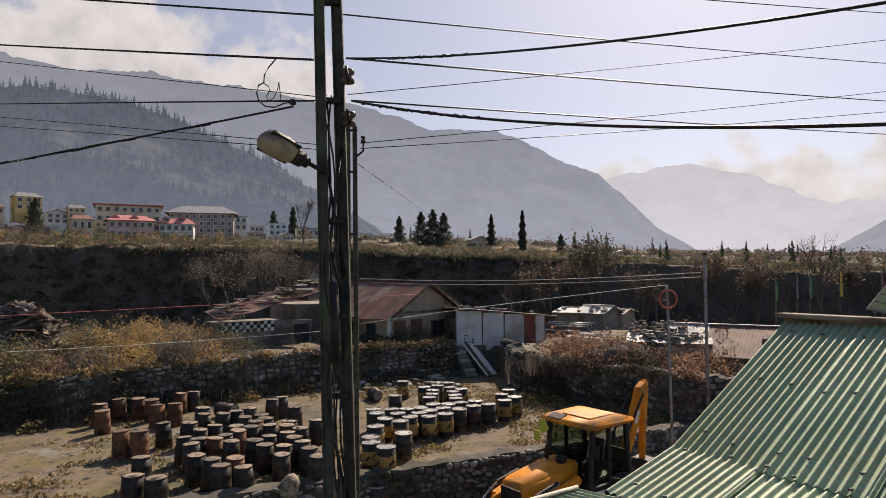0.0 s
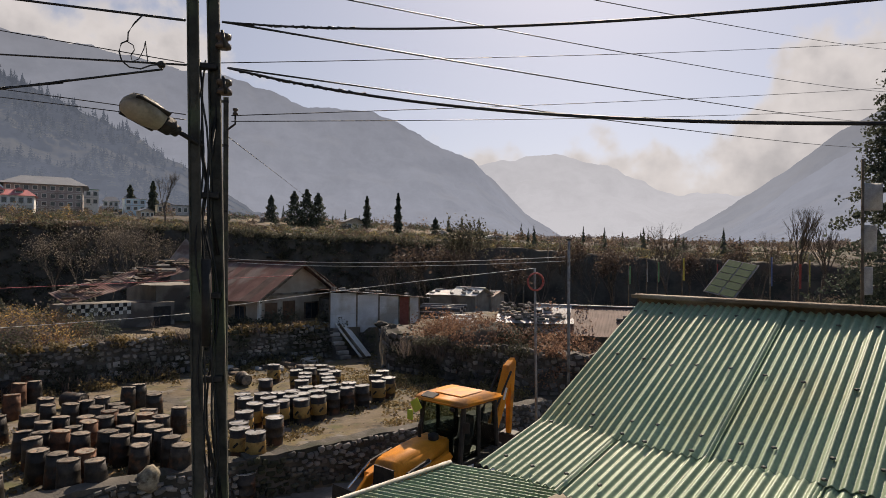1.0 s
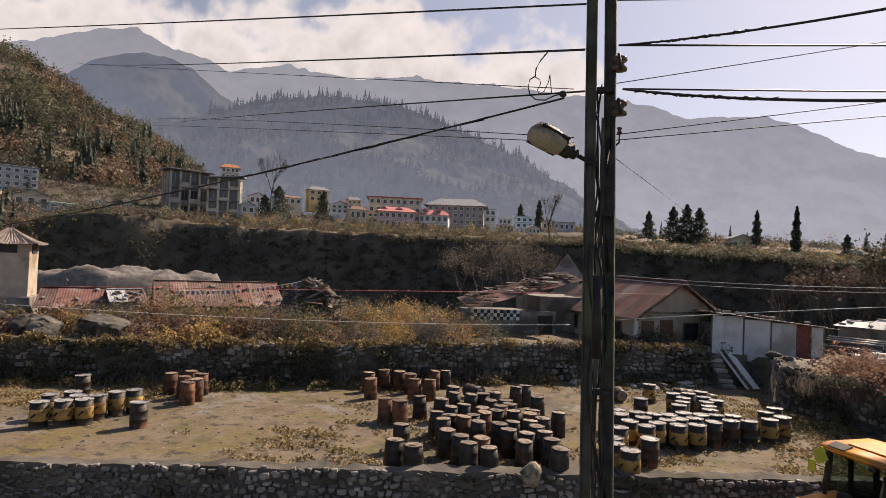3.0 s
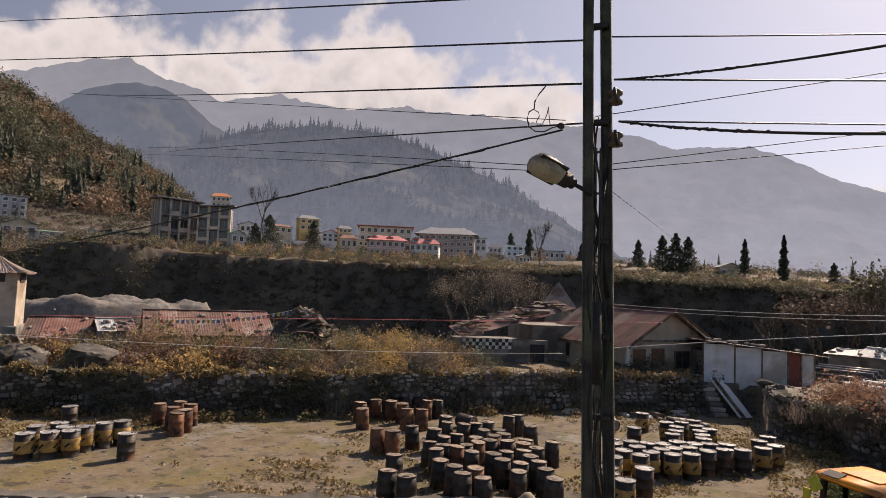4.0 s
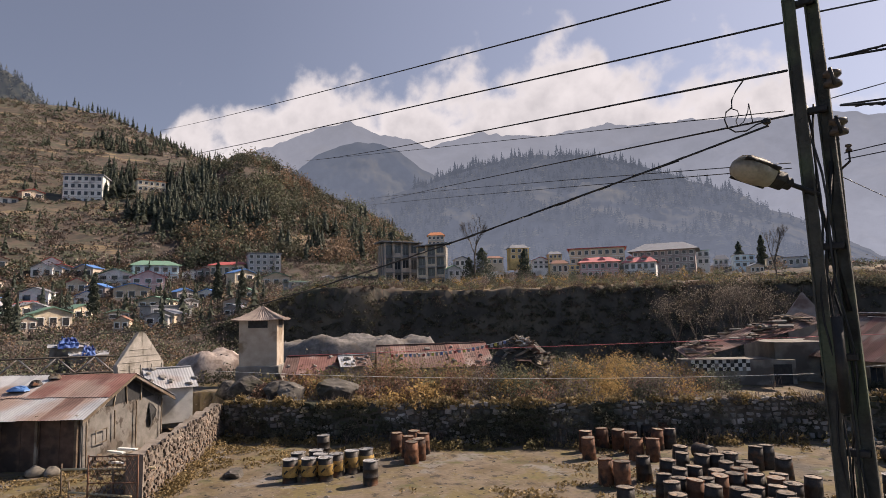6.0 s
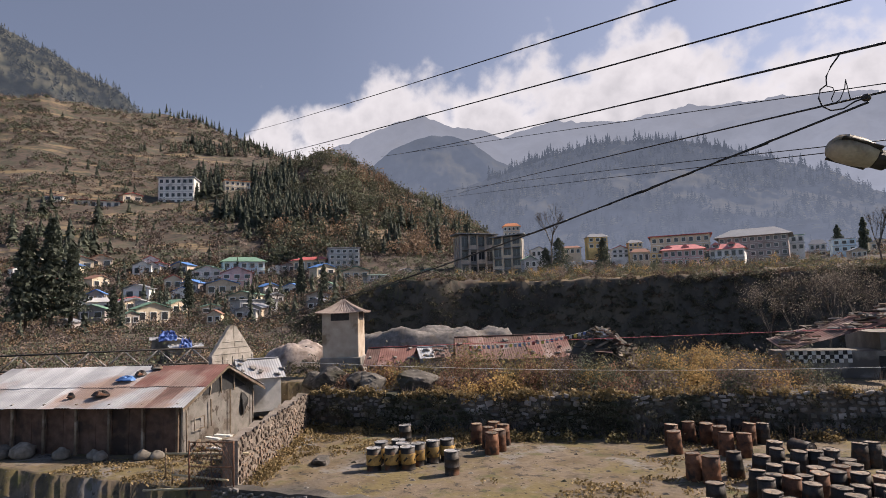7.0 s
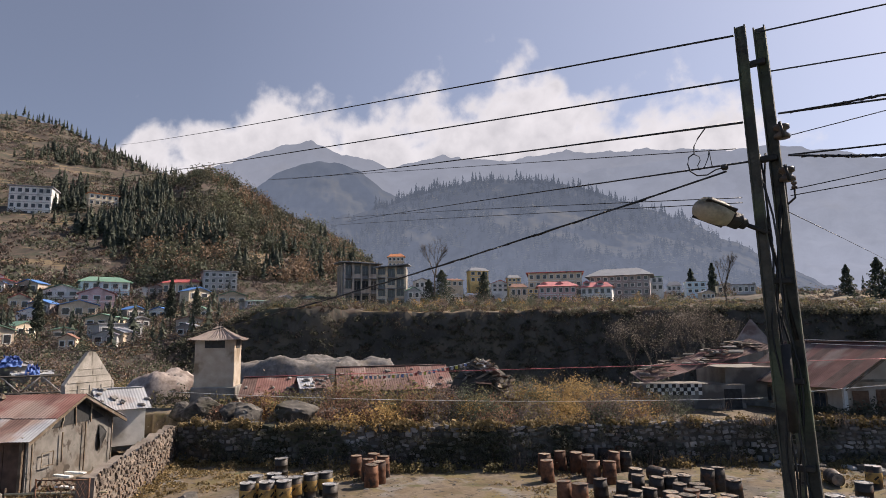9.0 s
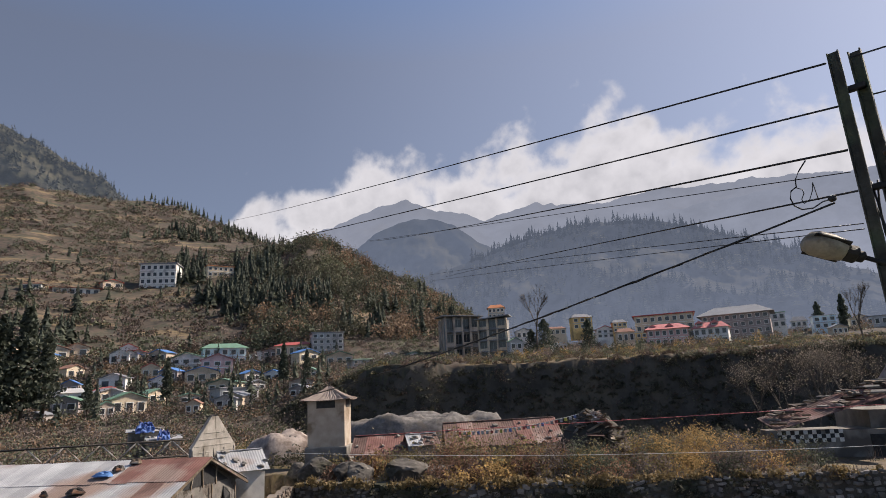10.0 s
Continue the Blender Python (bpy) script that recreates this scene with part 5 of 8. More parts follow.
def rust_house():
    m, w = frame_on((-3.57, 37.8), (0.83, 42.0), 1.25)
    hs = empty("rusty_roofed_house", m, "old plastered house with a rusty corrugated gable roof", "house")
    h, rise, d = 2.4, 1.85, 8.0
    part("wall", gable_body(w, d, h, rise), plaster_tan, hs, "tan plaster walls")
    sl = math.hypot(w / 2, rise)
    for s, x0 in ((1, w / 2), (-1, w / 2)):
        v = Vector((s * w / 2, 0, -rise)).normalized()
        roof_sheets(hs, (x0, -0.75, h + rise + 0.06), (0, 1, 0), v, d + 1.3, sl + 0.75, rust_m, 0.85, 0.15, 0.02, 4, 7 + s, 0.08, [rust_m, rust_m, redroof_m])
    part("ridge_cap", boxc((0.3, d + 1.2, 0.05), at(w / 2, d / 2 - 0.1, h + rise + 0.12), 0.01), rust_m, hs)
    part("gable_beam", boxc((w - 0.2, 0.1, 0.12), at(w / 2, -0.05, h)), timber_m, hs)
    for s in (0, 1):
        part("barge_board", prism([(s * w / 2 - 0.35 * (1 - s), h + s * rise - 0.3 * (1 - s)), (s * w / 2 - 0.35 * (1 - s), h + s * rise - 0.12 - 0.3 * (1 - s)), (w / 2 + s * (w / 2 + 0.35), h + (1 - s) * rise - 0.12 - s * 0.3), (w / 2 + s * (w / 2 + 0.35), h + (1 - s) * rise - s * 0.3)], -0.74, -0.70), timber_m, hs)
    part("corner_post", boxc((0.2, 0.14, h), at(0.1, -0.05, h / 2)), white_m, hs, "pale corner post")
    dr = part("door", boxc((0.95, 0.06, 1.95), at(2.35, -0.02, 0.98), 0.01), door_m, hs, "brown plank door")
    for k in range(4):
        part("plank", boxc((0.2, 0.02, 1.85), at(2.0 + 0.235 * k, -0.06, 0.98), 0.004), door_m, dr)
    part("door_panel", boxc((0.9, 0.05, 1.9), at(1.0, -0.02, 0.96), 0.01), door_m, hs)
    window_part(hs, 4.2, 1.25, 1.05, 0.95)
    for y in (1.6, 3.8, 6.2):
        window_part(hs, y, 1.3, 0.9, 0.8, 0.0, "y")
    part("porch_step", boxc((w + 0.6, 0.9, 0.25), at(w / 2, -0.5, -0.05), 0.03), concrete_m, hs)
    part("plinth", boxc((w + 0.2, d + 0.2, 0.8), at(w / 2, d / 2, -0.42)), plaster_grey, hs)
    # spire of the little shrine behind
    sp = empty("shrine_spire", at(*polar(11.3, 50, 0.2)), "small tower with a steep pyramid sheet roof", "tower")
    part("body", boxc((1.7, 1.7, 5.0), at(0, 0, 2.5)), plaster_grey, sp)
    bm = bmesh.new()
    bmesh.ops.create_cone(bm, cap_ends=True, segments=4, radius1=1.85, radius2=0.03, depth=2.0, matrix=at(0, 0, 6.0) @ Matrix.Rotation(math.pi / 4 + 0.3, 4, "Z"))
    part("roof", bm, aged_m, sp, "pale aged pyramid sheet roof")
    part("finial", rods(((0, 0, 6.9), (0, 0, 7.35), 0.05)), dark_m, sp)


rust_house()


def checker_store():
    m, w = frame_on((-12.9, 37.2), (-8.6, 40.4), 1.4)
    st = empty("checkered_store", m, "low store with a black and white checkered band under its roof", "shed")
    part("wall", boxc((w + 0.5, 3.0, 1.8), at(w / 2 - 0.25, 1.7, 0.85)), plaster_grey, st)
    sq = 0.22
    for i in range(15):
        for j in range(3):
            if (i * 7 + j * 5) % 11 == 3:
                continue
            part("check_square", boxc((sq - 0.01, 0.04, sq - 0.01), at(-0.5 + sq * (i + 0.5), 0.16, 1.28 + sq * j), 0.004), black_m if (i + j) % 2 else white_m, st)
    slant = 0.26
    roof_sheets(st, (-0.75, -0.55, 1.92), (1, 0, slant), (0, 1, 0.16), w + 2.6, 3.2, rust_m, 0.9, 0.15, 0.02, 4, 17, 0.2, [rust_m, redroof_m, rust_m])
    rng = random.Random(4)
    for k in range(64):
        x, y = rng.uniform(-0.6, w + 1.0), rng.uniform(-0.4, 2.4)
        p = Vector((x, y, 2.13 + slant * (x + 0.75) + 0.16 * y + rng.uniform(0, 0.16)))
        part("roof_scrap", boxc((rng.uniform(0.3, 1.1), rng.uniform(0.1, 0.35), rng.uniform(0.03, 0.12)), Matrix.Translation(p) @ Matrix.Rotation(rng.uniform(0, 3), 4, "Z") @ Matrix.Rotation(rng.uniform(-0.5, 0.5), 4, "X"), 0.01), rng.choice([timber_m, bark_scrap_m, plaster_grey, timber_m]), st)
    part("wall", boxc((4.4, 4.5, 2.9), at(w + 1.4, 3.2, 1.25)), plaster_grey, st)
    part("doorway", boxc((1.0, 0.06, 1.5), at(w - 0.75, 0.17, 0.75)), black_m, st, "dark open doorway")


bark_scrap_m = mat("dark_scrap", (0.04, 0.032, 0.026), (0.10, 0.078, 0.06), 0.9, 5, 0.4, rnd=0.3)
checker_store()


def panel_shed():
    m, w = frame_on((0.6, 38.4), (6.3, 39.8), 1.25)
    sh = empty("metal_panel_shed", m, "shed of pale metal panels with a dull red door", "shed")
    part("wall", boxc((w - 0.1, 3.6, 2.0), at(w / 2, 2.0, 1.0)), plaster_grey, sh)
    cuts = [0, 0.29, 0.535, 0.765, 0.885, 1.0]
    for i, (a, b) in enumerate(zip(cuts[:-1], cuts[1:])):
        hh = 2.55 - 0.5 * (a + b) / 2
        p = part("door" if i == 3 else "wall_panel", boxc(((b - a) * w - 0.06, 0.06, hh), at((a + b) / 2 * w, 0.02, hh / 2), 0.008), reddoor_m if i == 3 else panel_m, sh, "dull red sheet door" if i == 3 else "")
        for k in range(5):
            part("panel_rib", boxc(((b - a) * w - 0.1, 0.02, 0.03), at((a + b) / 2 * w, -0.015, 0.3 + k * hh / 5.6)), reddoor_m if i == 3 else panel_m, p)
        part("post", boxc((0.07, 0.09, 2.6 - 0.5 * a), at(a * w, -0.01, 1.3 - 0.25 * a)), timber_m, sh)
    part("post", boxc((0.07, 0.09, 2.1), at(w, -0.01, 1.05)), timber_m, sh)
    v = Vector((0, 1, -0.04))
    roof_sheets(sh, (-0.4, -0.5, 2.72), (w, 0, -0.55), v, w + 1.0, 4.6, rust_m, 0.8, 0.15, 0.02, 4, 29, 0.15, [rust_m, zinc_m, rust_m])
    rng = random.Random(9)
    for k in range(12):
        x = rng.uniform(0.2, w)
        part("roof_stone", boxc((rng.uniform(0.15, 0.5), 0.2, rng.uniform(0.08, 0.18)), at(x, rng.uniform(0, 1.6), 2.78 - 0.55 * x / w) @ Matrix.Rotation(rng.uniform(0, 3), 4, "Z"), 0.03), plaster_grey, sh)
    # dark bush of hanging cloths beside the door is left to the shrubs


panel_shed()


def yard_stairs():
    st = empty("stone_stairs", at(0.35, 37.9, 0) @ Matrix.Rotation(radians(24), 4, "Z"), "stone stairs up from the yard beside a pale slatted ramp", "stairs")
    for i in range(7):
        part("step", boxc((0.68, 0.36, 0.20), at(0.45, -1.7 + 0.30 * i, 0.13 + 0.23 * i), 0.025), concrete_m if i % 2 else plaster_grey, st)
        part("riser", boxc((0.6, 0.3, 0.23 * i + 0.1), at(0.45, -1.62 + 0.30 * i, 0.115 * i + 0.02)), plaster_grey, st, "dark rubble under the step")
    # slatted ramp laid beside the steps
    ramp = Matrix.Translation((0.95, 0.25, 1.86)) @ Matrix.Rotation(0.27, 4, "Z") @ Matrix.Rotation(0.66, 4, "X")
    deck = part("ramp_board", boxc((0.44, 2.95, 0.05), ramp @ at(0.34, -1.45, 0.0), 0.01), white_m, st, "pale grey ramp board")
    part("ramp_rail", boxc((0.07, 2.95, 0.12), ramp @ at(-0.22, -1.45, 0.0), 0.01), white_m, st)
    part("ramp_rail", boxc((0.05, 2.95, 0.14), ramp @ at(0.08, -1.45, -0.02), 0.01), timber_m, st)
    for k in range(10):
        part("rung", boxc((0.28, 0.06, 0.04), ramp @ at(-0.06, -0.12 - 0.3 * k, 0.0)), timber_m, st)
    part("ramp_foot", boxc((0.8, 0.16, 0.16), ramp @ at(0.12, -2.92, -0.06), 0.02), timber_m, st)
    part("landing_slab", boxc((1.9, 0.5, 0.10), at(1.1, 0.75, 1.86) @ Matrix.Rotation(-0.25, 4, "Z"), 0.02), white_m, st)


yard_stairs()


def tin_roof_house(name, label, a, b, z_low, depth, rise, mats, seed, wall=plaster_grey, drop=1.9):
    """Low house of which mostly the near roof slope shows: a, b are the ends of the near eave."""
    m, w = frame_on(a, b, 0)
    hs = empty(name, m, label, "house")
    roof_sheets(hs, (0, 0, z_low), (1, 0, 0), (0, depth, rise), w, math.hypot(depth, rise), mats[0], 0.9, 0.15, 0.011, 4, seed, 0.12, mats)
    roof_sheets(hs, (0, depth * 2, z_low), (1, 0, 0), (0, -depth, rise), w, math.hypot(depth, rise), mats[0], 0.9, 0.15, 0.011, 4, seed + 1, 0.05, mats)
    part("wall", prism([(0.3, 0), (2 * depth - 0.3, 0), (2 * depth - 0.3, drop), (depth, drop + rise - 0.15), (0.3, drop)], 0, w - 0.4), wall, hs).matrix_basis = at(w - 0.2, 0, z_low - drop) @ Matrix.Rotation(math.pi / 2, 4, "Z")
    part("ridge_cap", boxc((w, 0.25, 0.05), at(w / 2, depth, z_low + rise + 0.03), 0.01), mats[0], hs)
    rng = random.Random(seed)
    for k in range(10):
        t = rng.uniform(0.1, 0.95)
        part("roof_stone", boxc((rng.uniform(0.15, 0.5), rng.uniform(0.15, 0.3), 0.12), at(rng.uniform(0.2, w), depth * t, z_low + rise * t + 0.06) @ Matrix.Rotation(rng.uniform(0, 3), 4, "Z") @ Matrix.Rotation(math.atan2(rise, depth), 4, "X"), 0.03), plaster_grey, hs)
    return hs


def P(az, d):
    return tuple(polar(az, d)[:2])


tin_roof_house("rust_roof_barn", "long barn with a patched rusty sheet roof", P(47.3, 40.5), P(36.7, 41.5), 2.85, 3.0, 1.4, [rust_m, rust_m, redroof_m], 41)
tin_roof_house("rust_roof_hut", "low hut with a rusty red sheet roof", P(55.8, 41), P(48.2, 40.5), 2.7, 2.3, 1.05, [redroof_m, rust_m, redroof_m], 47)
tin_roof_house("patched_lean_to", "small lean-to with grey and rusty loose sheets", P(50.6, 39.2), P(47.8, 39.5), 3.2, 1.6, 0.6, [zinc_m, rust_m], 49)
tin_roof_house("grey_sheet_house", "low house with a pale rusty sheet roof above the wall", P(-18.5, 31), P(-31, 30), 2.25, 2.8, 1.2, [zinc_m, rust_m, zinc_m], 53)
tin_roof_house("small_white_roof_shed", "small shed with a white sheet roof among the pipes", P(-11.6, 48), P(-14.2, 46.5), 3.0, 1.3, 0.55, [white_m], 57)
tin_roof_house("dark_store", "dark low store behind the pipe stack", P(-9.6, 50), P(-15.8, 48), 2.9, 2, 0.3, [zinc_m, rust_m], 59)


def water_tower():
    c = polar(57.45, 46)
    tw = empty("gate_tower", at(c.x, c.y, 1.2) @ Matrix.Rotation(radians(57.5 - 12), 4, "Z"), "plastered square tower with a flared corrugated hip roof", "tower")
    part("body", boxc((2.55, 2.55, 5.2), at(0, 0, 2.6)), plaster_tan, tw, "pale tan plastered body")
    part("base", boxc((2.9, 2.9, 1.9), at(0, 0, 0.95), 0.05), plaster_grey, tw, "darker stone base")
    for x, y, sx, sy in ((0, -1.29, 1.3, 0.06), (1.29, 0, 0.06, 1.3), (-1.29, 0, 0.06, 1.3)):
        part("opening", boxc((sx, sy, 0.55), at(x, y, 4.75)), black_m, tw, "dark slit opening")
    for k in range(4):
        r = Matrix.Rotation(k * math.pi / 2, 4, "Z")
        vs, fs = [], []
        n = 40
        for j, (rad, z) in enumerate(((1.72, 5.0), (1.22, 5.22), (0.66, 5.56), (0.1, 5.98))):
            for i in range(n + 1):
                x = -rad + 2 * rad * i / n
                vs.append(r @ Vector((x, -rad, z + 0.03 * math.sin(x / 0.15 * 6.283) + 0.10 * (abs(x) / 1.72) ** 3)))
        for j in range(3):
            for i in range(n):
                a = j * (n + 1) + i
                fs.append((a, a + 1, a + n + 2, a + n + 1))
        ob = new("roof_face", mesh_from("roof_face", vs, fs, aged_m))
        sol = ob.modifiers.new("thick", "SOLIDIFY")
        sol.thickness = 0.04
        ob.parent = tw
    part("finial", rods(((0, 0, 5.9), (0, 0, 6.25), 0.05)), dark_m, tw)


water_tower()


shed_plank_m = mat("shed_plank", (0.075, 0.045, 0.032), (0.135, 0.085, 0.062), 0.9, 2.5, 0.5, stain=(0.05, 0.035, 0.027), rnd=0.18, grain=30)


def long_shed():
    m, w = frame_on((-39.4, 2.6), (-29.7, 10.1), 0.0)
    sh = empty("long_shed", m, "long timber shed with zinc and red rusty sheet roof", "shed")
    h, rise, d = 2.35, 1.35, 6.9
    for i in range(14):
        part("wall_plank", boxc((w / 14 - 0.02, 0.06, h), at(w * (i + 0.5) / 14, 0.1, h / 2), 0.006), shed_plank_m, sh)
    part("wall", boxc((w - 0.1, d - 0.4, h), at(w / 2, d / 2 + 0.05, h / 2)), mat("dark_mud", (0.09, 0.065, 0.045), (0.15, 0.11, 0.08), 0.95, 2, 0.4), sh)
    g = prism([(0.1, 0), (d - 0.1, 0), (d - 0.1, h), (d / 2, h + rise), (0.1, h)], 0, 0.12)
    part("gable_wall", g, layer(mat("whitewash", (0.12, 0.112, 0.10), (0.205, 0.19, 0.172), 0.9, 2.2, 0.4, stain=(0.11, 0.092, 0.075)), (0.055, 0.045, 0.036), 1.1, 0.54, 0.60, 10), sh, "peeling whitewashed gable wall").matrix_basis = at(w + 0.06, 0, 0) @ Matrix.Rotation(math.pi / 2, 4, "Z")
    rng = random.Random(6)
    for y, z0, hh in ((0.25, 0.0, 2.3), (2.3, 0.9, 1.3), (4.1, 0.2, 2.2), (6.5, 0.0, 2.2)):
        part("gable_batten", boxc((0.05, 0.07, hh), at(w + 0.20, y, z0 + hh / 2) @ Matrix.Rotation(rng.uniform(-0.05, 0.05), 4, "X"), 0.006), timber_m, sh)
    part("gable_opening", prism([(1.7, 2.45), (5.9, 2.45), (d / 2 + 0.5, h + rise - 0.35), (d / 2 - 0.3, h + rise - 0.3)], 0, 0.03), black_m, sh, "dark opening under the gable").matrix_basis = at(w + 0.09, 0, 0) @ Matrix.Rotation(math.pi / 2, 4, "Z")
    for y in (2.4, 3.3, 4.6):
        part("gable_strut", boxc((0.05, 0.06, 1.0), at(w + 0.14, y, 2.85) @ Matrix.Rotation(rng.uniform(-0.3, 0.3), 4, "X")), timber_m, sh)
    for y, sy, z, sz in ((1.3, 0.8, 1.5, 0.04), (1.3, 0.8, 0.95, 0.04), (0.9, 0.04, 1.22, 0.6), (1.7, 0.04, 1.22, 0.6)):
        part("hatch_frame", boxc((0.03, sy, sz), at(w + 0.20, y, z)), timber_m, sh)
    part("broken_hole", lathe([(0.35, 0), (0.33, 0.02)], 9, 0.18, 3), black_m, sh, "dark hole broken in the wall").matrix_basis = at(w + 0.17, 5.6, 1.5) @ Matrix.Rotation(math.pi / 2, 4, "Y") @ Matrix.Diagonal((1.5, 1, 1, 1))
    v = Vector((0, -d / 2, -rise)).normalized()
    sl = math.hypot(d / 2, rise)
    for x0, ww, ms, sd in ((-0.2, w - 3.3, [zinc_m], 61), (w - 3.5, 4.0, [redroof_m], 62)):
        roof_sheets(sh, (x0, d / 2, h + rise + 0.06), (1, 0, 0), v, ww, sl * 0.62, ms[0], 0.9, 0.15, 0.013, 4, sd, 0.05, ms)
        roof_sheets(sh, (x0, d / 2 + v.y * sl * 0.58, h + rise + 0.03 + v.z * sl * 0.58), (1, 0, 0), v, ww, sl * 0.42 + 0.55, ms[0], 0.9, 0.15, 0.013, 4, sd + 5, 0.04, [zinc_m] if sd == 61 else [zinc_m, rust_m])
    roof_sheets(sh, (-0.2, d / 2, h + rise + 0.06), (1, 0, 0), (0, d / 2, -rise), w + 0.7, sl + 0.5, rust_m, 0.9, 0.15, 0.022, 4, 66, 0.05, [rust_m, zinc_m])
    part("barge_board", prism([(-0.5, h - 0.35), (-0.5, h - 0.2), (d / 2, h + rise + 0.05), (d + 0.5, h - 0.2), (d + 0.5, h - 0.35), (d / 2, h + rise - 0.1)], 0, 0.05), timber_m, sh).matrix_basis = at(w + 0.5, 0, 0) @ Matrix.Rotation(math.pi / 2, 4, "Z")
    for k in range(8):
        part("front_post", boxc((0.12, 0.12, h), at(w * k / 7, -0.15, h / 2), 0.01), timber_m, sh)
    blue_m = mat("blue_plastic", (0.06, 0.14, 0.32), (0.10, 0.22, 0.45), 0.5, 6, 0.3)
    for x, f, m2, s in ((w - 4.2, 0.45, blue_m, 0.5), (w - 4.5, 0.85, tar_m, 0.5), (w - 3.8, 0.3, tar_m, 0.35), (w - 6.0, 0.9, tar_m, 0.2), (w - 3.3, 0.12, timber_m, 0.3)):
        p = Vector((x, d / 2, h + rise + 0.1)) + v * (sl * f)
        bm = lathe([(s, 0), (s * 0.95, 0.05), (s * 0.6, 0.16), (s * 0.1, 0.2)], 9, 0.12, int(x * 10))
        part("crumpled_sheet", bm, m2, sh, "crumpled sheet weighing the roof" if m2 is blue_m else "").matrix_basis = Matrix.Translation(p) @ Matrix.Diagonal((1, 0.7, 1, 1))
    return sh


long_shed()
# sacks and stones along the shed front
sack_m = mat("grey_sack", (0.10, 0.09, 0.075), (0.20, 0.18, 0.15), 0.9, 4, 0.5, rnd=0.3)
rng = random.Random(31)
for k in range(9):
    t = rng.uniform(0.12, 0.95)
    c = Vector((-39.4, 2.6, 0)).lerp(Vector((-29.7, 10.1, 0)), t) + Vector((0.61, -0.79, 0)) * rng.uniform(0.6, 1.2)
    s = rng.uniform(0.3, 0.6)
    bm = lathe([(s * 0.7, 0), (s, s * 0.3), (s * 0.9, s * 0.8), (s * 0.4, s * 1.15), (s * 0.05, s * 1.2)], 10, 0.1, k)
    ob = part("stuffed_sack", bm, sack_m, None, "", True)
    ob.matrix_basis = at(c.x, c.y, gz(c.x, c.y) - 0.02)
    tagged(ob, "bulging grey sack leaning by the shed wall", "sack", "sacks by the shed")
tin_roof_house("zinc_hut", "small hut with a bright zinc roof behind the shed", P(66.4, 37.5), P(62.6, 38), 2.6, 2.0, 1.0, [zinc_m], 71, plaster_white)

PAINT_RUIN = mat("ruin_plaster", (0.22, 0.205, 0.18), (0.34, 0.315, 0.28), 0.9, 1.5, 0.5, stain=(0.16, 0.145, 0.12), rnd=0.12)
layer(PAINT_RUIN, (0.09, 0.08, 0.065), 1.6, 0.55, 0.63, 9, (1, 1, 0.25))


def ruin_gable():
    m, w = frame_on(P(68.7, 46.2), P(65.3, 49.2), 1.2)
    rg = empty("ruined_gable", m, "weathered block gable wall of a roofless house", "ruin")
    part("wall_core", prism([(0, 0), (w, 0), (w, 2.3), (w / 2 + 0.3, 4.35), (w / 2 - 0.25, 4.4), (0, 2.3)], 0.05, 0.35, 0.02), PAINT_RUIN, rg)
    for j in range(8):
        z = 0.3 + 0.42 * j
        half = w / 2 - 0.02 if z < 2.3 else w / 2 * (4.4 - z) / 2.1 - 0.1
        part("course_ledge", boxc((2 * half, 0.04, 0.05), at(w / 2, 0.04, z), 0.008), PAINT_RUIN, rg)
    for k in range(5):
        part("pilaster", boxc((0.16, 0.06, 2.2), at(0.1 + (w - 0.2) * k / 4, 0.03, 1.1), 0.01), PAINT_RUIN, rg)


ruin_gable()
# long dark wall and open steel trusses beyond the shed
dw = empty("workshop_frame", at(0, 0, 0), "open steel roof trusses over a dark brick wall", "building frame")
a, b = polar(69, 45), polar(90, 52)
part("brick_wall", boxc(((b - a).length, 0.3, 3.0), Matrix.Translation((a + b) / 2 + Vector((0, 0, 1.6))) @ Matrix.Rotation(math.atan2((b - a).y, (b - a).x), 4, "Z")), mat("old_brick", (0.10, 0.055, 0.04), (0.16, 0.09, 0.065), 0.9, 3, 0.4), dw, "dark brick wall")
for k in range(9):
    p, q = a.lerp(b, k / 9) + Vector((0, 0, 3.2)), a.lerp(b, (k + 1) / 9) + Vector((0, 0, 3.2))
    mid = (p + q) / 2 + Vector((0, 0, 1.0))
    tube("truss_bar", [p, mid], 0.05, grey_pole_m, dw, sides=5)
    tube("truss_bar", [mid, q], 0.05, grey_pole_m, dw, sides=5)
tube("top_chord", [a + Vector((0, 0, 4.2)), b + Vector((0, 0, 4.2))], 0.06, dark_m, dw, sides=5)
tube("bottom_chord", [a + Vector((0, 0, 3.2)), b + Vector((0, 0, 3.2))], 0.06, dark_m, dw, sides=5)

# ---- town and far buildings ----
PAINT = {k: mat("paint_" + k, tuple(min(0.8, 1.05 * v) for v in c), tuple(min(0.8, 1.22 * v) for v in c), 0.85, 0.5, 0.2, stain=tuple(0.65 * v for v in c), grain=4) for k, c in {
    "white": (0.62, 0.61, 0.58), "cream": (0.50, 0.42, 0.31), "yellow": (0.58, 0.42, 0.18), "pink": (0.55, 0.36, 0.33), "grey": (0.38, 0.37, 0.36), "tan": (0.52, 0.42, 0.31), "blue": (0.55, 0.66, 0.74), "dark": (0.20, 0.195, 0.19), "umber": (0.27, 0.24, 0.222), "brown": (0.40, 0.33, 0.27)}.items()}
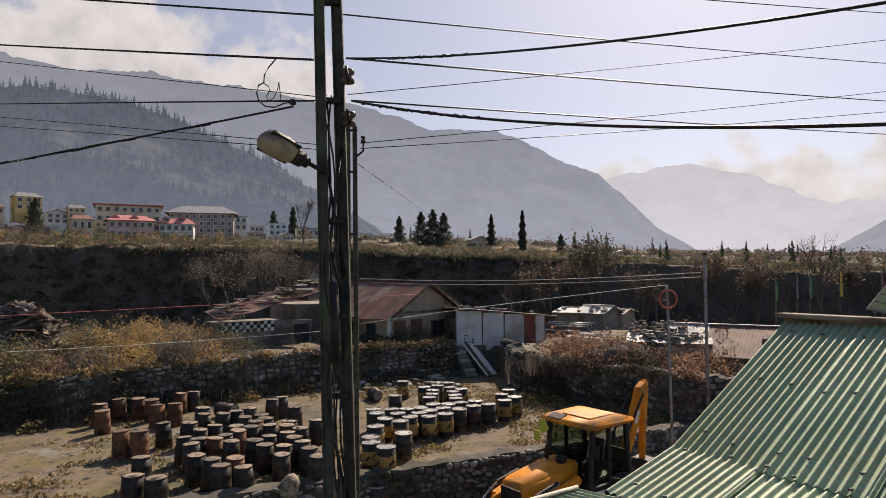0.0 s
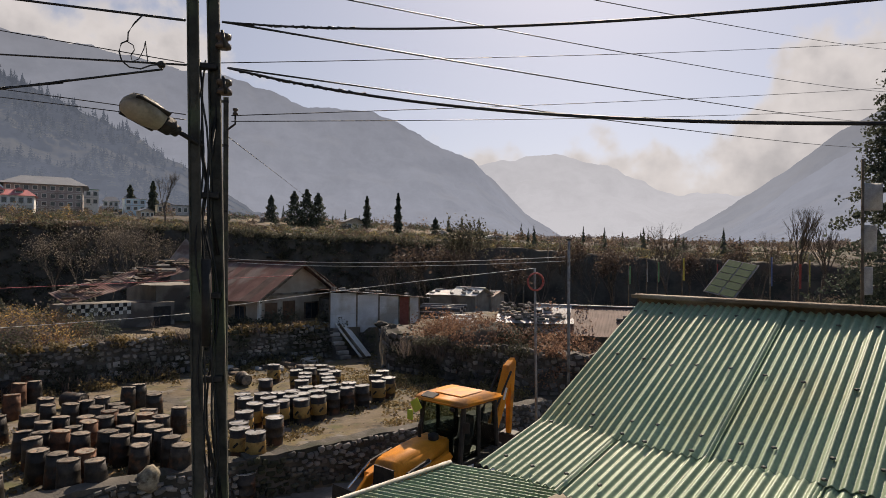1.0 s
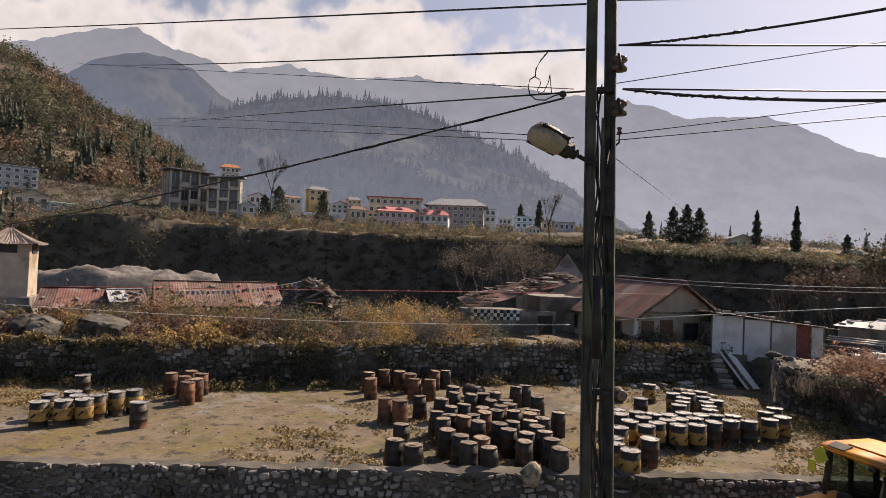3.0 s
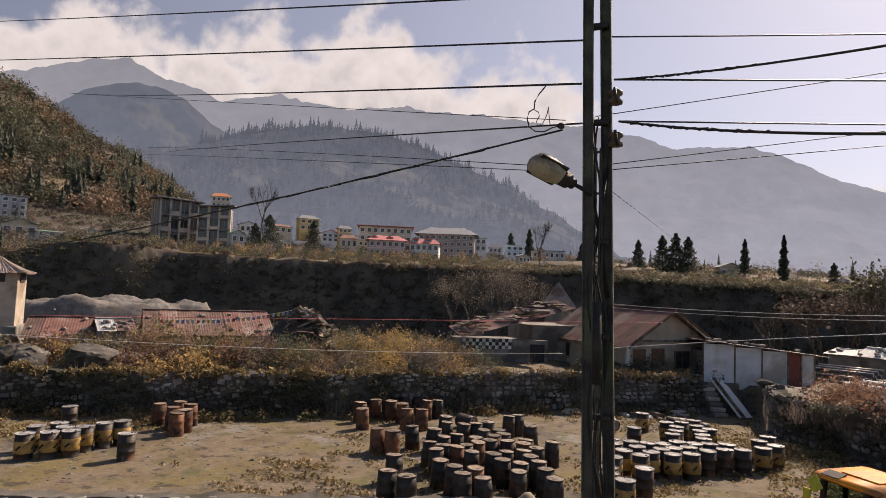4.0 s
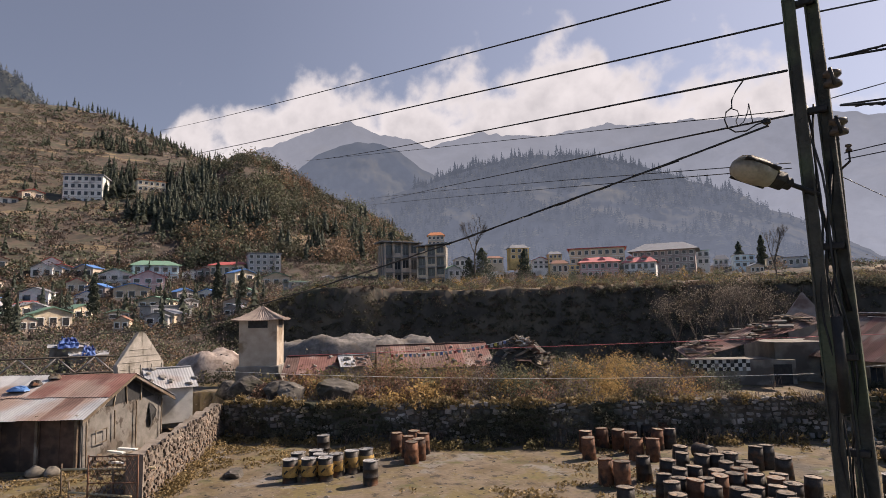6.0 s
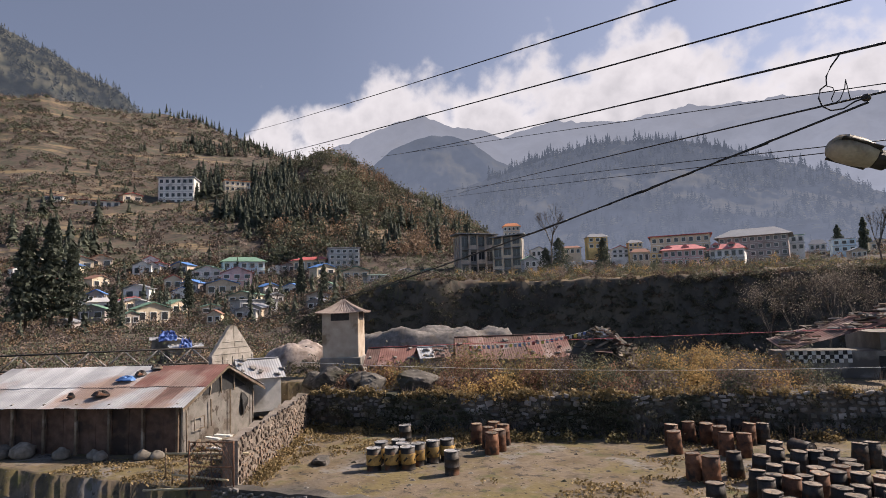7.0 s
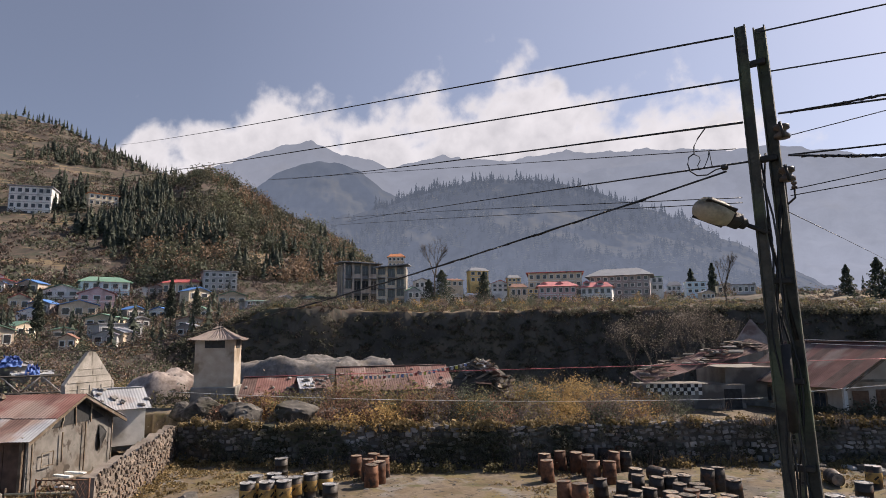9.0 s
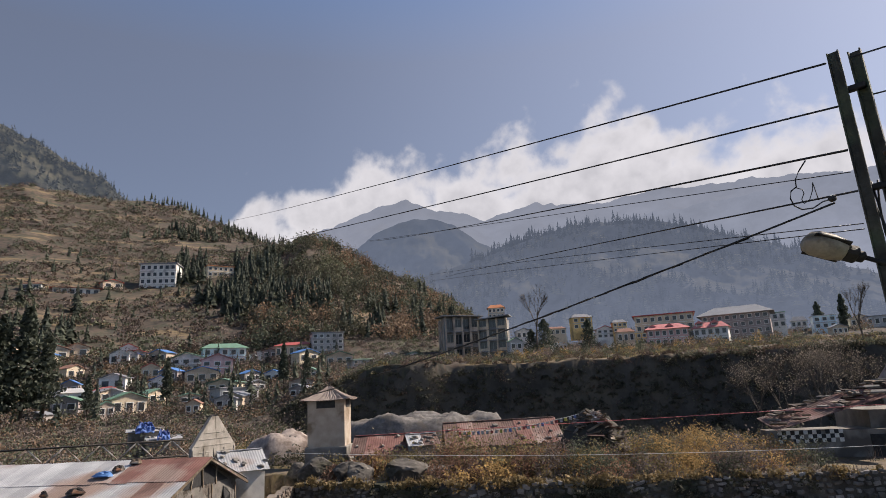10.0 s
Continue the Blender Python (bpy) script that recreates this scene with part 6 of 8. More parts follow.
ROOFS = {k: mat("roof_" + k, tuple(0.85 * v for v in c), c, 0.6, 0.4, 0.15, stain=tuple(0.75 * v for v in c), grain=3) for k, c in {
    "red": (0.42, 0.10, 0.09), "pink": (0.50, 0.19, 0.18), "green": (0.14, 0.25, 0.18), "blue": (0.08, 0.20, 0.45), "grey": (0.21, 0.22, 0.235), "orange": (0.45, 0.18, 0.08), "white": (0.48, 0.48, 0.47), "brown": (0.24, 0.13, 0.09)}.items()}


def ground_dist(az, el, lo=64.0):
    """Distance at which the land rises into the line of sight."""
    d = np.geomspace(lo, 900, 500)
    z = ground_height(-np.sin(radians(az)) * d, np.cos(radians(az)) * d)
    see = 6.1 + d * math.tan(radians(el))
    hit = np.nonzero(z >= see)[0]
    return float(d[hit[0]]) if len(hit) else 320.0


def town_house(name, label, az, el, wdeg, hdeg, wall, roof, storeys, bays, style="gable", turn=0.0, dist=None, group="houses of the hill town"):
    d = dist or ground_dist(az, el)
    big = 1.15 if dist is None else 1.0
    w, h = d * math.tan(radians(wdeg)) * big, d * math.tan(radians(hdeg)) * big
    c = polar(az, d + w * 0.15)
    z = 6.1 + d * math.tan(radians(el))
    rise = {"gable": 0.28, "hip": 0.25, "flat": 0.04}[style] * h
    body_h, dep = h - rise, w * 0.7
    hs = empty(name, at(c.x, c.y, z + (0.5 if dist is None else -0.3)) @ Matrix.Rotation(radians(az + turn), 4, "Z"), label, "house", group)
    part("wall", boxc((w * 0.94, dep * 0.94, body_h + 4.0), at(0, dep / 2, body_h / 2 - 2.0 + 0.15)), PAINT[wall], hs)
    if style == "gable":
        bm = prism([(-w * 0.53, body_h), (-w * 0.53, body_h + 0.12), (0, h + 0.25), (w * 0.53, body_h + 0.12), (w * 0.53, body_h), (0, h)], -0.05 * dep, dep * 1.05)
        part("roof", bm, ROOFS[roof], hs)
        part("gable", prism([(-w * 0.46, body_h), (w * 0.46, body_h), (0, h)], 0.03 * dep, dep * 0.97), PAINT[wall], hs)
    elif style == "hip":
        bm = bmesh.new()
        e, i, k = w * 0.54, w * 0.30, dep * 0.5
        vs = [bm.verts.new(p) for p in ((-e, -0.06 * dep, body_h), (e, -0.06 * dep, body_h), (e, dep * 1.06, body_h), (-e, dep * 1.06, body_h), (-i, k, h), (i, k, h))]
        for f in ((0, 1, 5, 4), (1, 2, 5), (2, 3, 4, 5), (3, 0, 4), (3, 2, 1, 0)):
            bm.faces.new([vs[q] for q in f])
        part("roof", bm, ROOFS[roof], hs)
    else:
        part("roof_slab", boxc((w * 1.02, dep * 1.02, max(0.25, rise)), at(0, dep / 2, body_h + rise / 2 + 0.1), 0.05), ROOFS[roof], hs)
    sh = body_h / storeys
    for s in range(storeys):
        for b in range(bays):
            x = -w * 0.47 + w * 0.94 * (b + 0.5) / bays
            ww, wh = w * 0.94 / bays * 0.5, sh * 0.46
            fr = part("window", boxc((ww + 0.3, 0.16, wh + 0.3), at(x, 0.03 * dep - 0.04, sh * (s + 0.55))), PAINT["white"] if wall != "white" else PAINT["grey"], hs)
            part("pane", boxc((ww, 0.2, wh), at(x, 0.03 * dep - 0.06, sh * (s + 0.55))), pane_m, fr)
        if s:
            part("floor_band", boxc((w * 0.97, 0.4, 0.22), at(0, 0.03 * dep - 0.1, sh * s + 0.05)), PAINT["white" if wall in ("cream", "pink") else "grey"], hs)
    return hs, w, dep, body_h


TOWN = [("yellow house with a green sheet roof", 80.4, 0.2, 2.1, 1.5, "yellow", "green", 2, 3, "gable"), ("white pavilion with a red tiered roof", 77.4, 0.4, 1.7, 1.3, "white", "white", 1, 3, "hip"),
        ("small house with grey roof", 74.7, 0.6, 1.6, 1.0, "grey", "white", 1, 2, "gable"), ("house with a green gable roof", 73.3, -0.5, 2.5, 1.6, "cream", "green", 1, 3, "gable"),
        ("white house with a pale gable", 69.2, 2.9, 2.4, 1.4, "white", "green", 2, 3, "gable"), ("pink house with a bright red gable roof", 66.7, 2.5, 2.4, 1.6, "pink", "pink", 2, 3, "gable"),
        ("house with a bright blue sheet roof", 67.9, 1.8, 2.5, 1.3, "tan", "blue", 1, 3, "gable"), ("long white two storey block", 66.1, 3.3, 3.3, 1.8, "blue", "green", 2, 5, "hip"),
        ("long house with a red roof", 60.5, 3.8, 2.8, 1.3, "tan", "red", 1, 5, "hip"), ("pale unfinished concrete block", 57.3, 3.8, 2.6, 1.9, "grey", "grey", 4, 5, "flat"),
        ("small house with a green roof", 56.3, 2.8, 2.2, 1.2, "tan", "green", 1, 3, "gable"), ("low shed with a green roof", 53.8, 2.9, 2.6, 0.5, "grey", "green", 1, 4, "hip"),
        ("cream cottage with olive roof", 66.3, 1.0, 2.4, 1.0, "cream", "green", 1, 3, "gable"), ("flat roofed grey concrete store", 64.8, 0.1, 3.2, 1.1, "grey", "grey", 1, 4, "flat"),
        ("white four storey hillside apartment block", 71.7, 9.7, 2.7, 2.2, "white", "grey", 4, 6, "flat"), ("yellow two storey hillside house", 66.6, 11.0, 2.1, 0.9, "cream", "orange", 2, 5, "flat"),
        ("long hillside house with a red roof", 77.6, 9.2, 3.1, 0.8, "white", "red", 1, 6, "hip"), ("small red roofed hillside house", 75.0, 9.8, 1.4, 0.7, "tan", "red", 1, 2, "gable"), ("brown roofed hillside hut", 80.7, 9.5, 1.3, 0.6, "grey", "brown", 1, 2, "hip")]
rng = random.Random(77)
for label, *row in TOWN:
    town_house("town_house", label, *row, turn=rng.uniform(-25, 25))
for k in range(46):
    az, el = rng.uniform(58, 83), rng.uniform(-0.8, 4.4)
    town_house("town_house", "small hillside house half hidden by trees", az, el, rng.uniform(1.1, 2.0), rng.uniform(0.7, 1.15), rng.choice(["white", "grey", "cream", "tan", "brown", "umber"]), rng.choice(["green", "grey", "red", "brown", "grey", "blue"]), 1, 2, "gable", rng.uniform(-40, 40))

TER = "buildings on the river terrace"
def pillar_block(name, label, az, el, wdeg, hdeg, d, turn, bays, storeys, tilt, pillar):
    """Hotel block: glazed dark bays between tall columns under a thin overhanging roof."""
    w, h = d * math.tan(radians(wdeg)), d * math.tan(radians(hdeg))
    c, z = polar(az, d), 6.1 + d * math.tan(radians(el))
    hs = empty(name, at(c.x, c.y, z - 0.3) @ Matrix.Rotation(radians(az + turn), 4, "Z"), label, "hotel", TER)
    dep = w * 0.85
    part("wall", boxc((w * 0.92, dep, h + 4), at(0, dep / 2 + 0.9, h / 2 - 2)), PAINT["dark"], hs)
    for k in range(bays + 1):
        part("column", boxc((0.75 if k % 2 else 0.5, 0.7, h + 3), at(-w * 0.46 + w * 0.92 * k / bays, 0.3, h / 2 - 1.5), 0.05), PAINT[pillar], hs, "tall concrete column")
    for k in range(3):
        part("side_column", boxc((0.6, 0.7, h + 3), at(-w * 0.47, dep * (0.35 + 0.3 * k), h / 2 - 1.5), 0.05), PAINT[pillar], hs)
    for s_ in range(storeys):
        zz = h * s_ / storeys
        part("floor_slab", boxc((w * 0.96, 1.5, 0.35), at(0, 0.7, zz), 0.03), PAINT["dark"], hs)
        for k in range(bays):
            x = -w * 0.46 + w * 0.92 * (k + 0.5) / bays
            pn = part("window", boxc((w * 0.92 / bays * 0.7, 0.1, h / storeys * 0.62), at(x, 0.86, zz + h / storeys * 0.52)), pane_m, hs)
            part("mullion", boxc((0.12, 0.14, h / storeys * 0.62), at(x, 0.82, zz + h / storeys * 0.52)), PAINT["dark"], pn)
            if (k + s_) % 2:
                part("parapet", boxc((w * 0.92 / bays * 0.8, 0.15, h / storeys * 0.28), at(x, 0.15, zz + h / storeys * 0.16)), PAINT[pillar], hs)
    part("roof", boxc((w * 1.16, dep * 1.25, 0.35), at(0, dep * 0.5, h + 0.5) @ Matrix.Rotation(tilt, 4, "Y") @ Matrix.Rotation(0.05, 4, "X"), 0.05), ROOFS["grey"], hs, "thin overhanging grey sheet roof")


pillar_block("terrace_hotel", "dark glazed hotel block under a thin grey roof", 45.0, 2.9, 3.4, 4.1, 210, 14, 4, 3, 0.03, "brown")
pillar_block("terrace_hotel_wing", "hotel wing with tall tan columns and open bays", 42.3, 2.7, 2.8, 4.0, 194, -8, 3, 4, -0.08, "tan")
town_house("roof_cottage", "orange roofed top storey behind the hotel", 41.8, 6.6, 1.6, 1.4, "tan", "orange", 2, 4, "hip", 0, 225, TER)
town_house("green_shed", "little green roofed shed on the terrace", 40.2, 3.6, 1.3, 1.2, "grey", "green", 1, 2, "gable", 20, 190, TER)
town_house("yellow_house", "yellow house among dark trees", 34.1, 5.1, 1.9, 1.5, "yellow", "grey", 2, 3, "hip", 15, 260, TER)
town_house("pink_house", "long pink roofed guest house with dormers", 27.0, 3.1, 3.6, 2.1, "pink", "pink", 2, 6, "hip", 4, 200, TER)
town_house("pink_house", "second wing of the pink roofed guest house", 23.6, 2.9, 2.9, 2.1, "white", "pink", 2, 5, "hip", -6, 201, TER)
for az in (28.2, 26.8, 24.4, 23.2):
    c = sight(az, 4.7, 204)
    dm = empty("dormer", at(c.x, c.y, c.z - 0.4) @ Matrix.Rotation(radians(az), 4, "Z"), "small arched dormer on the pink roof", "dormer", TER)
    part("dormer_roof", prism([(-1.2, 0.6), (0, 1.35), (1.2, 0.6), (1.2, 0.45), (-1.2, 0.45)], -0.8, 3.0), ROOFS["pink"], dm)
    part("dormer_pane", boxc((1.4, 0.1, 0.7), at(0, -0.5, 0.35)), pane_m, dm)
    part("dormer_wall", boxc((1.9, 3.0, 0.9), at(0, 1.1, 0.15)), PAINT["white"], dm)
town_house("red_roof_block", "white block with a long red flat roof", 27.2, 3.7, 5.2, 2.3, "cream", "red", 3, 8, "flat", 0, 240, TER)
h3, w3, d3, b3 = town_house("brown_hotel", "brown four storey hotel with grey sheet roof and dormers", 21.6, 3.0, 5.6, 3.3, "umber", "grey", 4, 9, "hip", -4, 216, TER)
town_house("tan_cottage", "tan cottage at the terrace edge", 30.5, 3.6, 1.6, 1.4, "cream", "brown", 1, 3, "hip", 10, 215, TER)
town_house("white_villa", "white villa between cypresses", 17.0, 3.2, 1.2, 1.5, "white", "grey", 2, 3, "hip", 0, 260, TER)
town_house("unfinished_building", "unfinished concrete frame building with bare columns", 11.6, 2.6, 2.0, 1.6, "grey", "grey", 2, 4, "flat", 10, 230, TER)
for az, el, wd, hd, wl, rf in ((7.5, 2.6, 1.6, 0.9, "tan", "brown"), (4.4, 2.5, 1.2, 1.1, "white", "grey"), (-3.2, 2.1, 2.0, 1.3, "cream", "grey"), (-11, 1.6, 1.3, 0.7, "grey", "white"), (14.3, 3.0, 1.2, 0.8, "cream", "grey"), (36.2, 3.4, 1.3, 0.7, "white", "white"), (49.5, 3.2, 1.6, 0.8, "white", "green"), (51.6, 3.3, 1.5, 0.8, "grey", "grey"), (0.8, 2.4, 1.4, 0.8, "brown", "brown"), (-16, 1.2, 1.6, 0.7, "white", "grey")):
    town_house("terrace_cottage", "small cottage on the terrace among shrubs", az, el, wd, hd, wl, rf, 1, 3, "gable", 25, 210, TER)
for az, el, wd, hd, wl, rf, st in ((39.4, 4.6, 1.5, 1.0, "white", "grey", "gable"), (36.4, 4.7, 1.7, 0.9, "cream", "brown", "hip"), (32.2, 4.2, 1.6, 1.1, "white", "red", "gable"), (30.9, 4.6, 1.3, 1.2, "yellow", "grey", "hip"), (29.4, 3.4, 1.5, 1.1, "yellow", "white", "flat"), (18.6, 3.9, 1.6, 1.3, "white", "green", "flat"), (15.2, 3.5, 1.7, 1.1, "blue", "white", "flat"), (12.9, 3.4, 1.4, 1.0, "cream", "grey", "gable")):
    town_house("terrace_cottage", "small painted house behind the terrace gardens", az, el, wd, hd, wl, rf, 1 if hd < 1.1 else 2, 3, st, 12, 236, TER)
rng = random.Random(5)
for k in range(34):
    az, el = rng.uniform(-40, -31), rng.uniform(-0.1, 1.1)
    town_house("valley_house", "tiny pale house in the hazy valley", az, el - 0.3, rng.uniform(0.25, 0.5), rng.uniform(0.15, 0.28), "white", "white", 1, 1, "hip", rng.uniform(-30, 30), 900 + 30 * k * 0.3, "far valley houses")
# ---- vegetation ----
nrg = np.random.default_rng(12)


def cards(name, centres, size, material, label="", category="", parent=None, up=0.3, kind="stuff"):
    """Many small leaf-like quads, each turned at random, in one mesh."""
    c = np.asarray(centres, float)
    n = len(c)
    s = np.broadcast_to(np.asarray(size, float), (n,)) * nrg.uniform(0.6, 1.4, n)
    u = nrg.normal(size=(n, 3))
    u /= np.linalg.norm(u, axis=1)[:, None]
    t = nrg.normal(size=(n, 3))
    t[:, 2] += up
    v = np.cross(u, t)
    v /= np.linalg.norm(v, axis=1)[:, None]
    u, v = u * s[:, None] * 0.5, v * (s * nrg.uniform(0.5, 0.9, n))[:, None] * 0.5
    vs = np.stack([c - u - v * 0.4, c + u * 0.2 - v, c + u + v * 0.3, c - u * 0.3 + v], 1).reshape(-1, 3)
    fs = np.arange(4 * n).reshape(n, 4)
    ob = new(name, mesh_from(name, vs.tolist(), fs.tolist(), material))
    ob.parent = parent
    return tagged(ob, label, category, kind=kind)


def blob(c, r, h, n, hollow=0.45):
    """n points in an uneven mound of radius r and height h standing at c."""
    d = nrg.normal(size=(n, 3))
    d /= np.linalg.norm(d, axis=1)[:, None]
    d[:, 2] = np.abs(d[:, 2])
    k = nrg.uniform(hollow, 1.0, n) ** 0.6
    ang = np.arctan2(d[:, 1], d[:, 0])
    k = k * (1 + 0.22 * np.sin(ang * 3 + c[0] * 5) + 0.15 * np.sin(ang * 5 + c[1] * 7 + d[:, 2] * 4))
    return np.array(c) + d * k[:, None] * np.array([r, r, h])


def conifers(name, bases, heights, material, label, spread=0.2, layers=11, per=4):
    """A stand of small far conifers: rings of drooping boughs round thin axes."""
    b, H = np.asarray(bases, float), np.asarray(heights, float)
    n = len(b)
    vs = []
    lv = np.repeat(np.linspace(0.10, 0.94, layers), per)
    k = len(lv)
    a = nrg.uniform(0, 6.283, (n, k))
    rad = (1.04 - lv)[None, :] ** 0.85 * spread * H[:, None] * nrg.uniform(0.65, 1.25, (n, k))
    z = lv[None, :] * H[:, None]
    da = 0.55
    ax = np.stack([np.zeros((n, k)), np.zeros((n, k)), z + 0.13 * H[:, None]], 2)
    p1 = np.stack([np.cos(a - da) * rad, np.sin(a - da) * rad, z - 0.03 * H[:, None]], 2)
    p2 = np.stack([np.cos(a + da) * rad, np.sin(a + da) * rad, z - 0.05 * H[:, None] * nrg.uniform(0, 1, (n, k))], 2)
    tri = np.stack([ax, p1, p2], 2) + b[:, None, None, :]
    vs = tri.reshape(-1, 3)
    fs = np.arange(len(vs)).reshape(-1, 3)
    return tagged(new(name, mesh_from(name, vs.tolist(), fs.tolist(), material)), label, "trees", kind="stuff")


def scatter(n, az, r, keep=None, seed=0):
    """n places on the land between azimuths and distances, thinned by a mask."""
    g = np.random.default_rng(seed)
    A, Rr = g.uniform(*az, n), np.sqrt(g.uniform(r[0] ** 2, r[1] ** 2, n))
    x, y = -np.sin(np.radians(A)) * Rr, np.cos(np.radians(A)) * Rr
    if keep is not None:
        m = keep(x, y, A, Rr)
        x, y = x[m], y[m]
    return np.stack([x, y, ground_height(x, y)], 1)


pine_m = leaf_mat("pine_needles", (0.04, 0.052, 0.04), (0.10, 0.112, 0.078), 0.3, 0.08)
wood_brown_m = leaf_mat("autumn_wood", (0.125, 0.088, 0.06), (0.23, 0.16, 0.105), 0.3, 0.03)
wood_green_m = leaf_mat("green_wood", (0.062, 0.072, 0.05), (0.13, 0.135, 0.085), 0.3, 0.03)
wood_grey_m = leaf_mat("bare_wood", (0.10, 0.08, 0.07), (0.19, 0.152, 0.13), 0.3, 0.03)
scrub_m = leaf_mat("dry_scrub", (0.075, 0.056, 0.045), (0.145, 0.105, 0.08), 0.3, 0.05)
olive_m = leaf_mat("olive_leaves", (0.11, 0.10, 0.052), (0.24, 0.195, 0.098), 0.55, 0.3)
ochre_m = leaf_mat("ochre_leaves", (0.21, 0.145, 0.065), (0.42, 0.28, 0.115), 0.55, 0.5)
rustleaf_m = leaf_mat("rust_leaves", (0.14, 0.085, 0.062), (0.28, 0.165, 0.108), 0.45, 0.3)
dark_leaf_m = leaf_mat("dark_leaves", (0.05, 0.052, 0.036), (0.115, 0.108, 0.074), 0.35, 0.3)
grass_m = leaf_mat("dry_grass", (0.15, 0.112, 0.052), (0.28, 0.205, 0.10), 0.3, 0.5)
bark_m = mat("grey_bark", (0.06, 0.05, 0.042), (0.13, 0.11, 0.09), 0.9, 6, 0.4)
sparse_leaf_m = leaf_mat("sparse_pale_leaves", (0.13, 0.11, 0.088), (0.24, 0.205, 0.16), 0.4, 0.5)
pale_bark_m = mat("pale_bark", (0.16, 0.14, 0.12), (0.26, 0.235, 0.20), 0.9, 6, 0.4)

def clumps(name, places, size, per, card, material, label, lift=0.35, category="shrubs", tall=1.0, near_fine=False):
    pts = []
    for p in places:
        s = size * nrg.uniform(0.55, 1.5)
        pts.append(blob(p, s, s * tall * nrg.uniform(0.7, 1.3), per))
    pts = np.concatenate(pts)
    d = np.hypot(pts[:, 0], pts[:, 1])
    return cards(name, pts, card * np.clip(d / 200, 0.4, 1.25) if near_fine else card, material, label, category)


# groves of the hill, each a stretch of azimuth and elevation seen from the eye
def grove(az, el, n, seed, thin=-0.1, lo=235.0):
    g = np.random.default_rng(seed)
    out = []
    for a, e in zip(g.uniform(*az, n), g.uniform(*el, n)):
        d = ground_dist(a, e, lo)
        p = polar(a, d)
        if fbm(np.array([p.x]), np.array([p.y]), 0.03, 2, seed)[0] > thin:
            out.append((p.x, p.y, gz(p.x, p.y) - 0.3))
    return np.array(out)


GROVES = (("hill_band_trees", "band of tall dark conifers across the hill", (57, 68.5), (7.6, 9.4), 240, 8, 13, -0.35), ("house_grove", "tall dark conifers beside the yellow hillside house", (61.5, 65.4), (9.2, 12.6), 80, 9, 15, -0.6),
          ("apartment_grove", "dark conifers behind the hillside apartment block", (67.8, 70.2), (10.2, 12.4), 34, 8, 13, -0.9), ("upper_slope_trees", "line of small conifers across the upper slope", (63.5, 75), (14.0, 15.2), 170, 6, 10, -0.2),
          ("hill_foot_trees", "dark conifers at the foot of the hill", (77.4, 86), (3.0, 8.8), 30, 8, 14, -0.4), ("nose_conifers", "dark conifers on the flank of the hill nose", (45, 56), (4.6, 9.5), 75, 7, 12, -0.2),
          ("nose_crest_conifers", "pointed conifers along the crest of the hill nose", (46, 55), (7.8, 12.0), 26, 6, 10, -0.3), ("slope_trees", "scattered small conifers over the brown slope", (60, 86), (5.0, 17.0), 170, 4, 8, 0.0))
for k, (nm, lb, az_, el_, n_, h0, h1, thin) in enumerate(GROVES):
    b_ = grove(az_, el_, n_, 300 + k, thin)
    conifers(nm, b_, nrg.uniform(h0, h1, len(b_)), pine_m, lb, 0.22, 15, 7)
rim = scatter(60, (60, 74), (670, 700), None, 3)
conifers("hill_crest_trees", rim, nrg.uniform(6, 12, len(rim)), pine_m, "conifers standing along the hill crest")


sc = scatter(11500, (44, 92), (240, 700), lambda x, y, a, r: fbm(x, y, 0.035, 3, 6.0) > -0.3, 4)
q1, q2 = len(sc) // 3, 2 * len(sc) // 3
clumps("hillside_scrub", sc[:q1], 1.9, 24, 0.85, scrub_m, "dry brown scrub covering the hillside")
clumps("hillside_bushes", sc[q1:q2], 2.3, 28, 0.95, wood_green_m, "olive bushes on the hillside")
clumps("hillside_rusty_bushes", sc[q2:], 1.9, 24, 0.85, wood_grey_m, "grey brown autumn bushes on the hillside")
for seed, m, nm, lb in ((5, wood_brown_m, "nose_autumn_trees", "rust and brown broadleaf trees on the hill nose"), (6, wood_green_m, "nose_green_trees", "olive green broadleaf trees on the hill nose"), (7, dark_leaf_m, "nose_dark_trees", "dark green broadleaf trees on the hill nose")):
    dec = scatter(430, (43.5, 64), (240, 470), lambda x, y, a, r: fbm(x, y, 0.03, 3, seed * 2.0) > -0.12, seed)
    clumps(nm, dec, 3.7, 150, 1.0, m, lb, category="trees", tall=1.7)
dec = scatter(1100, (60, 96), (250, 690), lambda x, y, a, r: fbm(x, y, 0.02, 3, 41.0) > 0.05, 44)
clumps("slope_round_trees", dec[:len(dec) // 2], 3.0, 70, 0.95, wood_green_m, "rounded olive trees over the hillside", category="trees")
clumps("slope_brown_trees", dec[len(dec) // 2:], 2.8, 70, 0.95, wood_grey_m, "rounded grey brown trees over the hillside", category="trees")

# terrace above the cliff
tgrass_m = leaf_mat("terrace_grass", (0.10, 0.08, 0.045), (0.19, 0.145, 0.075), 0.3, 0.1)
ter = scatter(4600, (-42, 60), (122.5, 185), None, 7)
clumps("terrace_dry_grass", ter[:1700], 0.6, 40, 0.26, tgrass_m, "low dry grass on the terrace above the cliff", category="grass", tall=0.6)
clumps("cliff_edge_scrub", ter[1700:2700], 0.75, 50, 0.28, scrub_m, "dry scrub along the cliff edge")
clumps("cliff_edge_bushes", ter[2700:3700], 0.85, 60, 0.28, wood_green_m, "olive bushes along the cliff edge")
clumps("cliff_edge_ochre_bushes", ter[3700:], 0.75, 60, 0.26, olive_m, "ochre bushes along the cliff edge")
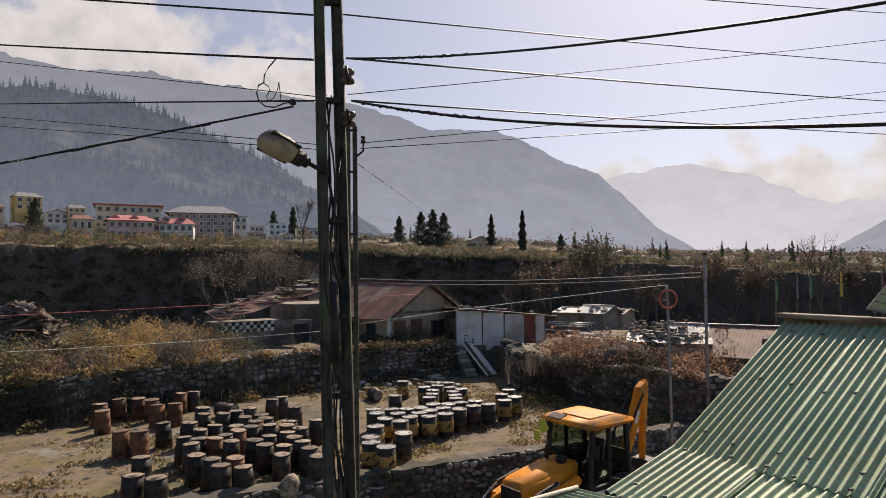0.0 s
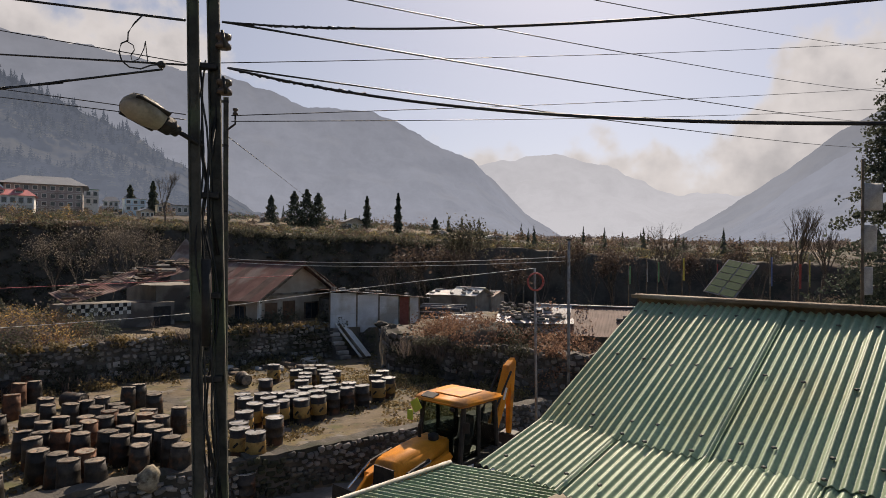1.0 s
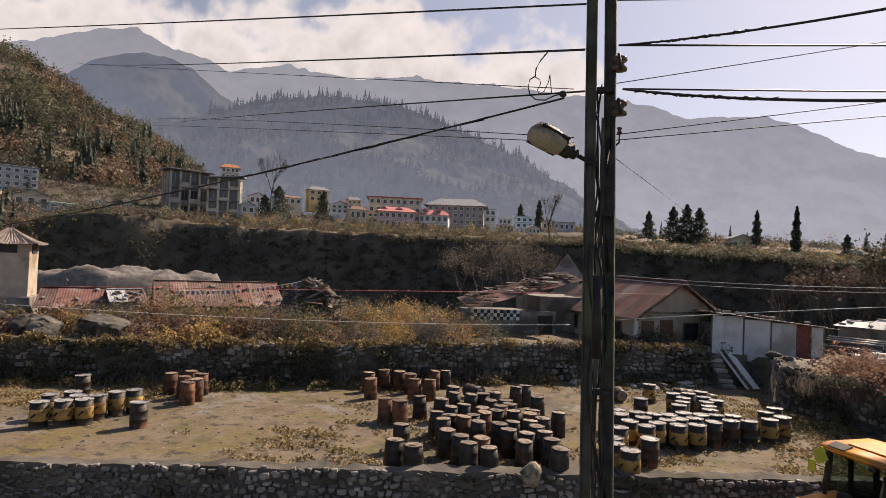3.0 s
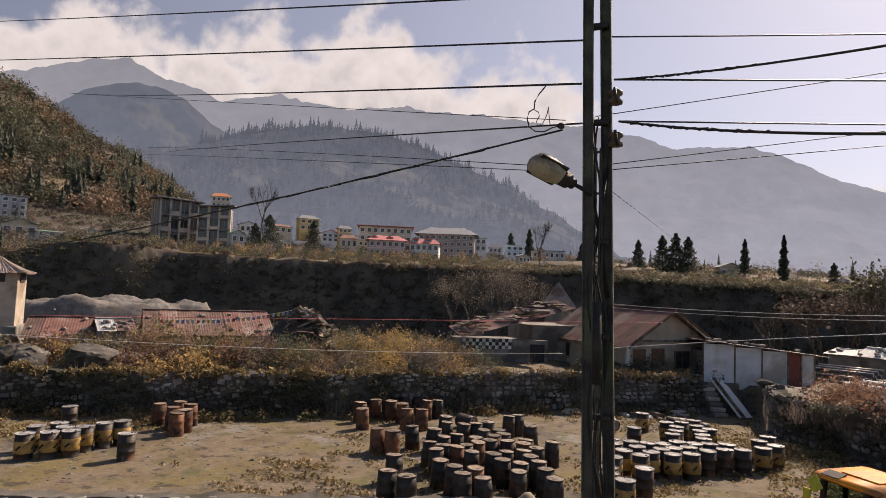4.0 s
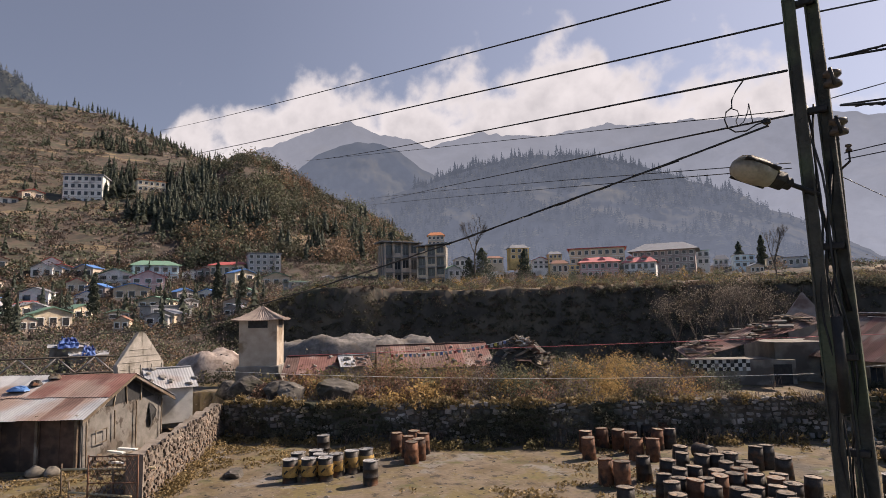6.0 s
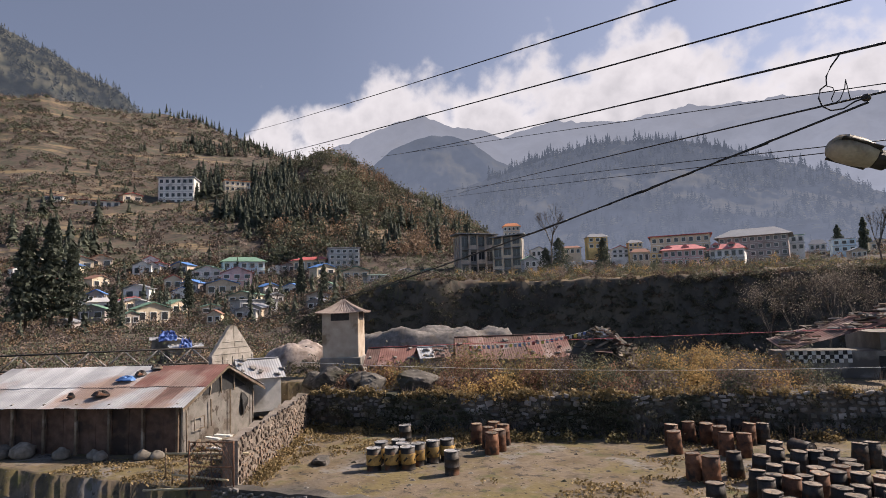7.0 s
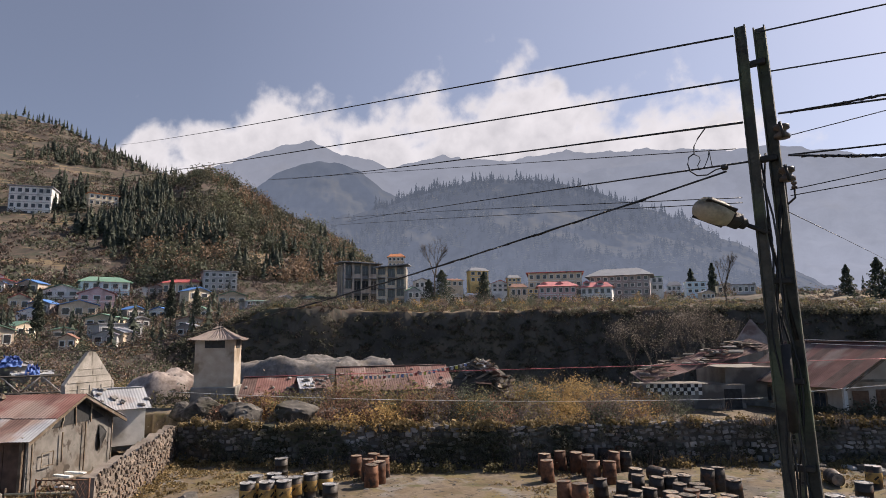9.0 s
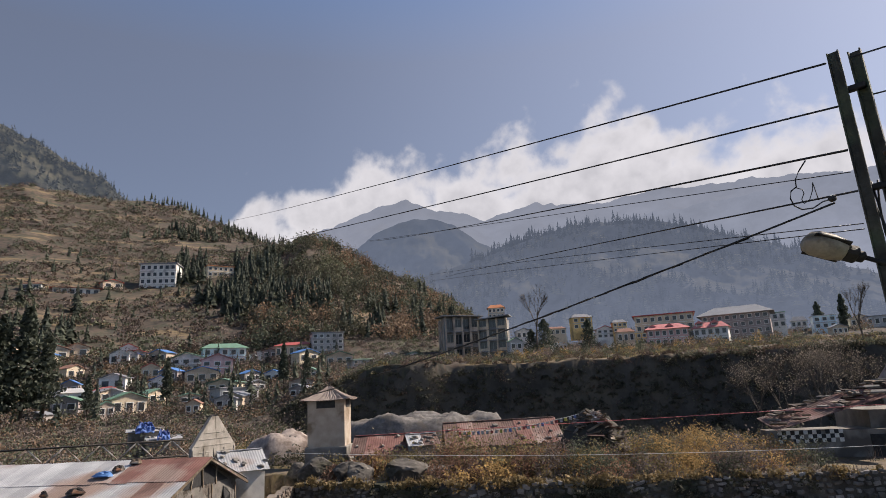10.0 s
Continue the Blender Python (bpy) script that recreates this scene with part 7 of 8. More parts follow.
ter = scatter(900, (-42, 60), (190, 320), lambda x, y, a, r: (a < 19) | (r > 225), 8)
clumps("terrace_bushes", ter[:len(ter) // 3], 1.9, 80, 0.5, wood_grey_m, "grey brown bushes between the terrace houses")
clumps("terrace_green_bushes", ter[len(ter) // 3:2 * len(ter) // 3], 1.9, 80, 0.5, wood_green_m, "green bushes on the terrace")
clumps("terrace_half_bare_trees", ter[2 * len(ter) // 3:], 1.8, 80, 0.45, wood_brown_m, "brown half bare trees on the terrace", category="trees", tall=1.6)
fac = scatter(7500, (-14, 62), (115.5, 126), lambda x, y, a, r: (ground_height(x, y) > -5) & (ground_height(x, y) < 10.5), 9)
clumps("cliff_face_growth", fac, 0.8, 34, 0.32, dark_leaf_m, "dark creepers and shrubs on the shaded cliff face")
fac = scatter(420, (-12, 60), (119.5, 123), None, 10)
clumps("cliff_face_dry_growth", fac, 0.8, 34, 0.3, scrub_m, "dry tufts hanging on the cliff face")
thick = scatter(210, (18.5, 47), (158, 206), None, 71)
for k, (m, nm, lb) in enumerate(((wood_green_m, "terrace_garden_trees", "green garden trees in front of the terrace houses"), (wood_grey_m, "terrace_garden_bare_trees", "grey half bare garden trees on the terrace"), (ochre_m, "terrace_garden_ochre_trees", "ochre garden bushes on the terrace"), (dark_leaf_m, "terrace_garden_dark_trees", "dark evergreen bushes on the terrace"))):
    clumps(nm, thick[k::4], 1.25, 130, 0.34, m, lb, category="trees", tall=1.5)
back_trees = scatter(120, (17, 47), (222, 330), None, 72)
clumps("terrace_back_trees", back_trees[:70], 2.6, 150, 0.55, wood_grey_m, "tall half bare trees behind the terrace houses", category="trees", tall=1.7)
clumps("terrace_back_green_trees", back_trees[70:], 2.6, 150, 0.55, dark_leaf_m, "dark trees behind the terrace houses", category="trees", tall=1.7)
fill = scatter(620, (46, 60), (124, 245), None, 73)
clumps("village_edge_bushes", fill[:320], 1.3, 70, 0.36, wood_green_m, "green bushes at the edge of the village")
clumps("village_edge_bare_bushes", fill[320:], 1.2, 70, 0.36, wood_grey_m, "grey bare bushes at the edge of the village")
fc = scatter(34, (-30, 42), (240, 420), None, 17)
conifers("terrace_far_trees", fc, nrg.uniform(4, 9, len(fc)), pine_m, "dark trees at the back of the terrace")


def cypress(az, base_el, top_el, d, label, wide=0.16, cat="tree", name="cypress_tree"):
    p = polar(az, d)
    z0, z1 = 6.1 + d * math.tan(radians(base_el)) - 1.0, 6.1 + d * math.tan(radians(top_el))
    H = z1 - z0
    t = empty(name, at(p.x, p.y, z0), label, cat, "trees on the terrace")
    tube("trunk", [(0, 0, -1), (0.1, 0, H * 0.5), (0, 0, H * 0.93)], 0.03 * H * 0.6, bark_m, t, "", 6, 0.05)
    n = 2200
    zz = nrg.uniform(0.06, 1, n)
    rr = (np.clip(1.02 - zz, 0, 1) ** 0.7) * wide * H * nrg.uniform(0.3, 1.1, n) * (1 + 0.25 * np.sin(zz * 31))
    a = nrg.uniform(0, 6.283, n)
    cards("crown", np.stack([np.cos(a) * rr, np.sin(a) * rr, zz * H], 1), 0.045 * H, pine_m, parent=t, kind="")
    return t


cypress(-4.2, 2.6, 5.3, 210, "dark pointed cypress on the terrace")
cypress(-7.05, 2.0, 5.6, 190, "tall narrow cypress with a split crown", 0.11)
cypress(13.9, 3.0, 6.0, 250, "slim cypress near the white villa", 0.18)
cypress(15.6, 3.0, 5.6, 250, "dark conical cypress near the white villa", 0.24)
cypress(61.2, 2.2, 5.4, 150, "slim dark cypress in the town", 0.13)
cypress(59.2, 2.4, 4.6, 150, "short dark cypress in the town", 0.2)
for az, b, t_, w in ((4.3, 2.4, 5.2, 0.24), (2.3, 2.4, 5.6, 0.3), (1.2, 2.3, 5.8, 0.28), (0.2, 2.2, 5.5, 0.3), (33.7, 3.4, 6.0, 0.30), (37.6, 3.2, 6.2, 0.42), (38.8, 3.2, 5.4, 0.40), (-10.5, 1.6, 3.4, 0.3), (9.2, 2.6, 4.8, 0.25)):
    cypress(az, b, t_, 205, "dark rounded evergreen on the terrace", w, name="evergreen_tree")
for az, b, t_, w in ((80.6, 0.5, 8.2, 0.2), (82.2, 0.3, 7.6, 0.2), (79.2, 1.0, 6.2, 0.22), (70.6, 1.2, 4.2, 0.16), (76.3, 0.6, 3.0, 0.2)):
    cypress(az, b, t_, 140, "tall dark conifer above the town", w, name="conifer_tree")


def bare_tree(name, az, d, top_el, label, seed, spread=0.55, leaves=None, z0=None, levels=6, material=None, trunk_r=0.019, group="bare trees"):
    """Leafless tree: tapering limbs that fork again and again."""
    rg = random.Random(seed)
    p = polar(az, d)
    base = gz(p.x, p.y) if z0 is None else z0
    H = 6.1 + d * math.tan(radians(top_el)) - base
    t = empty(name, at(p.x, p.y, base - 0.1), label, "tree", group)
    vs, fs, tips = [], [], []
    trunk = []

    def grow(q, dirn, length, r, lev):
        bend = Vector((rg.uniform(-1, 1), rg.uniform(-1, 1), rg.uniform(-0.2, 0.5))) * 0.16
        mid = q + dirn * length * 0.5 + bend * length * 0.3
        end = q + (dirn + bend).normalized() * length
        v, f = tube_data([q, mid, end], r, 5 if lev < 2 else 3, r * 0.62)
        if lev == 0:
            trunk.append((v, f))
        else:
            o = len(vs)
            vs.extend(v)
            fs.extend([tuple(i + o for i in g) for g in f])
        if lev >= levels:
            tips.append(end)
            return
        for k in range(3 if lev < 4 else 2 + (rg.random() < 0.5)):
            nd = (dirn + Vector((rg.uniform(-1, 1), rg.uniform(-1, 1), rg.uniform(-0.25, 0.8))) * spread).normalized()
            grow(end.lerp(q, rg.uniform(0, 0.35) if k else 0), nd, length * rg.uniform(0.58, 0.8), r * 0.6, lev + 1)
    grow(Vector((0, 0, 0)), Vector((0, 0, 1)), H * 0.38, H * trunk_r, 0)
    top = max(v.z for v in vs)
    k = H / top
    tv, tf = trunk[0]
    m = material or bark_m
    for nm, a, b in (("trunk", tv, tf), ("bare_crown", vs, fs)):
        ob = new(nm, mesh_from(nm, [v * k for v in a], b, m))
        ob.parent = t
    if leaves:
        pts = np.array([tuple(x * k) for x in tips])
        pts = np.concatenate([pts + nrg.normal(size=pts.shape) * 0.03 * H for _ in range(2)])
        cards("foliage", pts, leaves[1], leaves[0], parent=t, kind="")
    return t


bare_tree("bare_tree", -31.2, 62, 3.0, "leafless dark tree with spreading twigs", 3)
bare_tree("bare_tree", -40.6, 56, 4.2, "tall leafless tree with fine branches", 5, 0.42)
bare_tree("bare_tree", -42.5, 66, 3.0, "leafless tree behind the flags", 6, 0.4)
bare_tree("bare_tree", -38.6, 70, 2.2, "thin leafless tree by the flags", 8, 0.4)
bare_tree("bare_tree", -13.4, 78, 3.4, "grey leafless tree on the river bank", 9, 0.45, (dark_leaf_m, 0.35))
bare_tree("bare_tree", -9.5, 84, 0.8, "low half bare tree on the bank", 10, 0.6, (scrub_m, 0.4))
bare_tree("bare_tree", 38.3, 185, 9.5, "tall bare tree behind the hotel", 12, 0.45, z0=19)
bare_tree("bare_tree", 12.9, 140, 7.0, "thin leafless tree at the cliff edge", 14, 0.35)
for az, d, top, seed in ((15.4, 62, 3.4, 15), (18.6, 66, 2.6, 16), (13.2, 70, 2.4, 18), (21.0, 72, 1.6, 19), (17.0, 74, 2.2, 20)):
    bare_tree("pale_tree", az, d, top, "spreading tree holding its last pale leaves before the cliff", seed, 0.7, (sparse_leaf_m, 0.11), -1.0, 6, bark_m, 0.010)
for k, az in enumerate((-6.5, -11.5, -15.5, -17.5, -20.2, -22.5, -25, -26.3, -28.6, -33, -34.6, -36.5)):
    bare_tree("bare_tree", az, 88 + 4 * (k % 3), 0.4 + 0.5 * (k % 3), "dark leafless tree in the river wood", 30 + k, 0.5, (scrub_m, 0.3) if k % 2 else None, None, 6)
# river wood at the valley side
rw = scatter(900, (-48, -4), (62, 130), None, 21)
clumps("river_wood_undergrowth", rw[:620], 1.25, 90, 0.22, dark_leaf_m, "dark undergrowth of the river wood")
clumps("river_wood_dry_growth", rw[620:], 1.2, 90, 0.22, scrub_m, "dry brown undergrowth of the river wood")
rc = scatter(14, (-48, -14), (110, 260), None, 22)
conifers("river_wood_conifers", rc, nrg.uniform(3, 7, len(rc)), pine_m, "dark conifers in the hazy valley")
vf = scatter(900, (-48, -18), (260, 900), None, 23)
clumps("valley_floor_trees", vf, 3.0, 40, 1.1, wood_grey_m, "brown woods along the valley floor")

# big conifer at the edge of the flags
def near_conifer(az, d, H, label, seed):
    p = polar(az, d)
    z = gz(p.x, p.y)
    t = empty("large_conifer", at(p.x, p.y, z), label, "tree")
    tube("trunk", [(0, 0, -0.3), (0.1, 0, H * 0.5), (0, 0, H * 0.97)], 0.22, bark_m, t, "", 8, 0.03)
    pts = []
    rg = np.random.default_rng(seed)
    for k in range(120):
        f = rg.uniform(0.08, 0.98)
        a, L = rg.uniform(0, 6.283), (1.03 - f) ** 0.8 * H * 0.30 * rg.uniform(0.7, 1.15)
        n = 190
        s = rg.uniform(0.1, 1, n)
        base = np.stack([np.cos(a) * L * s, np.sin(a) * L * s, f * H - 0.22 * L * s ** 2 + 0.0 * s], 1)
        pts.append(base + rg.normal(size=(n, 3)) * np.array([0.16, 0.16, 0.1]) * (0.5 + s[:, None]))
    cards("crown", np.concatenate(pts), 0.17, pine_m, parent=t, kind="")


near_conifer(-47.6, 40, 14.5, "large dark conifer with drooping boughs", 1)
near_conifer(-52.5, 43, 12, "second large dark conifer", 2)

# shrubs on the bank behind the yard wall
def bank_shrubs(name, az, d, n, r, h, material, label, per=950, card=0.125, seed=0, lift=0.0):
    g = np.random.default_rng(seed)
    pts = []
    for k in range(n):
        A, D = g.uniform(*az), g.uniform(*d)
        x, y = -math.sin(radians(A)) * D, math.cos(radians(A)) * D
        back = np.interp(x, [p[0] for p in BACK], [p[1] for p in BACK])
        if y < back + 0.9:
            continue
        s = g.uniform(0.6, 1.35)
        pts.append(blob((x, y, gz(x, y) - 0.1 + lift), r * s, h * s * g.uniform(0.7, 1.2), int(per * s)))
    return cards(name, np.concatenate(pts), card, material, label, "shrubs", up=0.8)


bank_shrubs("ochre_shrubs", (18, 34), (31, 44), 16, 1.1, 1.1, ochre_m, "golden ochre shrubs on the bank above the wall", 1400, 0.085, 1)
bank_shrubs("brown_green_shrubs", (18, 36), (32, 42), 20, 1.3, 1.3, wood_green_m, "dull green shrubs among the golden ones", 1600, 0.085, 31)
bank_shrubs("low_rust_shrubs", (18, 36), (30, 38), 22, 0.9, 0.8, rustleaf_m, "low reddish brown shrubs on the bank", 1100, 0.08, 32)
tw = scatter(3900, (56, 92), (62, 260), None, 31)
clumps("town_green_bushes", tw[:1500], 1.5, 60, 0.62, wood_green_m, "olive bushes between the town houses", near_fine=True)
clumps("town_brown_bushes", tw[1500:2400], 1.5, 60, 0.62, wood_brown_m, "brown bushes between the town houses", near_fine=True)
clumps("town_bare_trees", tw[3400:3740], 1.7, 60, 0.5, wood_grey_m, "grey half bare trees between the town houses", category="trees", tall=2.0, near_fine=True)
clumps("town_dry_bushes", tw[2400:3400], 1.4, 60, 0.62, wood_grey_m, "dry bushes between the town houses", near_fine=True)
tcf = np.array([q for q in tw[3740:] if math.hypot(q[0], q[1]) > 125])
conifers("town_conifers", tcf, nrg.uniform(3, 8, len(tcf)), pine_m, "small dark conifers between the town houses")
bank_shrubs("tall_ochre_shrubs", (19, 30), (35, 42), 8, 1.5, 1.6, ochre_m, "tall golden shrubs on the bank", 3200, 0.085, 11)
bank_shrubs("tall_olive_shrubs", (33, 52), (33, 39), 8, 1.8, 1.6, olive_m, "tall olive shrubs among boulders", 2300, 0.12, 12)
bank_shrubs("olive_shrubs", (20, 56), (30, 43), 26, 1.3, 1.25, olive_m, "olive green shrubs on the bank above the wall", seed=2)
bank_shrubs("ochre_shrubs", (34, 58), (31, 40), 24, 1.2, 1.0, ochre_m, "dry golden shrubs between the boulders", seed=3)
bank_shrubs("rust_shrubs", (18, 60), (30, 44), 22, 1.0, 0.9, rustleaf_m, "reddish brown shrubs on the bank", seed=4)
bank_shrubs("bare_shrubs", (22, 60), (31, 42), 26, 1.3, 1.5, wood_grey_m, "grey brown half bare shrubs on the bank", 1300, 0.10, 21)
bank_shrubs("dry_tall_shrubs", (36, 60), (31, 37), 26, 1.0, 1.5, rustleaf_m, "reddish dry shrubs between the boulders", 1500, 0.10, 22)
bank_shrubs("dark_shrubs", (24, 60), (31, 44), 9, 1.2, 1.0, dark_leaf_m, "dark green shrubs on the bank", seed=5)
bank_shrubs("house_shrubs", (-1.5, 9), (36.5, 39.5), 14, 0.8, 0.9, dark_leaf_m, "dark bushes in front of the rusty roofed house", 420, 0.14, 6)
bank_shrubs("bramble_thicket", (-23, -11), (28.5, 34), 24, 1.5, 1.1, rustleaf_m, "brown bramble thicket above the pipe store wall", 1700, 0.10, 7)
bank_shrubs("dark_brambles", (-24, -9), (27, 34), 18, 1.3, 0.8, dark_leaf_m, "dark brambles spilling over the pipe store wall", 1500, 0.10, 8)
bank_shrubs("left_bank_shrubs", (57, 66), (37, 60), 20, 1.2, 1.0, olive_m, "olive shrubs beside the tower", 500, 0.17, 9)
bank_shrubs("river_side_shrubs", (18, 62), (46, 62), 60, 1.6, 1.3, dark_leaf_m, "dark shrubs on the river side of the barns", 700, 0.17, 10)

def wall_growth(name, a, b, n, material, label, h0, h1, per, card, seed, out=0.25, r=0.5):
    """Plants along a wall from a to b."""
    g = np.random.default_rng(seed)
    a, b = np.array(a, float), np.array(b, float)
    d = (b - a) / np.linalg.norm(b - a)
    nr = np.array([d[1], -d[0]])
    pts = []
    for k in range(n):
        p = a + (b - a) * g.random() + nr * (g.random() * out * 2)
        s = g.uniform(0.5, 1.4)
        pts.append(blob((p[0], p[1], g.uniform(h0, h1)), r * s, r * s * 0.9, int(per * s)))
    return cards(name, np.concatenate(pts), card, material, label, "plants", up=0.6)


for k, (a, b) in enumerate((((-31, 17.5), (-22, 21.9)), ((-22, 21.9), (-16.5, 25.6)), ((-16.5, 25.6), (-7, 33.6)), ((-7, 33.6), (0.3, 37.2)))):
    wall_growth("wall_top_grass", a, b, 60, grass_m, "dry grass along the top of the yard wall", 1.65, 1.95, 75, 0.13, 40 + k, -0.15, 0.3)
    wall_growth("wall_creepers", a, b, 26 if k == 3 else 52, dark_leaf_m, "dark creepers hanging on the yard wall", 0.1, 1.5, 150, 0.085, 50 + k, 0.1, 0.42)
    wall_growth("wall_foot_weeds", a, b, 34, olive_m if k % 2 else grass_m, "weeds at the foot of the yard wall", 0.0, 0.05, 70, 0.11, 60 + k, 0.6, 0.4)
wall_growth("right_wall_creepers", (3.2, 32), (9.3, 25.8), 30, dark_leaf_m, "dark creepers on the pipe store wall", 0.2, 1.8, 200, 0.085, 70, 0.1, 0.5)
wall_growth("right_wall_creepers", (9.3, 25.8), (18, 21), 40, rustleaf_m, "dry brown creepers on the pipe store wall", 0.3, 1.9, 220, 0.085, 71, 0.1, 0.6)
wall_growth("right_wall_weeds", (3.2, 31.6), (9.0, 25.6), 26, olive_m, "weeds at the foot of the pipe store wall", 0.0, 0.05, 70, 0.11, 72, 0.7, 0.4)
wall_growth("left_wall_weeds", (-21.7, 9.9), (-31, 17.8), 30, grass_m, "dry weeds at the foot of the sunlit wall", 0.0, 0.05, 60, 0.11, 73, 0.0, 0.4)

# grass and pebbles in the yard
g = np.random.default_rng(55)
pts = []
for k in range(1700):
    x = g.uniform(-31, 6)
    y0 = front_line(x) + 0.5
    y1 = float(np.interp(x, [p[0] for p in BACK], [p[1] for p in BACK])) - 0.4
    y = g.uniform(y0, max(y0 + 0.1, y1))
    if fbm(np.array([x]), np.array([y]), 0.22, 3, 4.0)[0] < -0.02 and x > -24:
        continue
    pts.append(blob((x, y, 0.0), 0.38, 0.10, 34))
cards("yard_grass", np.concatenate(pts), 0.10, grass_m, "short dry grass patches in the yard", "grass", up=1.0)
pb = np.stack([g.uniform(-30, 5, 2600), np.zeros(2600), np.zeros(2600)], 1)
vs, fs = [], []
for k in range(1500):
    x = pb[k, 0]
    y = g.uniform(front_line(x) + 0.4, max(front_line(x) + 0.6, float(np.interp(x, [p[0] for p in BACK], [p[1] for p in BACK])) - 0.3))
    s = g.uniform(0.02, 0.07) if k % 12 else g.uniform(0.08, 0.16)
    o = len(vs)
    for dx, dy, dz in ((1, 0, 0.1), (0.2, 1, 0.0), (-0.9, 0.3, 0.1), (-0.3, -0.9, 0), (0.1, 0.1, 0.4)):
        vs.append((x + dx * s * g.uniform(0.7, 1.2), y + dy * s * g.uniform(0.7, 1.2), gz(x, y) + dz * s))
    fs += [(o, o + 1, o + 4), (o + 1, o + 2, o + 4), (o + 2, o + 3, o + 4), (o + 3, o, o + 4)]
tagged(new("yard_pebbles", mesh_from("yard_pebbles", vs, fs, stone_m)), "loose grey pebbles and rubble over the yard", "pebbles", kind="stuff")
# crest trees on the hazy wooded ridge
ca = np.arange(15, 44, 0.16)
ce = np.interp(ca, [12, 16, 19, 24, 29, 34, 39, 44.6], [7.5, 10, 11.0, 13.2, 14.3, 14.4, 13.6, 11.8])
tb, th = [], []
for a_, e_ in zip(ca, ce):
    if nrg.random() < 0.75:
        q = sight(a_ + nrg.uniform(-0.1, 0.1), e_ - 0.35, 1240)
        tb.append((q.x, q.y, q.z))
        th.append(nrg.uniform(12, 27) * (0.6 + 0.6 * abs(math.sin(a_ * 1.7))))
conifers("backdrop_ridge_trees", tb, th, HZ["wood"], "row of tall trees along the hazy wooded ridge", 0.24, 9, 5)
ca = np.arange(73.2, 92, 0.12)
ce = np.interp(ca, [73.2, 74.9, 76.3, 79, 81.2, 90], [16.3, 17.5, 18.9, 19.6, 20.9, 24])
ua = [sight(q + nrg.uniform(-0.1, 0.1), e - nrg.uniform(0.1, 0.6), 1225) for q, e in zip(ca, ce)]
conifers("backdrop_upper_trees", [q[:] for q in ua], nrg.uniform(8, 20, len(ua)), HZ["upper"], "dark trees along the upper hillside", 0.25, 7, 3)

# forest on the face of the hazy foothill
g = np.random.default_rng(91)
A_, V_ = g.uniform(8, 58, 9000), g.uniform(0.03, 0.985, 9000)
keep = fbm(A_, V_ * 30, 0.35, 3, 6.0) > -0.15
b_ = FLANK["backdrop_ridge_wooded"](A_[keep], V_[keep])
h_ = g.uniform(9, 20, len(b_))
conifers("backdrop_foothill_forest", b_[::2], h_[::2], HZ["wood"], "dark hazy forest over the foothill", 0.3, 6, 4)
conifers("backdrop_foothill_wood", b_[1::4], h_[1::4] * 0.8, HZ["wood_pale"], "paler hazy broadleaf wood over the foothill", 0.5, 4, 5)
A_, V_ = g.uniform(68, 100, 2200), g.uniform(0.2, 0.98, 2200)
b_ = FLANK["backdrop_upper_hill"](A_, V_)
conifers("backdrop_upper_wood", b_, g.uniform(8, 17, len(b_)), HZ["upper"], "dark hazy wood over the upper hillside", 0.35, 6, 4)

# dry twigs and weed stalks that stand up against the yard wall and on the bank
def twigs(name, places, h, label, seed):
    """Thin upright stalks, each a slim bent three-sided blade."""
    g3 = np.random.default_rng(seed)
    vs, fs = [], []
    for p in places:
        for _ in range(14):
            a, t = g3.uniform(0, 6.283), g3.uniform(0.15, 0.7)
            L = h * g3.uniform(0.5, 1.2)
            q = np.array(p) + np.array([g3.normal() * 0.2, g3.normal() * 0.2, 0])
            d = np.array([math.cos(a) * t, math.sin(a) * t, 1.0])
            d /= np.linalg.norm(d)
            m = q + d * L * 0.55
            e = q + d * L + np.array([math.cos(a), math.sin(a), -0.3]) * L * 0.15
            s_ = np.array([-math.sin(a), math.cos(a), 0]) * 0.012
            o = len(vs)
            vs += [q - s_, q + s_, m + s_ * 0.8, m - s_ * 0.8, e]
            fs += [(o, o + 1, o + 2, o + 3), (o + 3, o + 2, o + 4)]
    tagged(new(name, mesh_from(name, [tuple(v) for v in vs], fs, wood_grey_m)), label, "weeds", kind="stuff")


def along(n, a, b, spread, seed, z=None):
    g3 = np.random.default_rng(seed)
    out = []
    for _ in range(n):
        p = np.array(a) + (np.array(b) - np.array(a)) * g3.random() + g3.normal(size=2) * spread
        out.append((p[0], p[1], gz(p[0], p[1]) if z is None else z))
    return out


twigs("wall_foot_stalks", along(60, (-24, 20.2), (-7, 32.6), 0.3, 1, 0.0), 0.9, "dry stalks standing at the foot of the yard wall", 2)
twigs("wall_top_stalks", along(110, (-30, 18.6), (0, 37.8), 0.2, 3, 1.8), 0.55, "dry stalks on top of the yard wall", 4)
twigs("bank_stalks", along(240, (-30, 24), (-12, 38), 2.6, 5), 1.2, "bare brown stalks among the bank shrubs", 6)
twigs("store_wall_stalks", along(130, (3.6, 31.2), (18, 21.4), 0.5, 7, 1.2), 0.9, "brown bramble stalks over the pipe store wall", 8)
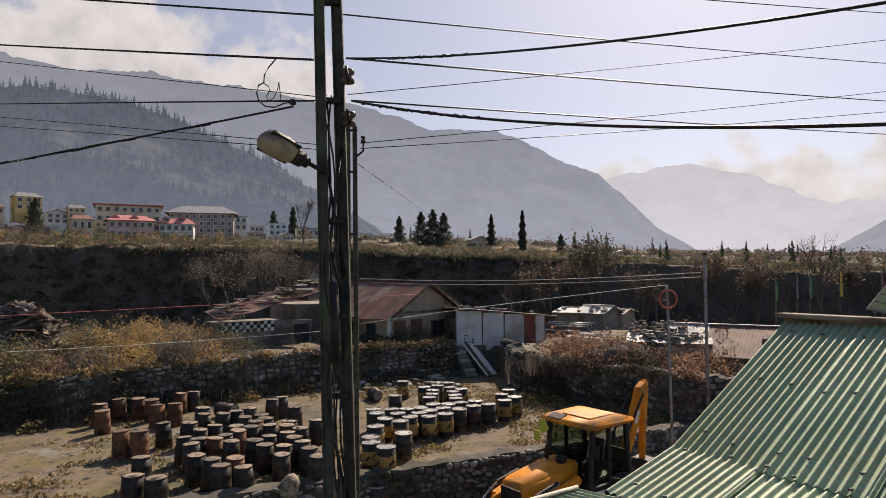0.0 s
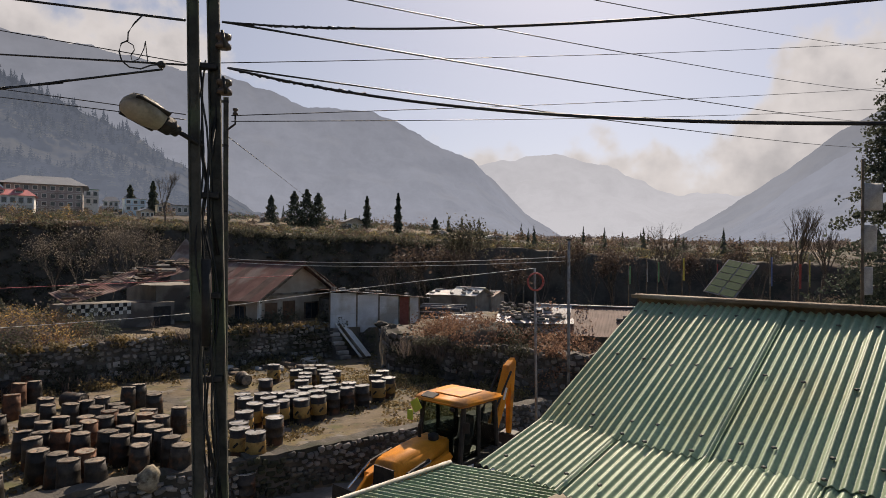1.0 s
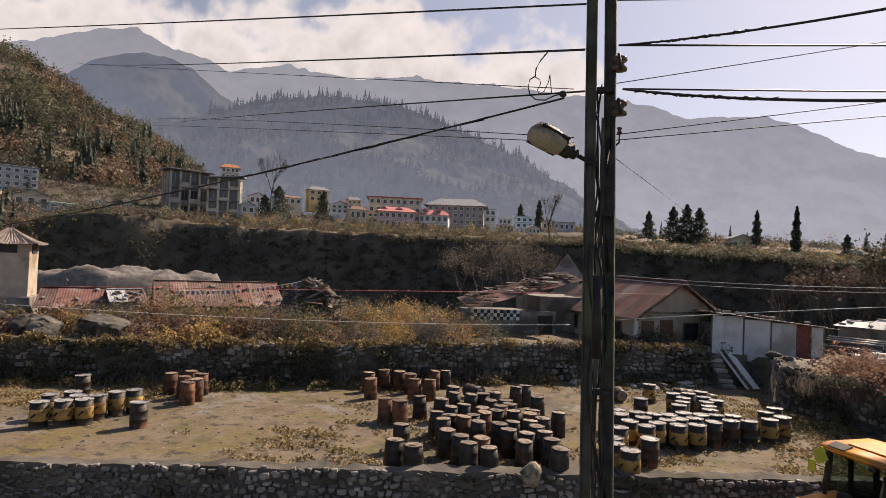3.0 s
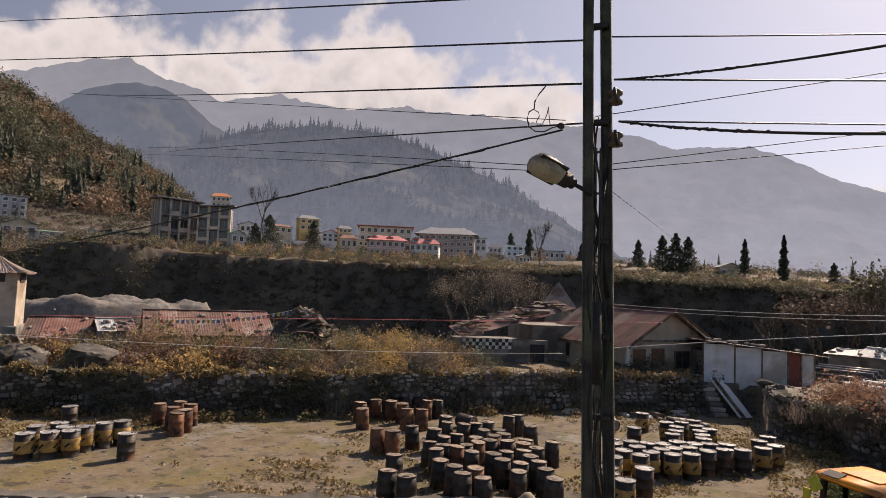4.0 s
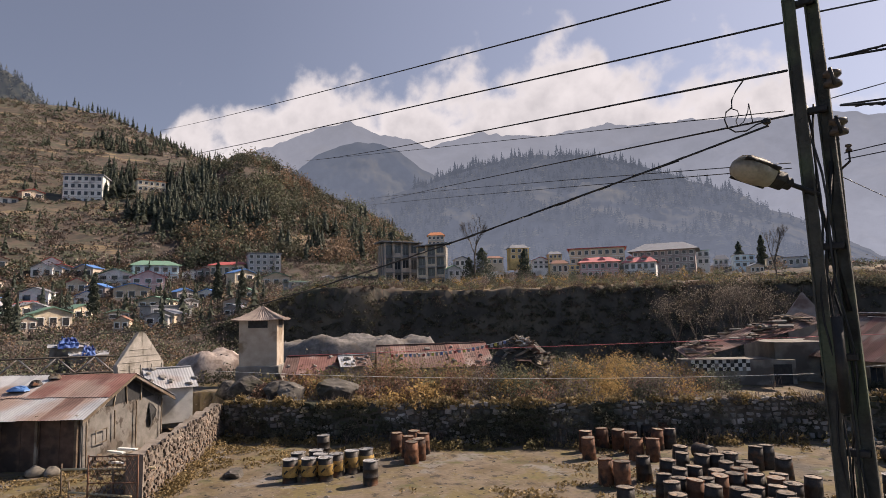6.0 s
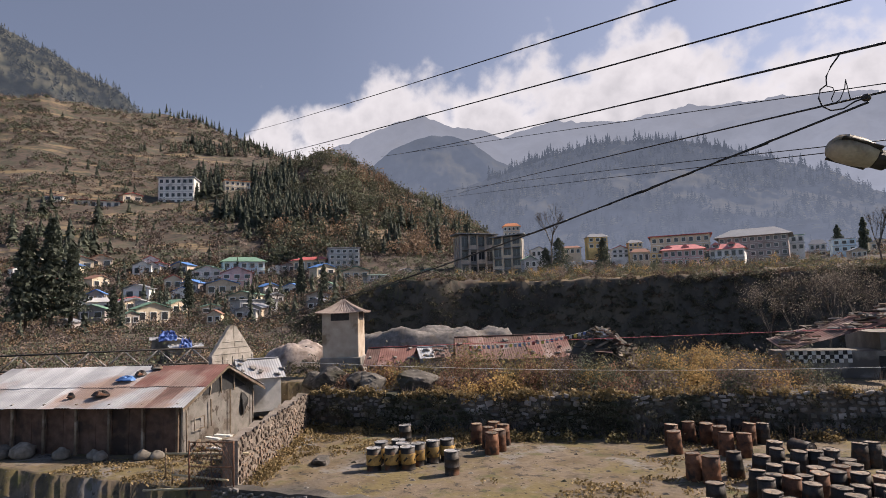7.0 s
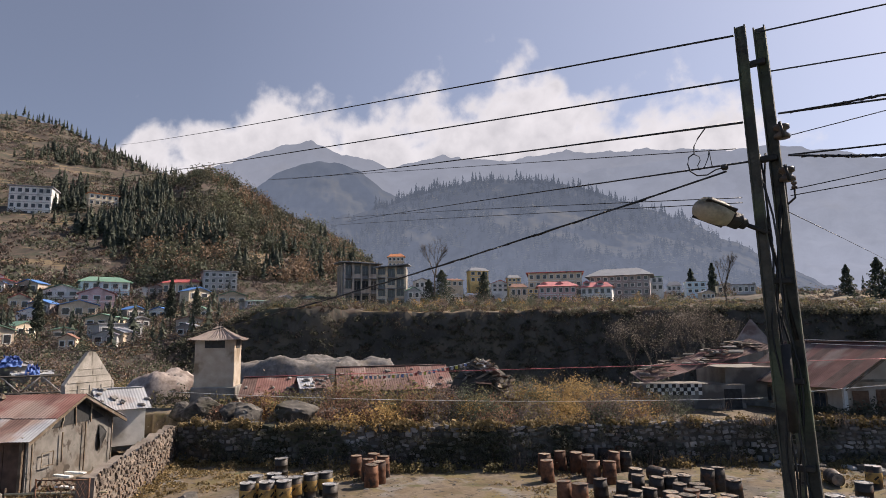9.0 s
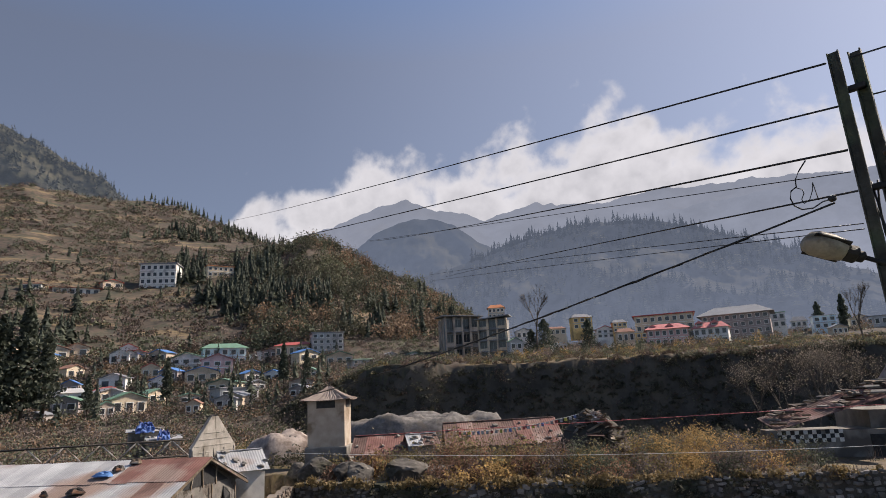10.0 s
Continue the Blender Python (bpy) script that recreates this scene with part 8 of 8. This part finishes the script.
# ---- loose things round the yard ----
rock_m = mat("boulder_rock", (0.035, 0.032, 0.028), (0.115, 0.104, 0.09), 0.9, 1.6, 1.0, stain=(0.045, 0.042, 0.03), rnd=0.25, grain=8)
layer(rock_m, (0.17, 0.155, 0.135), 3.0, 0.58, 0.66, 10)
rubble_m = mat("pale_rubble", (0.20, 0.165, 0.145), (0.36, 0.31, 0.275), 0.95, 1.5, 1.0, stain=(0.13, 0.10, 0.085), grain=6)
gravel_m = mat("grey_gravel", (0.095, 0.09, 0.085), (0.19, 0.178, 0.168), 0.95, 2.5, 1.0, stain=(0.16, 0.14, 0.12), grain=7)


def boulder(x, y, r, seed, label="grey weathered boulder on the bank", flat=0.62, z=None):
    rg = random.Random(seed)
    bm = bmesh.new()
    bmesh.ops.create_icosphere(bm, subdivisions=4, radius=1)
    off = Vector((rg.uniform(0, 50), rg.uniform(0, 50), rg.uniform(0, 50)))
    for v in bm.verts:
        n = noise.noise(v.co * 1.1 + off) * 0.45 + noise.noise(v.co * 3.1 + off) * 0.25
        v.co = v.co * (1 + n * 0.6)
    for _ in range(16):
        d = Vector((rg.gauss(0, 1), rg.gauss(0, 1), rg.gauss(0, 1))).normalized()
        lim = rg.uniform(0.62, 0.9)
        for v in bm.verts:
            e = v.co.dot(d) - lim
            if e > 0:
                v.co -= d * e * 0.92
    for v in bm.verts:
        v.co *= 1 + 0.05 * noise.noise(v.co * 7 + off)
        v.co.z *= flat
    bmesh.ops.scale(bm, vec=(r, r, r), verts=bm.verts)
    ob = part("boulder", bm, rock_m)
    ob.matrix_basis = at(x, y, (gz(x, y) if z is None else z) + r * flat * 0.25) @ Matrix.Rotation(rg.uniform(0, 6), 4, "Z")
    return tagged(ob, label, "rock", "boulders")


for k, (az, d, r) in enumerate(((58.4, 38.6, 1.6), (56.0, 37.0, 1.3), (54.8, 36, 1.1), (60.6, 39.2, 1.0), (50.6, 34.8, 1.6), (48.4, 35.0, 1.2), (46.9, 36, 1.0), (43.2, 35.5, 0.9), (61.8, 39, 1.0), (53.2, 38, 0.9), (60.0, 39.5, 1.2), (52.6, 34.6, 1.2), (57.4, 37, 1.4), (45.2, 34.2, 0.9), (41.0, 34.5, 0.8), (49.6, 37, 1.3), (38.5, 34, 0.8), (3.0, 36, 0.5), (5.5, 36.6, 0.6), (8, 36.5, 0.45))):
    p = polar(az, d)
    boulder(p.x, p.y, r * 0.82, 100 + k, z=gz(p.x, p.y) + 0.12 * r)
for k, (x, y, r) in enumerate(((-23.2, 13.6, 0.45), (-22.6, 6.6, 0.5), (-24.6, 5.2, 0.6), (-27, 5.5, 0.35), (-23.9, 9.4, 0.4), (3.6, 36.9, 0.4), (4.1, 35.6, 0.3))):
    boulder(x, y, r, 130 + k, "pale grey rock lying on the ground", 0.75)


def heap(name, az, d, rx, ry, h, material, label, seed, turn=0.0, flat=1.0):
    """A mound of loose material with broken lumps."""
    rg = random.Random(seed)
    p = polar(az, d)
    bm = bmesh.new()
    n = 34
    grid = [[None] * (n + 1) for _ in range(n + 1)]
    for i in range(n + 1):
        for j in range(n + 1):
            u, v = 2 * i / n - 1, 2 * j / n - 1
            k = min(1, flat * max(0, 1 - (u * u + v * v))) ** 0.7
            z = h * k * (1 + 0.3 * noise.noise((u * 2 + seed, v * 2, 1))) + 0.12 * h * k * noise.noise((u * 9, v * 9 + seed, 3)) + 0.05 * h * noise.noise((u * 25, v * 25 + seed, 3)) * k
            grid[i][j] = bm.verts.new((u * rx, v * ry, z - 0.3 * (k == 0)))
    for i in range(n):
        for j in range(n):
            bm.faces.new((grid[i][j], grid[i + 1][j], grid[i + 1][j + 1], grid[i][j + 1]))
    ob = part(name, bm, material, smooth=True)
    ob.matrix_basis = at(p.x, p.y, gz(p.x, p.y)) @ Matrix.Rotation(radians(az + turn), 4, "Z")
    return tagged(ob, label, "heap")


heap("gravel_mound", 50.6, 58, 7.0, 3.0, 3.3, gravel_m, "long grey gravel heap behind the barns", 3, 0, 2.2)
heap("gravel_mound", 45.4, 59, 5.0, 3.0, 3.3, gravel_m, "second grey gravel heap beside the first", 5, 0, 1.6)
heap("rock_mound", 61.3, 52, 3.4, 2.4, 2.2, rubble_m, "pale rock rubble slope beside the tower", 7)
heap("earth_mound", 34.3, 38, 2.3, 1.8, 2.8, cliff_shade_earth, "earth mound under the timber scrap", 9)
heap("earth_mound", -15.5, 31, 2.2, 1.4, 0.8, cliff_shade_earth, "earth mound covered with brambles", 11)
# timber scrap piled on the mound
scrap = empty("scrap_pile", at(*polar(34.3, 37.6, 2.2)), "heap of broken timber and sheet scrap on the bank", "scrap pile")
rng = random.Random(14)
for k in range(110):
    a, r = rng.uniform(0, 6.28), rng.uniform(0, 1.7)
    z = 2.35 * max(0.1, 1 - (r / 2.0) ** 2)
    m = at(r * math.cos(a), r * math.sin(a), z) @ Matrix.Rotation(rng.uniform(0, 6.28), 4, "Z") @ Matrix.Rotation(rng.uniform(-0.6, 0.6), 4, "X") @ Matrix.Rotation(rng.uniform(-0.6, 0.6), 4, "Y")
    if k % 4:
        part("board", boxc((rng.uniform(0.6, 1.7), rng.uniform(0.1, 0.24), 0.04), m, 0.006), rng.choice([timber_m, bark_m]), scrap)
    else:
        part("sheet_scrap", boxc((rng.uniform(0.5, 1.0), rng.uniform(0.4, 0.7), 0.02), m, 0.004), rng.choice([zinc_m, rust_m]), scrap)
# junk in front of the rusty roofed house
for k in range(46):
    az, d = rng.uniform(-0.5, 9.5), rng.uniform(33.0, 36.6)
    p = polar(az, d)
    back = np.interp(p.x, [q[0] for q in BACK], [q[1] for q in BACK])
    if p.y > back - 0.4:
        p.y = back - rng.uniform(0.5, 1.6)
    s = rng.uniform(0.15, 0.45)
    ob = part("rubble_block", boxc((s * rng.uniform(0.8, 2.2), s, s * rng.uniform(0.4, 0.9)), Matrix(), 0.05), rng.choice([rock_m, concrete_m, timber_m]))
    ob.matrix_basis = at(p.x, p.y, gz(p.x, p.y) + s * 0.2) @ Matrix.Rotation(rng.uniform(0, 3), 4, "Z") @ Matrix.Rotation(rng.uniform(-0.3, 0.3), 4, "X")
    tagged(ob, "broken block of rubble at the yard edge", "rubble", "rubble by the stairs")
# pipes, pale tank and stones above the wall
pipe_m = mat("dark_pipe", (0.03, 0.035, 0.045), (0.07, 0.08, 0.10), 0.4, 5, 0.1)
tank_m = mat("pale_pipe", (0.36, 0.35, 0.32), (0.5, 0.49, 0.45), 0.7, 3, 0.2)
for k in range(9):
    a, b = polar(-8.9 - 0.05 * k, 41.5 + 0.5 * k), polar(-12.6 - 0.1 * k, 40.5 + 0.5 * k)
    z = 1.9 + 0.26 * (k % 3)
    tagged(tube("stacked_pipe", [(a.x, a.y, z), (b.x, b.y, z)], 0.13, pipe_m, sides=10), "dark blue plastic pipe in a stack", "pipe", "stacked pipes")
for k, (az0, az1, d) in enumerate(((-11.0, -13.9, 37), (-12.0, -14.2, 38.0))):
    a, b = polar(az0, d), polar(az1, d - 0.6)
    tagged(tube("concrete_pipe", [(a.x, a.y, 2.05 + 0.12 * k), (b.x, b.y, 2.05 + 0.12 * k)], 0.33, tank_m, sides=14), "pale concrete pipe lying on the bank", "pipe", "concrete pipes")
for k in range(70):
    az, d = rng.uniform(-14, -5), rng.uniform(33.5, 37.5)
    p = polar(az, d)
    s = rng.uniform(0.08, 0.3)
    ob = new("bank_stone", STONES[k % 7])
    ob.matrix_basis = at(p.x, p.y, gz(p.x, p.y) + s * 0.2) @ Matrix.Rotation(rng.uniform(0, 6), 4, "Z") @ Matrix.Diagonal((s, s, s * 0.7, 1))
    tagged(ob, "loose grey stone above the retaining wall", "stone", "loose bank stones")
# rubble roof with stones beside the grey sheet house
for k in range(60):
    az, d = rng.uniform(-22.5, -16.5), rng.uniform(31.5, 34)
    p = polar(az, d)
    s = rng.uniform(0.15, 0.34)
    ob = new("roof_rubble", STONES[k % 7])
    ob.matrix_basis = at(p.x, p.y, 2.9 + (d - 31.5) * 0.25) @ Matrix.Rotation(rng.uniform(0, 6), 4, "Z") @ Matrix.Diagonal((s * 1.4, s, s * 0.7, 1))
    tagged(ob, "stone lying on the low roof", "stone", "loose roof stones")
tin_roof_house("stone_laid_roof", "low flat roof weighed down with stones", P(-16, 31.4), P(-23, 31.2), 2.7, 1.6, 0.35, [rust_m, zinc_m], 83)

# lattice gate and bamboo rails by the sunlit wall
iron_rust = mat("rusty_iron", (0.10, 0.05, 0.03), (0.19, 0.10, 0.06), 0.8, 6, 0.3)
gate = empty("lattice_gate", at(-21.6, 9.2, 0.0) @ Matrix.Rotation(radians(-142), 4, "Z"), "leaning rusty lattice gate standing open at the wall end", "gate")
for x in (0, 1.7):
    tube("upright", [(x, 0, 0), (x, 0, 1.85)], 0.03, iron_rust, gate)
for z in (0.15, 0.95, 1.8):
    tube("rail", [(0, 0, z), (1.7, 0, z)], 0.02, iron_rust, gate)
for k in range(-5, 11):
    for s in (1, -1):
        x0, x1 = k * 0.17, k * 0.17 + 0.9
        pts = []
        for t in (0, 1):
            x = x0 + (x1 - x0) * t
            z = (0.15 + 1.65 * t) if s > 0 else (1.8 - 1.65 * t)
            pts.append(Vector((x, 0.012 * s, z)))
        a, b = pts
        if b.x < 0.05 or a.x > 1.65:
            continue
        ta, tb = max(0, (0 - a.x) / (b.x - a.x)), min(1, (1.7 - a.x) / (b.x - a.x))
        tube("lattice_bar", [a.lerp(b, ta), a.lerp(b, tb)], 0.009, iron_rust, gate, sides=4)
bamboo_m = mat("bamboo", (0.32, 0.27, 0.16), (0.44, 0.38, 0.25), 0.7, 5, 0.2)
rail = empty("bamboo_rail", at(0, 0, 0), "low bamboo rail fence beside the gate", "fence")
for a, b in (((-25.9, 8.3, 0.95), (-21.9, 9.9, 1.25)), ((-24.8, 8.2, 0.35), (-21.6, 9.0, 0.55)), ((-24.2, 7.0, 0.15), (-22.2, 8.4, 0.3))):
    tube("rail", [a, b], 0.04, bamboo_m, rail, sides=8)
for x, y, h in ((-25.9, 8.3, 1.15), (-23.6, 9.2, 1.2), (-24.8, 8.2, 0.7)):
    tube("post", [(x, y, -0.1), (x, y, h)], 0.035, timber_m, rail)
# scrap planks between shed and wall
for k in range(16):
    p = Vector((-29.0, 11.4, 0)) + Vector((rng.uniform(-0.6, 2.4), rng.uniform(-0.6, 1.6), 0))
    ob = part("stacked_plank", boxc((rng.uniform(0.8, 1.8), 0.2, 0.07), Matrix(), 0.01), rng.choice([timber_m, white_m, bark_m]))
    ob.matrix_basis = at(p.x, p.y, 0.06 + 0.09 * (k // 2)) @ Matrix.Rotation(rng.uniform(-0.6, 0.9), 4, "Z")
    tagged(ob, "old plank in the stack by the shed", "plank", "planks by the shed")
# blue tarpaulin in the town
tarp_m = mat("blue_tarp", (0.06, 0.12, 0.33), (0.11, 0.19, 0.42), 0.6, 2.2, 0.6, stain=(0.03, 0.06, 0.2))
for az, el, d, w, h, sd in ((72.2, -1.4, 72, 1.8, 1.0, 1), (70.8, -2.1, 70, 1.2, 0.9, 2)):
    p = sight(az, el, d)
    bm = bmesh.new()
    n = 14
    g2 = [[bm.verts.new(((i / n - 0.5) * w * (1 - 0.35 * (j / n) ** 2 + 0.25 * noise.noise((j * 0.3, sd, 2))), 0.5 * noise.noise((i * 0.4, j * 0.4, sd)) + (j / n) * 1.4, (j / n - 0.35) * h + 0.35 * noise.noise((i * 0.5, j * 0.3, sd + 7)))) for j in range(n + 1)] for i in range(n + 1)]
    for i in range(n):
        for j in range(n):
            bm.faces.new((g2[i][j], g2[i + 1][j], g2[i + 1][j + 1], g2[i][j + 1]))
    ob = part("blue_tarpaulin", bm, tarp_m, smooth=True)
    so = ob.modifiers.new("thick", "SOLIDIFY")
    so.thickness = 0.03
    ob.matrix_basis = Matrix.Translation(p) @ Matrix.Rotation(radians(az), 4, "Z")
    tagged(ob, "crumpled bright blue tarpaulin over a lean-to", "tarpaulin")
    tin_roof_house("tarp_shelter", "low shelter under the blue tarpaulin", P(az + 1.4, d + 1.2), P(az - 1.4, d + 1.2), p.z - 0.3, 1.2, 0.3, [zinc_m], 90 + sd, plaster_grey, 2.4)

# ---- flags, solar panel ----
FLAG = {k: mat("flag_" + k, c, tuple(min(1, v * 1.3) for v in c), 0.8, 8, 0.1) for k, c in {"red": (0.30, 0.07, 0.06), "yellow": (0.45, 0.38, 0.08), "green": (0.12, 0.25, 0.12), "blue": (0.10, 0.14, 0.28), "white": (0.30, 0.295, 0.285)}.items()}


def cloth(name, w, h, material, parent, m, seed, wave=0.12):
    """A hanging cloth with folds and thickness."""
    bm = bmesh.new()
    nx, nz = 8, max(6, int(h / w * 6))
    gg = [[bm.verts.new(m @ Vector((w * i / nx, wave * w * math.sin(3.0 * i / nx + 4 * j / nz + seed) * (i / nx), -h * j / nz - 0.12 * w * math.sin(2.5 * j / nz + seed) * i / nx))) for j in range(nz + 1)] for i in range(nx + 1)]
    for i in range(nx):
        for j in range(nz):
            bm.faces.new((gg[i][j], gg[i + 1][j], gg[i + 1][j + 1], gg[i][j + 1]))
    ob = part(name, bm, material, parent, "", True)
    so = ob.modifiers.new("thick", "SOLIDIFY")
    so.thickness = 0.008
    return ob


def flag_pole(az, d, top_el, colour, label, w, parts_, seed, thick=0.05):
    p = polar(az, d)
    z = gz(p.x, p.y)
    H = 6.1 + d * math.tan(radians(top_el)) - z
    fp = empty("prayer_flag_pole", at(p.x, p.y, z) @ Matrix.Rotation(radians(az), 4, "Z"), label, "flag pole", "prayer flag poles")
    tube("mast", [(0, 0, 0), (0.04, 0, H)], thick, timber_m, fp, "", 7, thick * 0.7)
    for k in range(parts_):
        cloth("flag_cloth", w * (0.75 + 0.3 * math.sin(2.4 * seed + k)), H * (0.42 if parts_ > 1 else 0.34) / parts_, FLAG[colour], fp, at(0.04, 0, H * (0.93 - 0.62 * k / parts_)), seed + k, 0.45)
    return fp


flag_pole(-45.0, 22, 7.4, "white", "tall mast with torn white prayer cloths", 0.5, 5, 1, 0.06)
flag_pole(-41.6, 40, 0.2, "yellow", "mast with a narrow yellow prayer flag", 0.14, 1, 2)
flag_pole(-40.9, 42, -0.2, "red", "mast with a narrow red prayer flag", 0.14, 1, 3)
flag_pole(-38.9, 40, 0.4, "blue", "mast with a narrow blue prayer flag", 0.14, 1, 4)
flag_pole(-34.9, 44, -0.3, "red", "mast with a striped prayer flag", 0.14, 1, 5)
flag_pole(-32.2, 46, 0.2, "yellow", "mast with a pale yellow prayer flag", 0.14, 1, 6)
flag_pole(-29.3, 46, -0.2, "white", "mast with a thin white prayer flag", 0.14, 1, 7)
flag_pole(-30.2, 48, -0.2, "green", "mast with a thin green prayer flag", 0.14, 1, 8)
flag_pole(-27.8, 47, -0.6, "green", "bare leaning mast at the wood", 0.14, 1, 9)
for k in range(6):
    p = polar(-23 + 1.1 * k, 120)
    tagged(tube("bare_mast", [(p.x, p.y, gz(p.x, p.y)), (p.x, p.y, gz(p.x, p.y) + 5 + k % 3)], 0.16, timber_m, sides=5), "bare upright mast on the terrace", "mast", "row of masts")
# solar panel on a frame
sp_c = sight(-36.0, -1.9, 27)
sol = empty("solar_panel", Matrix.Translation(sp_c) @ Matrix.Rotation(radians(-36 - 40), 4, "Z") @ Matrix.Rotation(radians(42), 4, "X") @ Matrix.Rotation(radians(14), 4, "Y"), "tilted solar panel on a metal stand above the roofs", "solar panel")
cell_m = mat("solar_cell", (0.08, 0.12, 0.03), (0.13, 0.18, 0.05), 0.35, 5, 0, spec=0.5)
part("back_sheet", boxc((1.3, 1.9, 0.04), at(0, 0, 0), 0.006), grey_pole_m, sol)
for i in range(2):
    for j in range(5):
        part("cell_panel", boxc((0.56, 0.33, 0.02), at(-0.31 + 0.62 * i, -0.74 + 0.37 * j, 0.03), 0.003), cell_m, sol)
for a, b in (((0, 0.5, -0.02), (0, -1.2, -2.0)), ((0.4, -0.4, -0.02), (0.3, -1.4, -1.6))):
    tube("stand", [a, b], 0.04, dark_m, sol)
st_z = gz(sp_c.x, sp_c.y)
tagged(tube("panel_mast", [(sp_c.x, sp_c.y, st_z), (sp_c.x, sp_c.y, sp_c.z)], 0.05, dark_m, sides=7), "dark steel mast under the solar panel", "mast")
# string of small prayer flags over the barn
a, b = sight(46.5, -3.2, 39.5), sight(34.2, -1.9, 39.0)
string = empty("prayer_flag_string", at(0, 0, 0), "string of small faded prayer flags over the barn roof", "flags")
pts = [a.lerp(b, k / 30) - Vector((0, 0, 1.3 * (k / 30) * (1 - k / 30))) for k in range(31)]
tube("cord", pts, 0.012, white_cable_m, string, sides=4)
for k in range(1, 30):
    d_ = (pts[k + 1] - pts[k]).normalized()
    m = Matrix.Translation(pts[k]) @ Matrix.Rotation(math.atan2(d_.y, d_.x), 4, "Z")
    cloth("small_flag", 0.17, 0.19, FLAG[("white", "red", "white", "yellow", "white", "blue", "white")[k % 7]], string, m, k, 0.2)
# white sack roll among the drums
bm = lathe([(0.18, 0), (0.3, 0.06), (0.32, 0.4), (0.26, 0.62), (0.1, 0.66)], 14, 0.12, 5)
ob = part("bundled_sack", bm, mat("pale_sack", (0.16, 0.135, 0.095), (0.34, 0.30, 0.22), 0.9, 9, 0.8, stain=(0.09, 0.065, 0.04)), None, "", True)
ob.matrix_basis = at(-4.3, 17.75, 0.1) @ Matrix.Rotation(1.2, 4, "X")
tagged(ob, "pale bundled sack leaning among the drums", "sack")

# rubble lying on the rock slope by the tower and on the gravel heaps
vs, fs = [], []
rg6 = np.random.default_rng(66)
for az, d, rx, ry, h, n_, s0 in ((61.3, 52, 3.2, 2.2, 1.9, 420, 0.34), (50.6, 58, 6.6, 2.6, 3.1, 420, 0.16), (45.4, 59, 4.7, 2.7, 3.1, 300, 0.16)):
    c = polar(az, d)
    R_ = np.array(Matrix.Rotation(radians(az), 3, "Z"))
    z0 = gz(c.x, c.y)
    for _ in range(n_):
        u, v = rg6.uniform(-0.95, 0.95, 2)
        k = max(0.0, 1 - u * u - v * v)
        if k <= 0.02:
            continue
        hh = h * min(1, k * (1.0 if h < 2.5 else 1.8)) ** 0.7
        p = R_ @ np.array([u * rx, v * ry, 0]) + np.array([c.x, c.y, z0 + hh])
        sv, sf = STONE_V[int(rg6.integers(7))]
        q = sv * s0 * rg6.uniform(0.5, 1.6) * np.array([1.2, 1, 0.8])
        a_ = rg6.uniform(0, 6.28)
        q = q @ np.array([[math.cos(a_), math.sin(a_), 0], [-math.sin(a_), math.cos(a_), 0], [0, 0, 1]]) + p
        o = len(vs)
        vs += q.tolist()
        fs += [tuple(i + o for i in f) for f in sf]
tagged(new("heap_rubble", mesh_from("heap_rubble", vs, fs, gravel_m)), "grey broken rubble lying over the heaps", "rubble", kind="stuff")
